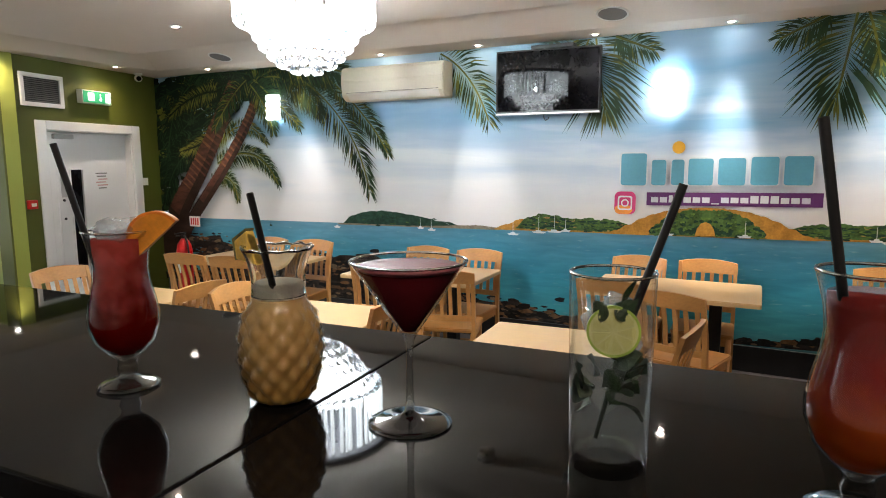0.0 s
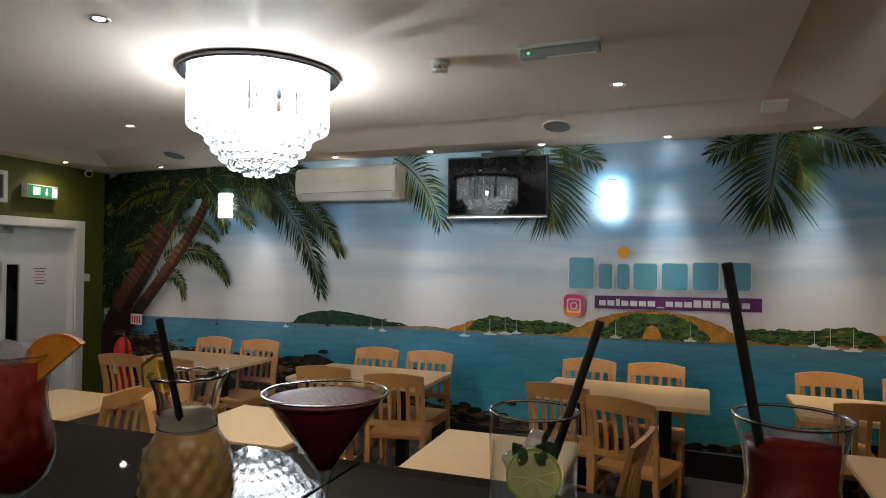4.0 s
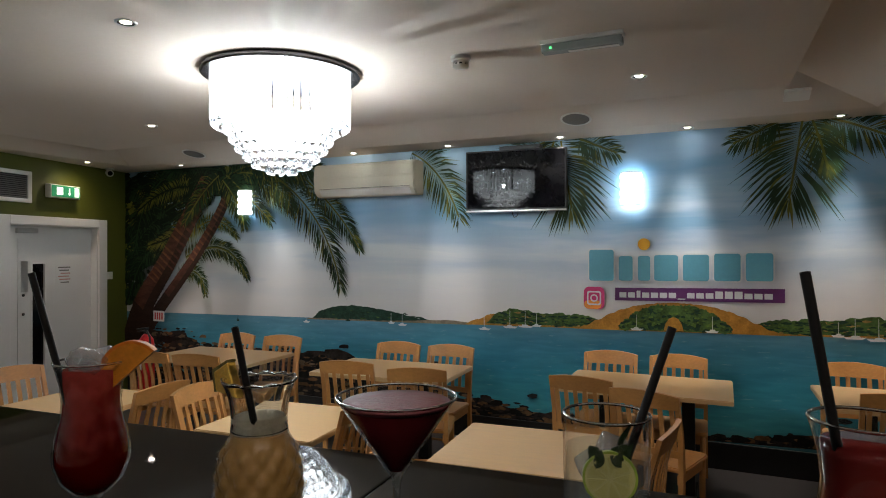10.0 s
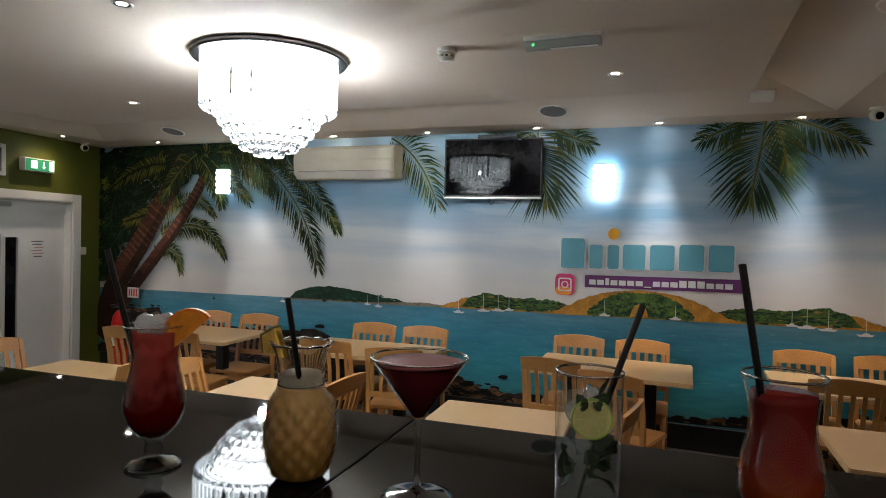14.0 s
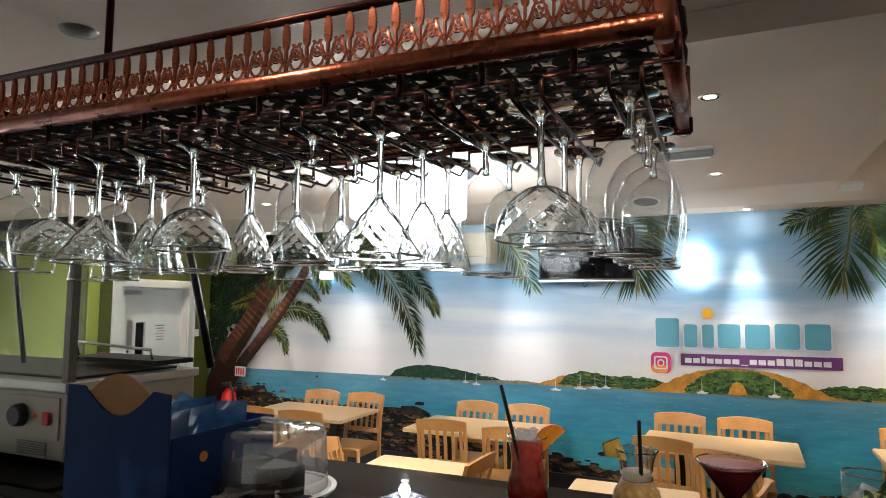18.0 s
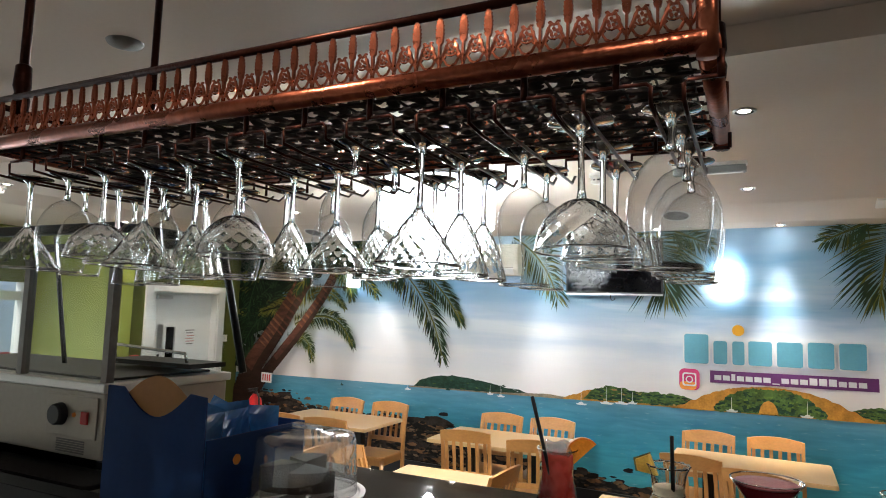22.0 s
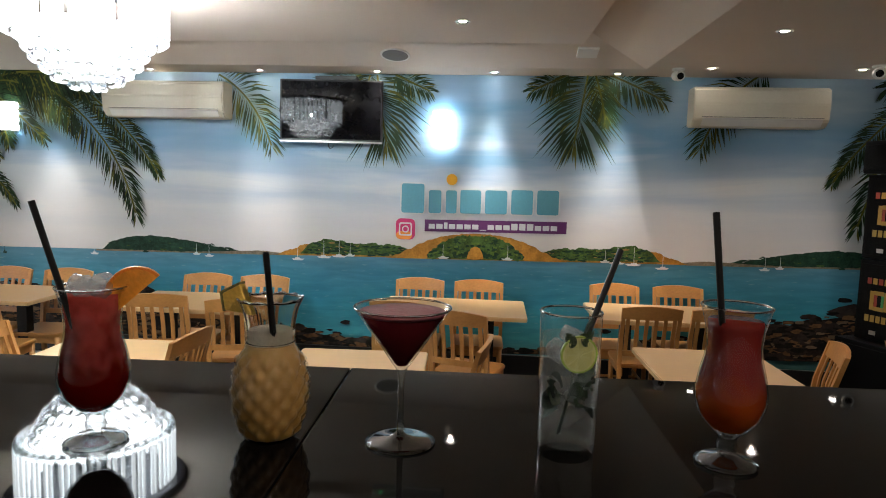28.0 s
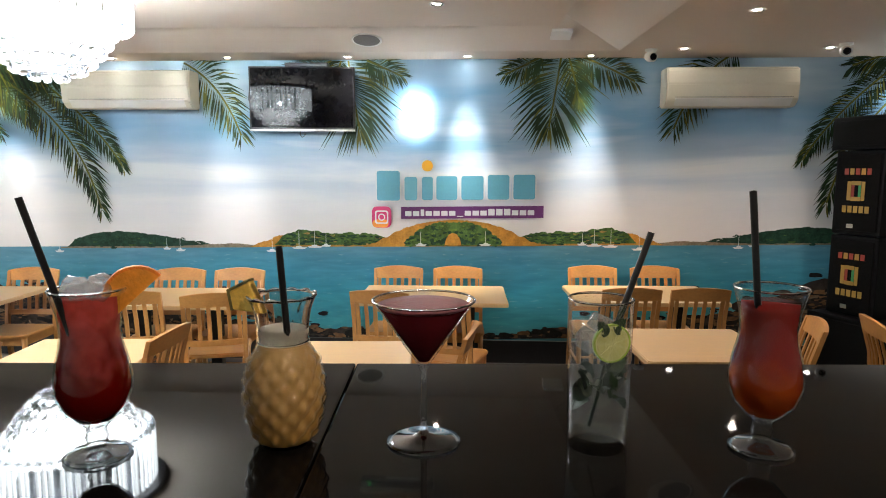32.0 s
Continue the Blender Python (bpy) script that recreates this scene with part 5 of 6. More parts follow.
air_con(-2.50, 2.350, 1.10, 0.31, "white wall-mounted air conditioner beside the television")
air_con(2.45, 2.355, 1.03, 0.31, "white wall-mounted air conditioner above the sea view")

M_SCONCE = glow("sconce_glow", (0.86, 0.96, 1.0), 11.0)
for x, z in ((-4.074, 2.19), (-0.088, 2.17), (3.904, 2.21)):
    s = thing("wall_light", "half-round white wall light with horizontal metal bars", "wall light", "wall lights on the mural", pose(x, W_Y - 0.046, z))
    b = bmesh.new()
    rows = []
    for i in range(25):
        zz = -0.13 + 0.26 * i / 24
        rr = 0.074 + 0.014 * abs(math.sin(math.pi * (zz + 0.13) / 0.065))
        rows.append([b.verts.new((rr * math.cos(math.pi * k / 12), -0.9 * rr * math.sin(math.pi * k / 12), zz)) for k in range(13)])
    for p, q in zip(rows, rows[1:]):
        for k in range(12):
            b.faces.new((p[k], p[k + 1], q[k + 1], q[k]))
    b.faces.new(rows[0])
    b.faces.new(rows[-1][::-1])
    part("shade", b, M_SCONCE, s, "glowing white shade")
    for zz in (-0.13, -0.065, 0.0, 0.065, 0.13):
        b = bmesh.new()
        tube(b, [(0.080 * math.cos(math.pi * k / 12), -0.073 * math.sin(math.pi * k / 12), zz) for k in range(13)], 0.0055, 6)
        part("bar", b, M_STEEL, s, smooth=True)
    part("back_plate", cube(-0.06, 0.06, 0.001, 0.006, -0.10, 0.10, 0.002), M_STEEL, s)

# recessed spotlights
# (1.10, 0.30) and (-0.20, 0.20) are unseen, added to light drinks and rack
SPOTS = [(-1.70, 2.58, CEIL), (-3.48, 4.24, CEIL), (0.185, 4.39, CEIL), (0.263, 2.70, CEIL), (2.045, 4.41, BZ), (3.055, 4.365, BZ), (-2.375, 1.035, BZ), (-4.69, 2.44, CEIL),
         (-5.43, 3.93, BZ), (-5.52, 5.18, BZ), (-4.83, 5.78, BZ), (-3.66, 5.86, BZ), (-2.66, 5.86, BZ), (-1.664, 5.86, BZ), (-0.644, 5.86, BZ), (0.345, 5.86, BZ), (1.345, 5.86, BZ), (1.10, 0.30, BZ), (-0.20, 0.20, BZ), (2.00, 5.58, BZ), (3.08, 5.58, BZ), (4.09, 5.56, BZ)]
dl = thing("downlight", "white recessed ceiling spotlight, lit", "spotlight", "ceiling spotlights", pose(*SPOTS[0]))
b = bmesh.new()
lathe(b, [(0.046, 0.0), (0.046, -0.004), (0.041, -0.007), (0.036, -0.005)], 28)
part("bezel", b, M_STEEL, dl, smooth=True)
b = bmesh.new()
lathe(b, [(0.0235, -0.002), (0.015, -0.004), (0.0, -0.0045)], 20)
rb_ = bmesh.new()
lathe(rb_, [(0.036, -0.005), (0.030, -0.0025), (0.0235, -0.0015)], 28)
part("reflector", rb_, M_IRON, dl, "dark reflector ring", smooth=True)
part("lamp", b, M_SPOT, dl, "lit lamp face", smooth=True)
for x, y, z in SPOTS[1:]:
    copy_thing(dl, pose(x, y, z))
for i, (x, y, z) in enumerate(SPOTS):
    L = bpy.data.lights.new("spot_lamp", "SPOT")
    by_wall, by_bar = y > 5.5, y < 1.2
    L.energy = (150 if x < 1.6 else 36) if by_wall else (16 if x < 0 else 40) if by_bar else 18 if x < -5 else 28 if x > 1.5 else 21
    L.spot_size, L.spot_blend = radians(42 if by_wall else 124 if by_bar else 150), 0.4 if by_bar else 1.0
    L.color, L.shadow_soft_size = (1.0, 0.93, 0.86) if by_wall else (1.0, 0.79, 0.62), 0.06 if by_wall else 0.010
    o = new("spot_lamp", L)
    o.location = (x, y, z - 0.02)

# ceiling loudspeakers, detectors, hatch
for x, y, z, rx, ry in ((-0.41, 5.42, 2.664, -13, 0), (-4.25, 5.41, 2.653, -13, 0), (1.44, 3.65, 2.662, 0, 15)):
    s = thing("ceiling_speaker", "round grey ceiling loudspeaker", "loudspeaker", "ceiling loudspeakers", pose(x, y, z, rx, ry, 0))
    b = bmesh.new()
    lathe(b, [(0.115, 0.0), (0.115, -0.006), (0.105, -0.009), (0.100, -0.006)], 36)
    part("rim", b, M_PLASTIC, s, smooth=True)
    b = bmesh.new()
    lathe(b, [(0.100, -0.005), (0.0, -0.007)], 36)
    part("grille", b, M_GREY, s, "grey mesh grille")
for x, y in ((-0.588, 3.64), (-4.82, 2.45)):
    s = thing("smoke_detector", "white domed smoke detector on the ceiling", "smoke detector", "smoke detectors", pose(x, y, CEIL))
    b = bmesh.new()
    lathe(b, [(0.052, 0.0), (0.052, -0.018), (0.040, -0.024), (0.040, -0.034)], 28)
    part("base", b, M_PLASTIC, s, smooth=False)
    b = bmesh.new()
    for k in range(8):
        a = 2 * math.pi * k / 8
        box(b, 0.036 * math.cos(a) - 0.005, 0.036 * math.cos(a) + 0.005, 0.036 * math.sin(a) - 0.005, 0.036 * math.sin(a) + 0.005, -0.046, -0.033)
    part("vent_ribs", b, M_PLASTIC, s)
    b = bmesh.new()
    lathe(b, [(0.030, -0.034), (0.030, -0.046)], 20)
    part("chamber", b, M_BLACK, s)
    b = bmesh.new()
    lathe(b, [(0.042, -0.046), (0.040, -0.056), (0.020, -0.062), (0.0, -0.063)], 28)
    part("cap", b, M_PLASTIC, s, smooth=True)
em = thing("emergency_light", "long clear ceiling emergency light with a green indicator", "emergency light", "", pose(0.035, 3.60, CEIL, 0, 0, 0))
part("gear_tray", cube(-0.19, 0.19, -0.035, 0.035, -0.018, 0.0, 0.003), M_PLASTIC, em)
part("diffuser", cube(-0.185, 0.185, -0.030, 0.030, -0.058, -0.0185, 0.008), mat("frosted_cover", (0.42, 0.44, 0.42), 0.25, vary=0.06, scale=12), em, "grey frosted cover")
part("tube", cube(-0.06, 0.17, -0.012, 0.012, -0.0605, -0.0582, 0.001), M_PLASTIC, em)
part("indicator", cube(-0.145, -0.135, -0.032, -0.0302, -0.045, -0.035), glow("green_led", (0.1, 1.0, 0.3), 4), em, "green indicator")
hp = thing("ceiling_plate", "small square white blanking plate on the ceiling band", "blanking plate", "", pose(1.038, 5.340, 2.686, -13, 0, 0))
part("plate", cube(-0.075, 0.075, -0.075, 0.075, -0.022, 0.0, 0.004), M_PLASTIC, hp)


def cctv(x, y, z, turn, label):
    s = thing("security_camera", label, "security camera", "security cameras", pose(x, y, z, 0, 0, turn))
    b = bmesh.new()
    lathe(b, [(0.045, 0.0), (0.045, -0.012), (0.030, -0.020), (0.0, -0.020)], 24)
    part("mount", b, M_PLASTIC, s, smooth=False)
    b = bmesh.new()
    lathe(b, [(0.0, -0.050), (0.030, -0.048), (0.038, -0.035), (0.040, 0.0), (0.038, 0.040), (0.032, 0.050), (0.030, 0.045), (0.0, 0.045)], 24)
    o = part("housing", b, M_PLASTIC, s, smooth=True)
    o.matrix_basis = pose(0, 0, -0.055, 100, 0, 0)
    b = bmesh.new()
    lathe(b, [(0.0, 0.047), (0.022, 0.047), (0.026, 0.0456)], 20)
    part("lens", b, M_SCREEN, o, "dark lens")


cctv(-5.75, 5.62, BZ, 60, "white ceiling security camera by the green wall")
cctv(1.76, 5.61, BZ, 10, "white ceiling security camera beside the air conditioner")
cctv(3.11, 5.42, BZ, -20, "white ceiling security camera over the loudspeakers")
cctv(-2.25, 1.10, BZ, 30, "white ceiling security camera above the bar")
ey = thing("ceiling_vent", "small oval ceiling vent with a dark slot", "vent", "", pose(-1.385, 1.10, BZ))
b = bmesh.new()
lathe(b, [(0.055, 0.0), (0.050, -0.008), (0.030, -0.014), (0.0, -0.016)], 28)
part("cover", b, M_GREY, ey, smooth=True)

# on the door wall
vt = thing("wall_vent", "white framed wall vent with dark louvres", "vent", "", DOOR_WALL)
for a in ((1.34, 1.82, 2.425, 2.465), (1.34, 1.82, 2.155, 2.195), (1.34, 1.385, 2.195, 2.425), (1.775, 1.82, 2.195, 2.425)):
    part("frame", cube(a[0], a[1], -0.022, -0.001, a[2], a[3], 0.004), M_WHITE, vt)
part("backing", cube(1.385, 1.775, -0.004, -0.001, 2.195, 2.425), M_BLACK, vt)
for k in range(12):
    b = bmesh.new()
    slab(b, [(-0.018, 2.20 + 0.0185 * k), (-0.005, 2.211 + 0.0185 * k), (-0.005, 2.213 + 0.0185 * k), (-0.018, 2.202 + 0.0185 * k)], "x", 1.386, 1.774)
    part("louvre", b, M_GREY, vt)
ex = thing("exit_sign", "green and white lit exit sign box", "exit sign", "", DOOR_WALL)
part("case", cube(0.79, 1.17, -0.075, -0.001, 2.23, 2.365, 0.006), M_PLASTIC, ex)
M_EXIT = glow("green_sign_face", (0.01, 0.20, 0.08), 0.5)
M_EXITW = glow("white_sign_face", (0.9, 1.0, 0.95), 0.8)
part("face", cube(0.80, 1.16, -0.078, -0.0755, 2.24, 2.355), M_EXIT, ex, "green sign face")
part("pictogram_bar", cube(1.02, 1.10, -0.0795, -0.0782, 2.26, 2.34), M_EXITW, ex)
part("pictogram_bar", cube(0.93, 0.945, -0.0795, -0.0782, 2.265, 2.335), M_EXITW, ex)
b = bmesh.new()
slab(b, [(0.915, 2.285), (0.9375, 2.258), (0.96, 2.285)], "y", -0.0797, -0.0783)
part("pictogram_arrow", b, M_EXITW, ex)
part("pictogram_bar", cube(0.81, 0.87, -0.0795, -0.0782, 2.25, 2.345), M_EXITW, ex)
cp = thing("fire_call_point", "red square fire alarm call point", "call point", "", DOOR_WALL)
part("case", cube(1.755, 1.845, -0.04, -0.001, 1.185, 1.27, 0.005), M_RED, cp)
part("window", cube(1.772, 1.828, -0.042, -0.0405, 1.21, 1.24), M_WHITE, cp, "white press panel")
sw = thing("light_switch", "white plastic double light switch", "light switch", "", DOOR_WALL)
part("plate", cube(0.245, 0.335, -0.012, -0.001, 1.355, 1.44, 0.003), M_PLASTIC, sw)
for u in (0.262, 0.295):
    part("rocker", cube(u, u + 0.022, -0.0155, -0.0122, 1.385, 1.41, 0.001), M_WHITE, sw)
fe = thing("fire_extinguisher", "red fire extinguisher with a black hose", "fire extinguisher", "", pose(-5.38, 5.80, 0.0))
b = bmesh.new()
lathe(b, [(0.0, 0.0), (0.085, 0.0), (0.09, 0.01), (0.09, 0.60), (0.075, 0.68), (0.04, 0.73), (0.03, 0.745), (0.0, 0.745)], 32)
part("cylinder", b, M_RED, fe, smooth=True)
part("valve", cube(-0.02, 0.02, -0.02, 0.02, 0.745, 0.80, 0.004), M_BLACK, fe)
part("lever", cube(-0.015, 0.015, -0.12, 0.03, 0.80, 0.815, 0.003), M_BLACK, fe)
part("lever", cube(-0.015, 0.015, -0.11, 0.02, 0.775, 0.785, 0.003), M_BLACK, fe)
b = bmesh.new()
tube(b, [(0.03, -0.02, 0.78), (0.10, -0.04, 0.72), (0.115, -0.03, 0.5), (0.10, -0.02, 0.3)], 0.012, 8)
part("hose", b, M_BLACK, fe, smooth=True)
part("band", cube(-0.03, 0.03, -0.0925, -0.0895, 0.35, 0.55), M_WHITE, fe, "white instruction label")
fs = thing("extinguisher_sign", "white and red extinguisher notice on the mural", "notice", "", pose(-5.36, W_Y - 0.046, 0.93))
part("plate", cube(-0.085, 0.085, -0.002, 0.002, -0.06, 0.06), M_WHITE, fs)
for k in range(4):
    part("mark", cube(-0.065 + 0.036 * k, -0.045 + 0.036 * k, -0.0035, -0.0022, -0.04, 0.04), M_RED, fs)

# ---- chandelier ----
CH = (-1.60, 3.49)
ch = thing("chandelier", "large round crystal chandelier with tiers of clear beads, lit", "chandelier", "", pose(*CH, 0))
b = bmesh.new()
lathe(b, [(0.0, CEIL), (0.42, CEIL), (0.43, CEIL - 0.01), (0.43, CEIL - 0.022), (0.42, CEIL - 0.03), (0.0, CEIL - 0.03)], 72)
part("ceiling_plate", b, mat("dark_chrome_ring", (0.12, 0.12, 0.13), 0.25, 0.9), ch, "dark polished ring plate")
# strands emit on their own, in place of crystal lit by the lamps inside
M_STRAND = glow("self_glowing_crystal", (0.90, 0.97, 1.0), 7.0)
M_BEAD = clear("bright_crystal", (0.96, 0.98, 1.0), 0.03, 1.4)
b = bmesh.new()
prof_ = []
for k in range(11):
    z = CEIL - 0.031 - 0.0232 * k
    prof_ += [(0.0078, z), (0.0108, z - 0.0116)]
lathe(b, prof_ + [(0.003, CEIL - 0.287)], 7)
NS = 66
rs_ = random.Random(6)
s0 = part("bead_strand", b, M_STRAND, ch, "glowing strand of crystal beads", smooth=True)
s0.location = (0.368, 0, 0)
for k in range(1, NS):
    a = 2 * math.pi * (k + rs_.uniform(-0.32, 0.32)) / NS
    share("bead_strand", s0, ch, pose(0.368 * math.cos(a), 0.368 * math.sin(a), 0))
b = bmesh.new()
bmesh.ops.create_icosphere(b, subdivisions=2, radius=0.023)
first = None
for r, z in ((0.355, 2.365), (0.29, 2.33), (0.262, 2.283), (0.232, 2.235), (0.19, 2.19), (0.145, 2.15), (0.07, 2.118)):
    nb = max(5, int(2 * math.pi * r / 0.047))
    for k in range(nb):
        a = 2 * math.pi * (k + 0.3 * (r * 100 % 2)) / nb
        p = (r * math.cos(a), r * math.sin(a), z)
        if first is None:
            first = part("crystal_ball", b, M_BEAD, ch, "clear crystal ball", smooth=True)
            first.location = p
        else:
            share("crystal_ball", first, ch, pose(*p))
for r, z in ((0.31, 2.36), (0.245, 2.262), (0.155, 2.175)):
    b = bmesh.new()
    tube(b, [(r * math.cos(2 * math.pi * k / 40), r * math.sin(2 * math.pi * k / 40), z) for k in range(41)], 0.004, 6, cap=False)
    part("tier_ring", b, M_CHROME, ch, smooth=True)
# unseen glowing bowl in place of bulbs; its width screens the wall from the lamp
b = bmesh.new()
lathe(b, [(0.0, 2.20), (0.10, 2.21), (0.18, 2.27), (0.30, 2.375), (0.30, 2.395), (0.0, 2.41)], 32)
part("lamp_bowl", b, glow("lamp_cluster_glow", (0.92, 0.97, 1.0), 20.0), ch, "glowing bowl standing in for the bulbs", smooth=True)
L = bpy.data.lights.new("chandelier_lamp", "POINT")
L.energy, L.shadow_soft_size, L.color = 125, 0.017, (0.84, 0.95, 1.0)
o = new("chandelier_lamp", L)
o.location = (*CH, 2.475)
# added fill under the beads, no real bulb: brightens mural and tables
L = bpy.data.lights.new("chandelier_fill_lamp", "SPOT")
L.spot_size, L.spot_blend = radians(176), 0.1
L.energy, L.shadow_soft_size, L.color = 46, 0.03, (0.90, 0.97, 1.0)
o = new("chandelier_fill_lamp", L)
o.location = (*CH, 2.07)

# ---- the bar ----
M_RUBBER = mat("black_rubber", (0.004, 0.004, 0.004), 0.9, vary=0.2, bump=0.2, bscale=200, spec=0.02)
M_STONE = mat("polished_black_granite", (0.005, 0.0048, 0.0048), 0.03, vary=0.5, scale=3, bscale=220, spec=0.09, rvar=0.01)
BAR = pose(0.3, 0, 0, 0, 0, 3.2)
bar = thing("bar_counter", "polished black stone bar counter", "bar counter", "", BAR)
YF, YN = 1.545, 0.985
for x0, x1 in ((-3.2, 0.012), (0.014, 1.30), (1.302, 3.4)):
    part("top_slab", cube(x0, x1, YN, YF, BAR_Z - 0.03, BAR_Z, 0.003), M_STONE, bar, "polished black stone slab")
part("front_panel", cube(-3.2, 3.4, YF - 0.12, YF - 0.06, 0.0, BAR_Z - 0.031), M_IRON, bar, "dark front panel")
part("back_panel", cube(-3.2, 3.4, YN + 0.06, YN + 0.10, 0.0, BAR_Z - 0.031), M_IRON, bar)
for x in (-3.15, -1.0, 1.2, 3.3):
    part("support", cube(x, x + 0.05, YN + 0.1, YF - 0.12, 0.0, BAR_Z - 0.031), M_IRON, bar)
tray = thing("bar_mat", "matt black rubber bar mat with rounded corners", "bar mat", "", pose(-0.485, 1.050, BAR_Z, 0, 0, 4))
b = bmesh.new()
slab(b, round_rect(-0.165, 0.165, -0.085, 0.098, 0.025), "z", 0.0005, 0.014)
part("mat", b, M_RUBBER, tray)

# added black strip that keeps the bar edge before the cabinet dark
run = thing("bar_runner", "long matt black strip added to darken the bar edge", "bar mat", "", BAR)
b = bmesh.new()
slab(b, round_rect(-2.60, -1.36, YN + 0.004, YN + 0.128, 0.02), "z", BAR_Z + 0.0005, BAR_Z + 0.006)
part("edge_strip", b, M_RUBBER, run)

# ---- hanging glass rack ----
RK = pose(-0.877, 0.507, 2.09, 0, 0, 3.0)
RL, RD, GH = 1.225, 0.385, 0.080
rack = thing("glass_rack", "ornate antique copper glass rack hung over the bar", "glass rack", "", RK)
for a, c in (((0, 0, 0), (RL, 0, 0)), ((0, RD, 0), (RL, RD, 0)), ((0, 0, 0), (0, RD, 0)), ((RL, 0, 0), (RL, RD, 0))):
    b = bmesh.new()
    tube(b, [a, c], 0.0125, 14)
    part("lower_rail", b, M_COPPER, rack, "thick copper tube", smooth=True)
    b = bmesh.new()
    tube(b, [(a[0], a[1], GH), (c[0], c[1], GH)], 0.006, 8)
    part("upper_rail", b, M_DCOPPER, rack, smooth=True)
for x in (0, RL):
    for y in (0, RD):
        b = bmesh.new()
        tube(b, [(x, y, -0.018), (x, y, GH + 0.008)], 0.011, 10)
        part("corner_post", b, M_COPPER, rack, smooth=True)
# openwork motif: a feathered leaf spike beside a flower ring
leafm = bmesh.new()
for k in range(7):
    z = 0.040 + 0.0048 * k
    w = 0.0056 * math.sin(math.pi * (0.30 + 0.62 * k / 7))
    for s in (-1, 1):
        slab(leafm, [(0, z), (s * w * 0.8, z + 0.0035), (s * w, z + 0.0075), (s * w * 0.5, z + 0.0085), (0, z + 0.006)], "y", -0.0022, 0.0022)
slab(leafm, [(-0.0015, 0.012), (0.0015, 0.012), (0.0013, GH - 0.005), (-0.0013, GH - 0.005)], "y", -0.0026, 0.0026)
for s in (-1, 1):
    tube(leafm, [(0, 0, 0.016), (s * 0.004, 0, 0.024), (s * 0.009, 0, 0.036), (s * 0.0115, 0, 0.046)], [0.0016, 0.0026, 0.0024, 0.0010], 5)
flowerm = bmesh.new()
tube(flowerm, [(0.0088 * math.cos(2 * math.pi * k / 12), 0, 0.035 + 0.0088 * math.sin(2 * math.pi * k / 12)) for k in range(13)], 0.0013, 5, cap=False)
for k in range(5):
    a = 2 * math.pi * k / 5 + 0.3
    slab(flowerm, disc(0.0022, 6, 0.0040 * math.cos(a), 0.034 + 0.0040 * math.sin(a)), "y", -0.002, 0.002)
for s in (-1, 1):
    tube(flowerm, [(0, 0, 0.013), (s * 0.006, 0, 0.016), (s * 0.010, 0, 0.023), (s * 0.007, 0, 0.027)], 0.0019, 5)
    tube(flowerm, [(0, 0, 0.042), (s * 0.004, 0, 0.047), (s * 0.007, 0, 0.046)], 0.0015, 5)
NM = 39
l0 = part("leaf_spike", leafm, M_COPPER, rack)
f0 = part("flower_ring", flowerm, M_COPPER, rack)
l0.location = (0.5 * RL / NM, 0, 0)
f0.location = (1.0 * RL / NM, 0, 0)
for y in (0, RD):
    for k in range(NM):
        if y or k:
            share("leaf_spike", l0, rack, pose((k + 0.5) * RL / NM, y, 0))
            if k < NM - 1:
                share("flower_ring", f0, rack, pose((k + 1) * RL / NM, y, 0))
for x in (0, RL):
    for k in range(9):
        share("leaf_spike", l0, rack, pose(x, (k + 0.5) * RD / 9, 0, 0, 0, 90))
        if k < 8:
            share("flower_ring", f0, rack, pose(x, (k + 1) * RD / 9, 0, 0, 0, 90))
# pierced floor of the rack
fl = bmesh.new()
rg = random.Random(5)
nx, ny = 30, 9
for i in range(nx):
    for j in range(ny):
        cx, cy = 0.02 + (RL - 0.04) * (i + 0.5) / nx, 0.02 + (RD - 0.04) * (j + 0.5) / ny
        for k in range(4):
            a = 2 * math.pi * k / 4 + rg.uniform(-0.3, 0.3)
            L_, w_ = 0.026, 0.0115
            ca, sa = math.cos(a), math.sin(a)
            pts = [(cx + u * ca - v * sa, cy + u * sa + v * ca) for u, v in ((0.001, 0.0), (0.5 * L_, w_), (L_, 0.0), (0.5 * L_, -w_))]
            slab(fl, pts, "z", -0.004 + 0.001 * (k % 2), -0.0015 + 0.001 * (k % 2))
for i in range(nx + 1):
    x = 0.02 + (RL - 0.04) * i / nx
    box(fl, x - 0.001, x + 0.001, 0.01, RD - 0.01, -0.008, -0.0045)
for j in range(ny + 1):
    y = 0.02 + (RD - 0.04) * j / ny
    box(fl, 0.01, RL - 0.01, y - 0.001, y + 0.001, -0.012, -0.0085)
# near-black colour stands in for the shaded underside against the bright ceiling
tagged(part("pierced_floor", fl, mat("shaded_leaf_plate", (0.012, 0.006, 0.005), 0.7, vary=0.3), rack, "pierced leaf pattern floor, coloured near black for its shade"), kind="stuff")
# brackets that carry the glass feet
NB = 13
PITCH = 0.1025
ARM = 0.035
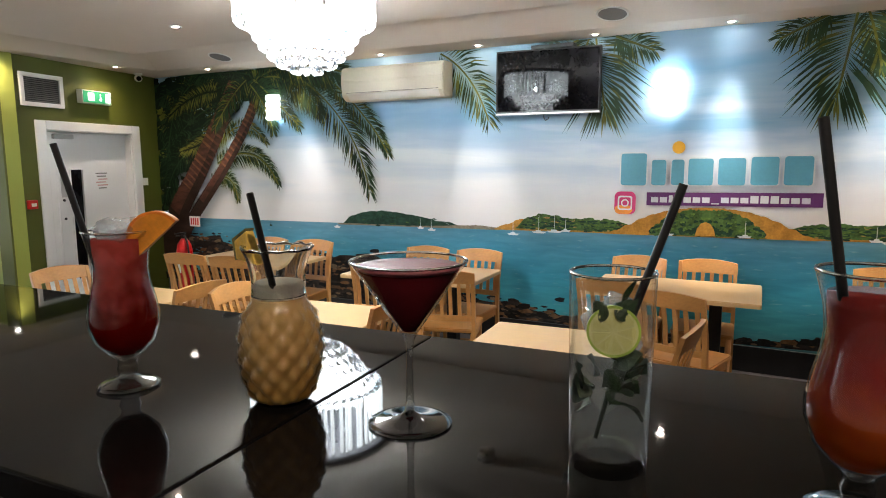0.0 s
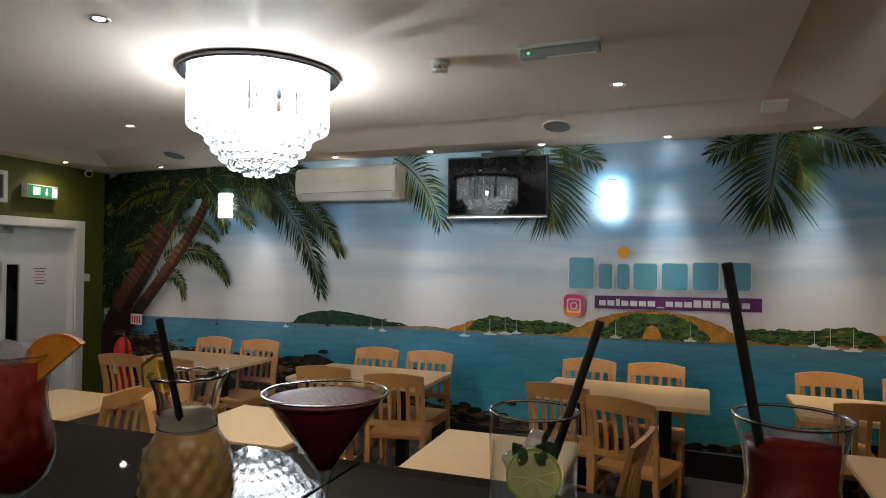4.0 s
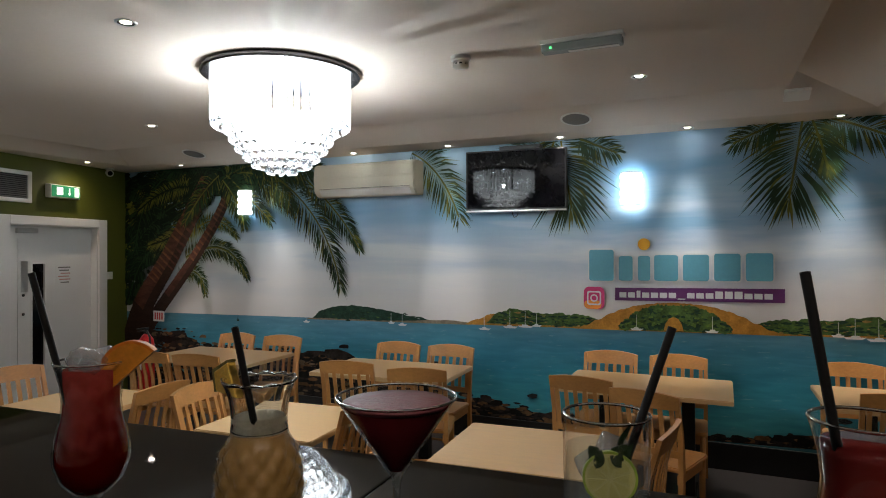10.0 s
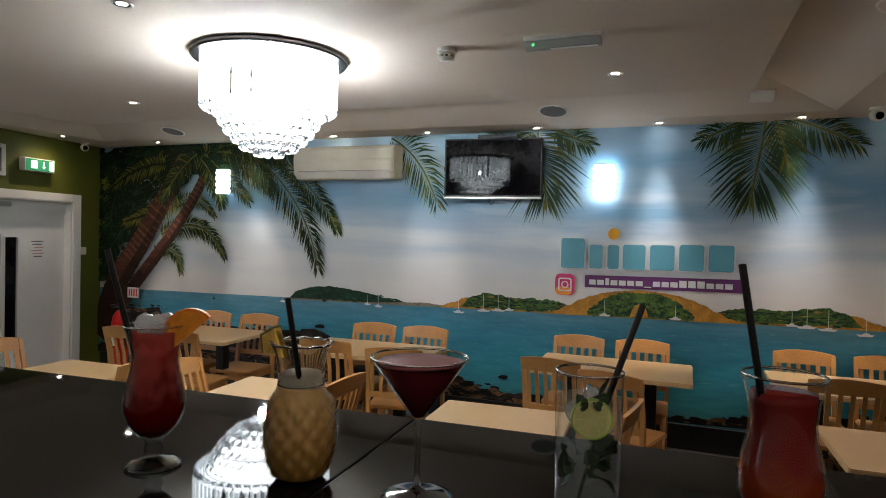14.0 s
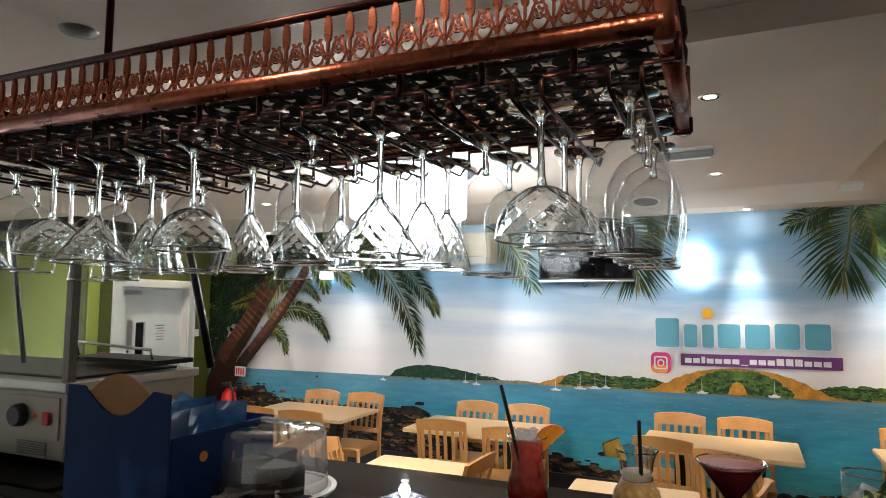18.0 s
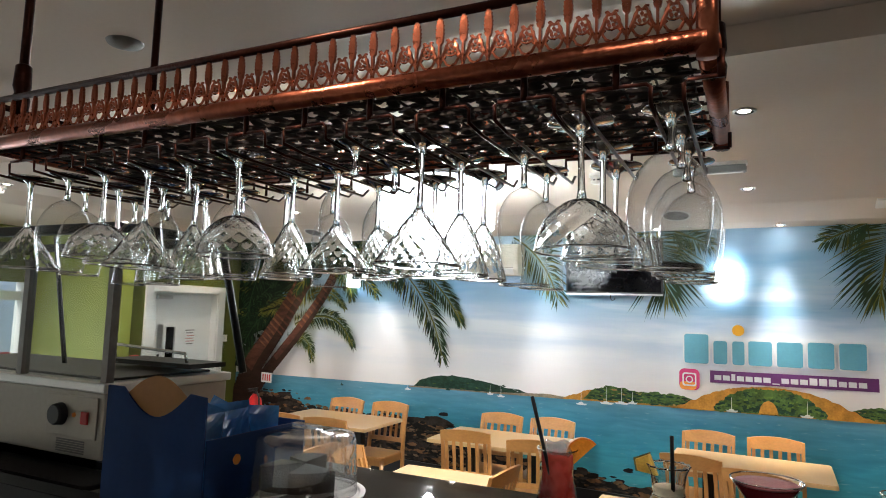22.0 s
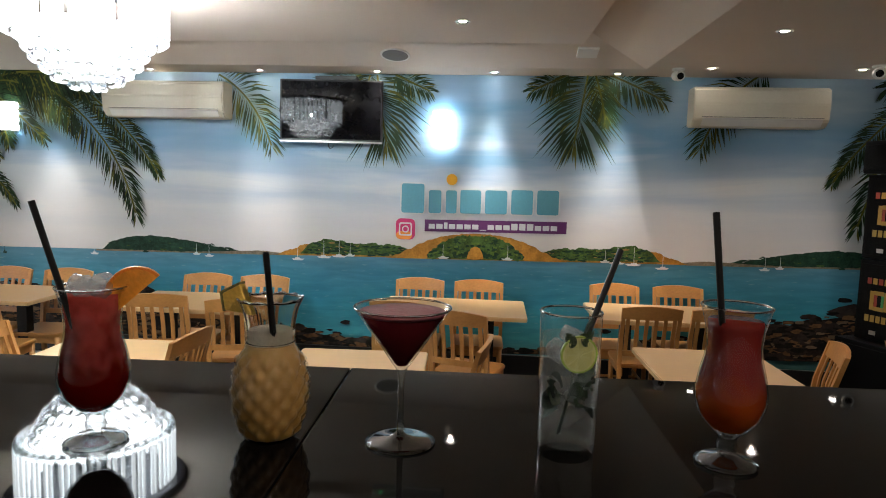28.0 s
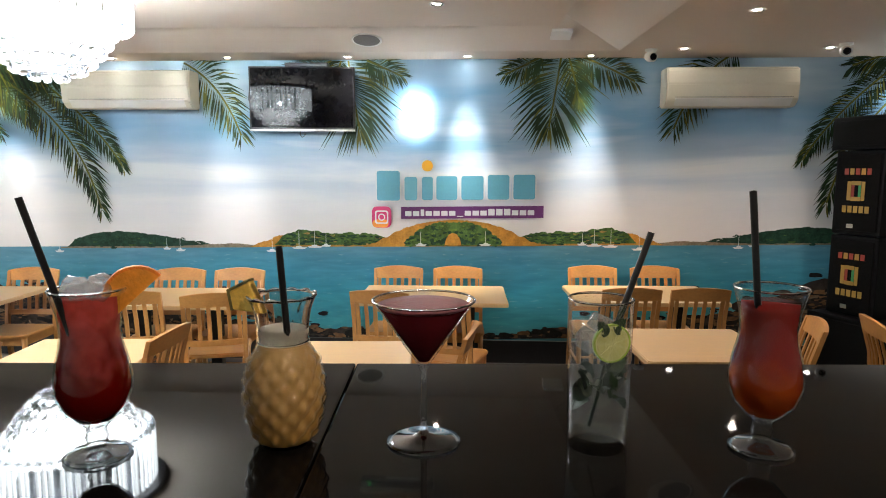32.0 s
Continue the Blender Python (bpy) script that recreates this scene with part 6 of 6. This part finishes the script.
def hanger_wire(arms):
    hk = bmesh.new()
    tube(hk, [(0, 0.006, -0.010), (0, 0.006, -0.038)], 0.0042, 6)
    for s in arms:
        tube(hk, [(0, 0.006, -0.036), (s * (ARM - 0.004), 0.006, -0.036), (s * ARM, 0.006, -0.040), (s * ARM, 0.007, -0.056), (s * ARM, 0.05, -0.060), (s * ARM, RD - 0.02, -0.060), (s * ARM, RD, -0.045)], 0.0025, 6)
        tube(hk, [(s * ARM, RD - 0.06, -0.056), (s * ARM, RD - 0.06, -0.030), (0, RD - 0.06, -0.030)], 0.003, 6)
    tube(hk, [(0, RD - 0.06, -0.030), (0, RD - 0.06, -0.008)], 0.003, 6)
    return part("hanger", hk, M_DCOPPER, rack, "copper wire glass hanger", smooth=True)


hanger_wire((1,)).location = (0.007, 0, 0)
hanger_wire((-1,)).location = (0.007 + PITCH * (NB - 1), 0, 0)
h0 = hanger_wire((-1, 1))
h0.location = (0.007 + PITCH, 0, 0)
for k in range(2, NB - 1):
    share("hanger", h0, rack, pose(0.007 + PITCH * k, 0, 0))
for x, y in ((0.012, 0.05), (0.004, 0.345), (RL - 0.006, 0.05), (RL - 0.006, 0.345)):
    b = bmesh.new()
    px, py = x, y
    tube(b, [(px, py, 0.0), (px, py, BZ - 2.09)], 0.0085, 10)
    pl = part("pole", b, M_DCOPPER, rack, "dark copper pole to the ceiling", smooth=True)
    b = bmesh.new()
    lathe(b, [(0.0085, 0.075), (0.014, 0.080), (0.016, 0.10), (0.012, 0.112), (0.016, 0.125), (0.014, 0.165), (0.0085, 0.17)], 16, (px, py, 0))
    part("collar", b, M_DCOPPER, pl, smooth=True)
    b = bmesh.new()
    lathe(b, [(0.011, BZ - 2.09 - 0.04), (0.03, BZ - 2.09 - 0.02), (0.045, BZ - 2.09 - 0.001), (0.0, BZ - 2.09 - 0.001)], 20, (px, py, 0))
    part("ceiling_rose", b, M_DCOPPER, pl, smooth=True)

# hanging glasses, upside down; heights run down from the foot
def stem_glass(name, label, bowl, foot=0.034, stem=0.075, cut=False):
    """A glass whose foot lies on the wires: a solid stem, and a bowl that is cut crystal or thin and plain."""
    g = thing(name, label, "stem glass", "glasses in the rack")
    b = bmesh.new()
    lathe(b, [(0.0, 0.0), (foot, -0.0005), (foot + 0.0006, -0.0018), (foot - 0.001, -0.003), (0.014, -0.0065), (0.0062, -0.012), (0.0042, -0.022), (0.0038, -0.6 * stem), (0.0044, -stem + 0.010), (bowl[0][0], -stem), (0.0, -stem - 0.002)], 32)
    part("stem_and_foot", b, M_SOLID, g, smooth=True)
    fine_ = smooth_profile(bowl, 12 if cut else 5)
    deep = bowl[-1][1]
    b = bmesh.new()
    segs = 112 if cut else 48
    rings = []
    for wall_, row in ((0, fine_), (1, fine_[::-1] if cut else fine_[:-3:-1])):
        for r, z in row:
            ring = []
            for k in range(segs):
                a = 2 * math.pi * k / segs
                rr = max(0.0012, r - wall_ * (0.0022 if cut else 0.0012))
                if cut and not wall_ and 0.08 * deep < z < 0.80 * deep:
                    u, v = 14 * k / segs, z / 0.0185
                    near = min(abs(math.sin(math.pi * (u + v))), abs(math.sin(math.pi * (u - v))))
                    rr -= 0.0010 * max(0.0, 1 - near / 0.45)
                ring.append(b.verts.new((rr * math.cos(a), rr * math.sin(a), -stem - z - (0.0022 * wall_ * (1 - z / deep)))))
            rings.append(ring)
    for p, q in zip(rings, rings[1:]):
        for k in range(segs):
            b.faces.new((p[k], p[(k + 1) % segs], q[(k + 1) % segs], q[k]))
    if cut:
        b.faces.new(rings[-1])
    bmesh.ops.recalc_face_normals(b, faces=b.faces[:])
    part("bowl", b, M_SOLID if cut else M_GLASS, g, "diamond-cut crystal bowl" if cut else "thin clear bowl", smooth=True)
    b = bmesh.new()
    rr = bowl[-1][0] - 0.0006
    tube(b, [(rr * math.cos(2 * math.pi * k / 48), rr * math.sin(2 * math.pi * k / 48), -stem - deep - 0.0006) for k in range(49)], 0.0013, 6, cap=False)
    part("rim", b, M_SOLID, g, smooth=True)
    return g


types = {
    "cone": stem_glass("cut_cone_glass", "wide cut crystal cocktail cone hanging upside down", [(0.006, 0.0), (0.014, 0.010), (0.036, 0.041), (0.0585, 0.074)], 0.037, 0.094, True),
    "tall": stem_glass("cut_tall_glass", "narrow cut crystal glass hanging upside down", [(0.006, 0.0), (0.014, 0.012), (0.029, 0.045), (0.041, 0.088)], 0.034, 0.085, True),
    "coupe": stem_glass("cut_coupe_glass", "cut crystal coupe hanging upside down", [(0.006, 0.0), (0.022, 0.006), (0.040, 0.021), (0.050, 0.039), (0.0545, 0.060)], 0.038, 0.092, True),
    "tulip": stem_glass("wine_glass", "plain tulip wine glass hanging upside down", [(0.005, 0.0), (0.022, 0.011), (0.034, 0.033), (0.0362, 0.055), (0.0325, 0.085), (0.0312, 0.108), (0.034, 0.134)], 0.033, 0.052),
    "large": stem_glass("large_wine_glass", "large clear wine glass hanging upside down", [(0.006, 0.0), (0.026, 0.013), (0.041, 0.040), (0.0445, 0.064), (0.042, 0.090), (0.035, 0.128)], 0.031, 0.046),
}
HUNG = [
    ("cone", "large", "tulip"), ("large", "coupe", "tulip"), ("coupe", "tulip", "tall"), ("cone", "tall", "large"),
    ("tulip", "large", "tall"), ("coupe", "tall", "tulip"), ("", "cone", "tall"), ("large", "large", "cone"),
    ("cone", "tall", "tall"), ("", "tulip", "tulip"), ("coupe", "coupe", "coupe"), ("large", "large", "large", "large"),
]
used = set()
rg = random.Random(11)
for k, row in enumerate(HUNG):
    for j, t in enumerate(row):
        x = 0.007 + PITCH * (k + 0.5) + rg.uniform(-0.004, 0.004)
        y = (0.040 + 0.086 * j if len(row) > 3 else 0.055 + 0.116 * j) + rg.uniform(-0.008, 0.008)
        m = RK @ pose(x, y, -0.0525, rg.uniform(-1.5, 1.5), rg.uniform(-1.5, 1.5), rg.uniform(0, 90))
        if not t:
            continue
        if t in used:
            copy_thing(types[t], m)
        else:
            used.add(t)
            types[t].matrix_basis = m

# ---- heated display, box and cake dome ----
DP = pose(-1.27, 1.05, BAR_Z, 0, 0, 3)
dc = thing("food_display_cabinet", "steel heated food display with a glass case", "display cabinet", "", DP)
M_DSTEEL = mat("dull_grey_steel", (0.16, 0.15, 0.135), 0.35, 0.8, vary=0.2, scale=8)
M_CREAMSTEEL = mat("cream_steel", (0.38, 0.345, 0.29), 0.4, 0.3, vary=0.08, scale=5)
part("body", cube(-0.765, 0.0, 0.0, 0.46, 0.02, 0.205, 0.006), M_CREAMSTEEL, dc, "cream steel heated base")
part("rim", cube(-1.13, 0.01, -0.012, 0.47, 0.2055, 0.232, 0.004), M_STEEL, dc)
part("well", cube(-1.08, -0.04, 0.05, 0.42, 0.2325, 0.24), M_IRON, dc, "dark heated plate")
for x in (-0.72, -0.08):
    for y in (0.05, 0.38):
        part("foot", cube(x, x + 0.04, y, y + 0.04, 0.0, 0.0198), M_BLACK, dc)
panel = part("control_panel", cube(-0.24, -0.02, -0.006, -0.0005, 0.075, 0.19, 0.002), M_CREAMSTEEL, dc, "control panel with knob and switch")
b = bmesh.new()
lathe(b, [(0.0, 0.024), (0.026, 0.024), (0.030, 0.019), (0.033, 0.0), (0.0, 0.0)], 24)
kn = part("knob", b, M_BLACK, panel, "black control knob")
kn.matrix_basis = pose(-0.175, -0.006, 0.135, 90, 0, 0)
part("switch", cube(-0.078, -0.052, -0.014, -0.0062, 0.115, 0.15, 0.002), M_RED, panel, "red rocker switch")
b = bmesh.new()
lathe(b, [(0.0, 0.006), (0.006, 0.004), (0.007, 0.0)], 12)
pl_ = part("pilot_light", b, M_AMBER, panel)
pl_.matrix_basis = pose(-0.115, -0.0062, 0.137, 90, 0, 0)
for k in range(6):
    part("vent_slot", cube(-0.19, -0.07, -0.003, -0.0005, 0.03 + 0.0065 * k, 0.0335 + 0.0065 * k), M_GREY, dc)
for x, y in ((-1.12, 0.0), (-0.40, 0.0), (-0.012, 0.0), (-1.12, 0.44)):
    part("case_post", cube(x - 0.012, x + 0.012, y - 0.0, y + 0.024, 0.2325, 0.66), M_DSTEEL, dc)
b = bmesh.new()
tube(b, [(-0.05, 0.455, 0.66), (0.075, 0.455, 0.235)], 0.013, 8)
part("case_post", b, M_IRON, dc, "slanted rear post", smooth=True)
for a in ((-1.134, 0.002, -0.002, 0.03, 0.6605, 0.69), (-1.134, 0.002, 0.435, 0.47, 0.6605, 0.69), (-1.134, -1.106, 0.0305, 0.4345, 0.6605, 0.69), (-0.026, 0.002, 0.0305, 0.4345, 0.6605, 0.69)):
    part("top_frame", cube(*a, 0.003), M_IRON, dc)
for a in ((-1.105, -0.415, 0.010, 0.014, 0.233, 0.66), (-0.385, -0.027, 0.010, 0.014, 0.233, 0.66), (-0.004, 0.0, 0.03, 0.44, 0.233, 0.66)):
    pn = part("pane", cube(*a), M_PANE, dc, "clear glass side")
    pn.visible_shadow = False
b = bmesh.new()
tube(b, [(-0.36, 0.30, 0.27), (-0.37, 0.30, 0.31), (-0.36, 0.30, 0.315), (-0.03, 0.30, 0.30), (-0.02, 0.30, 0.27)], 0.005, 6)
part("shelf_rail", b, M_CHROME, dc, smooth=True)
part("shelf", cube(-0.36, 0.03, 0.27, 0.42, 0.255, 0.27), M_IRON, dc, "dark wire shelf")
b = bmesh.new()
tube(b, [(-0.34, 0.04, 0.66), (-0.26, 0.05, 0.27)], 0.007, 8)
part("prop_rod", b, M_IRON, dc, "black prop rod", smooth=True)
gb = thing("green_appliance", "green painted appliance with a white label on the bar", "appliance", "", pose(-2.045, 1.00, BAR_Z, 0, 0, 3))
part("body", cube(-0.5, 0.0, 0.0, 0.44, 0.0, 0.203, 0.01), M_GREEN, gb)
part("label_plate", cube(-0.40, -0.24, -0.003, -0.0005, 0.10, 0.165), M_WHITE, gb, "white paper label")

M_BLUE = mat("blue_card", (0.003, 0.030, 0.13), 0.6, vary=0.12, scale=4, spec=0.2)
M_TAN = mat("brown_card", (0.36, 0.17, 0.05), 0.6, vary=0.1)
M_BAG = mat("blue_film", (0.03, 0.16, 0.42), 0.22, vary=0.3, scale=14)
bx = thing("snack_box", "blue cardboard display box of blue snack bags", "display box", "", pose(-0.865, 0.90, BAR_Z, 0, 0, 2))
front = [(-0.165, 0.0), (0.160, 0.0), (0.160, 0.258)] + [(0.11 - 0.22 * k / 12, 0.262 - 0.06 * math.sin(math.pi * k / 12)) for k in range(13)] + [(-0.165, 0.262)]
b = bmesh.new()
slab(b, front, "y", 0.0, 0.004)
part("front_panel", b, M_BLUE, bx, "blue panel with a scooped top")
b = bmesh.new()
slab(b, [(-0.13, 0.14)] + [(-0.118 + 0.236 * k / 14, 0.232 + 0.062 * math.sin(math.pi * k / 14)) for k in range(15)] + [(0.13, 0.13)], "y", 0.0055, 0.0085)
part("card_tab", b, M_TAN, bx, "brown card seen above the scoop")
part("side_panel", cube(0.156, 0.160, 0.009, 0.34, 0.0, 0.165), M_BLUE, bx)
part("side_panel", cube(-0.165, -0.161, 0.009, 0.34, 0.0, 0.165), M_BLUE, bx)
part("rear_panel", cube(-0.161, 0.156, 0.336, 0.34, 0.0, 0.165), M_BLUE, bx)
part("base", cube(-0.161, 0.156, 0.009, 0.336, 0.0, 0.004), M_BLUE, bx)
b = bmesh.new()
slab(b, disc(0.012, 14, 0.10, 0.11), "x", 0.1602, 0.1612)
part("print_dot", b, M_AMBER, bx)
rg = random.Random(21)
for k in range(9):
    bg = thing("snack_bag", "crinkled blue foil snack bag", "snack bag", "snack bags in the box", pose(-0.865 - 0.105 + 0.09 * (k % 3) + rg.uniform(-0.01, 0.01), 0.90 + 0.08 + 0.09 * (k // 3), BAR_Z + 0.112, rg.uniform(-25, 10), rg.uniform(-14, 14), rg.uniform(-25, 25)))
    b = bmesh.new()
    n = 9
    gridp = []
    for side in (1, -1):
        gg = []
        for i in range(n):
            row = []
            for j in range(n):
                u, v = i / (n - 1), j / (n - 1)
                th = 0.026 * (math.sin(math.pi * u) * math.sin(math.pi * v)) ** 0.6 if 0 < i < n - 1 and 0 < j < n - 1 else 0.0006
                th += 0.004 * noise.noise(Vector((u * 6 + k, v * 6, side))) if 0 < i < n - 1 and 0 < j < n - 1 else 0
                row.append(b.verts.new(((u - 0.5) * 0.12, side * th, (v - 0.45) * 0.17)))
            gg.append(row)
        gridp.append(gg)
    for s, gg in enumerate(gridp):
        for i in range(n - 1):
            for j in range(n - 1):
                q = (gg[i][j], gg[i + 1][j], gg[i + 1][j + 1], gg[i][j + 1])
                b.faces.new(q if s else q[::-1])
    part("pouch", b, M_BAG, bg, smooth=False)

cd = thing("cake_dome", "clear plastic cake dome on a white base", "cake dome", "", pose(-0.640, 1.165, BAR_Z) @ Matrix.Diagonal((0.83, 0.83, 1.06, 1)))
M_DOME = thin_glass("clear_plastic", (0.93, 0.94, 0.95), 0.07, 0.16, 0.65, 2.0, haze=0.10)
b = bmesh.new()
lathe(b, [(0.0, 0.0), (0.165, 0.0), (0.178, 0.008), (0.180, 0.014), (0.165, 0.014), (0.16, 0.010), (0.0, 0.010)], 56)
part("base", b, M_PLASTIC, cd, "white plate base", smooth=False)
b = bmesh.new()
lathe(b, [(0.152, 0.0148), (0.155, 0.0145), (0.152, 0.06), (0.147, 0.128), (0.140, 0.142), (0.10, 0.148), (0.05, 0.148), (0.045, 0.153), (0.0, 0.154)], 56)
part("cover", b, M_DOME, cd, "clear ribbed cover", smooth=True)
part("grip", cube(-0.05, 0.05, -0.012, 0.012, 0.1545, 0.166, 0.004), M_DOME, cd)
ck = thing("chocolate_cake", "dark chocolate cake with slices cut out", "cake", "", pose(-0.640, 1.165, BAR_Z + 0.0112) @ Matrix.Scale(0.83, 4))
M_CAKE = mat("chocolate_sponge", (0.035, 0.018, 0.011), 0.8, vary=0.4, scale=40, bump=0.5, bscale=160)
for a0, a1 in ((100, 160), (180, 240), (290, 350)):
    b = bmesh.new()
    pts = [(0.01 * math.cos(radians((a0 + a1) / 2)), 0.01 * math.sin(radians((a0 + a1) / 2)))] + [(0.13 * math.cos(radians(a0 + (a1 - a0) * k / 8)), 0.13 * math.sin(radians(a0 + (a1 - a0) * k / 8))) for k in range(9)]
    slab(b, pts, "z", 0.0, 0.085)
    part("slice", b, M_CAKE, ck)
bl = thing("chrome_bell", "small chrome service bell on the bar", "service bell", "", pose(-0.515, 1.03, BAR_Z))
b = bmesh.new()
lathe(b, [(0.0, 0.0), (0.038, 0.0), (0.038, 0.006), (0.034, 0.008), (0.030, 0.024), (0.018, 0.036), (0.005, 0.040), (0.005, 0.050), (0.007, 0.054), (0.0, 0.058)], 28)
part("dome", b, M_CHROME, bl, smooth=True)

# ---- loudspeaker stack and freezer ----
M_BOX = mat("black_vinyl", (0.0035, 0.0035, 0.004), 0.5, vary=0.25, bump=0.15, bscale=250, spec=0.1)
M_GRILLE = mat("black_grille", (0.0035, 0.0035, 0.0035), 0.7, vary=0.2, bump=0.5, bscale=400, spec=0.1)
M_GOLD = mat("gold_print", (0.34, 0.21, 0.04), 0.5)
M_REDP = mat("red_print", (0.26, 0.03, 0.02), 0.5)
M_GREENP = mat("green_print", (0.03, 0.28, 0.10), 0.5)
ST = pose(3.40, 5.42, 0, 0, 0, -67)


def cabinet(name, z0, w, d, h, label, lettering):
    c = thing(name, label, "loudspeaker", "loudspeaker stack", ST @ pose(0, 0, z0))
    part("cabinet", cube(-w / 2, w / 2, -d / 2, d / 2, 0.0, h, 0.012), M_BOX, c)
    part("grille", cube(-w / 2 + 0.025, w / 2 - 0.025, -d / 2 - 0.012, -d / 2 - 0.0005, 0.03, h - 0.03, 0.004), M_GRILLE, c, "black front grille")
    for s in (-1, 1):
        hb = bmesh.new()
        tube(hb, [(s * w / 2, -0.06, h * 0.5), (s * (w / 2 + 0.035), -0.05, h * 0.5), (s * (w / 2 + 0.035), 0.05, h * 0.5), (s * w / 2, 0.06, h * 0.5)], 0.008, 6)
        part("handle", hb, M_IRON, c, smooth=True)
    for x in (-w / 2 + 0.03, w / 2 - 0.03):
        for y in (-d / 2 + 0.03, d / 2 - 0.03):
            part("foot", cube(x - 0.02, x + 0.02, y - 0.02, y + 0.02, -0.004, -0.0001), M_BLACK, c)
    if lettering:
        y = -d / 2 - 0.0125
        for k in range(5):
            x = -0.105 + 0.044 * k
            part("print_bar", cube(x, x + 0.032, y - 0.002, y, h - 0.175, h - 0.13), M_GOLD if k % 2 else M_REDP, c)
            part("print_bar", cube(x, x + 0.032, y - 0.002, y, h - 0.455, h - 0.405), M_GOLD, c)
        dd = None
        for a, bb, m in ((-0.075, -0.045, M_GOLD), (0.035, 0.062, M_GOLD), (-0.042, -0.020, M_REDP), (0.012, 0.032, M_GREENP)):
            dd = part("print_bar", cube(a, bb, y - 0.002, y, h - 0.365, h - 0.225), m, c)
        part("print_bar", cube(-0.042, 0.032, y - 0.0035, y - 0.0022, h - 0.252, h - 0.222), M_GOLD, c)
        part("print_bar", cube(-0.042, 0.032, y - 0.0035, y - 0.0022, h - 0.368, h - 0.338), M_GOLD, c)
        part("maker_plate", cube(-0.06, -0.01, y - 0.002, y, 0.05, 0.08), M_STEEL, c, "small silver plate")
    return c


cabinet("bass_speaker", 0.004, 0.56, 0.53, 0.60, "large black bass loudspeaker at the foot of the stack", False)
cabinet("loudspeaker", 0.612, 0.38, 0.36, 0.60, "black loudspeaker with gold, red and green print", True)
cabinet("loudspeaker", 1.220, 0.38, 0.36, 0.62, "black loudspeaker with coloured print, upper of the pair", True)
cabinet("top_speaker", 1.848, 0.44, 0.41, 0.24, "black horn loudspeaker on top of the stack", False)

FZ = pose(4.80, 5.64, 0, 0, 0, 0)
fz = thing("chest_freezer", "white chest freezer with a hinged lid", "freezer", "", FZ)
M_FRZ = mat("white_enamel", (0.62, 0.62, 0.61), 0.35, vary=0.04)
part("body", cube(-0.68, 0.68, -0.31, 0.31, 0.05, 0.975, 0.02), M_FRZ, fz)
part("lid", cube(-0.70, 0.70, -0.33, 0.325, 0.99, 1.06, 0.018), M_FRZ, fz, "white lid with a rounded edge")
part("seal", cube(-0.675, 0.675, -0.305, 0.305, 0.9755, 0.9895), M_GREY, fz, "grey rubber seal")
part("badge", cube(-0.60, -0.54, -0.3125, -0.3105, 0.88, 0.895), M_GREY, fz, "small grey badge")
for x in (-0.6, 0.6):
    for y in (-0.24, 0.24):
        part("foot", cube(x - 0.03, x + 0.03, y - 0.03, y + 0.03, 0, 0.0498), M_BLACK, fz)
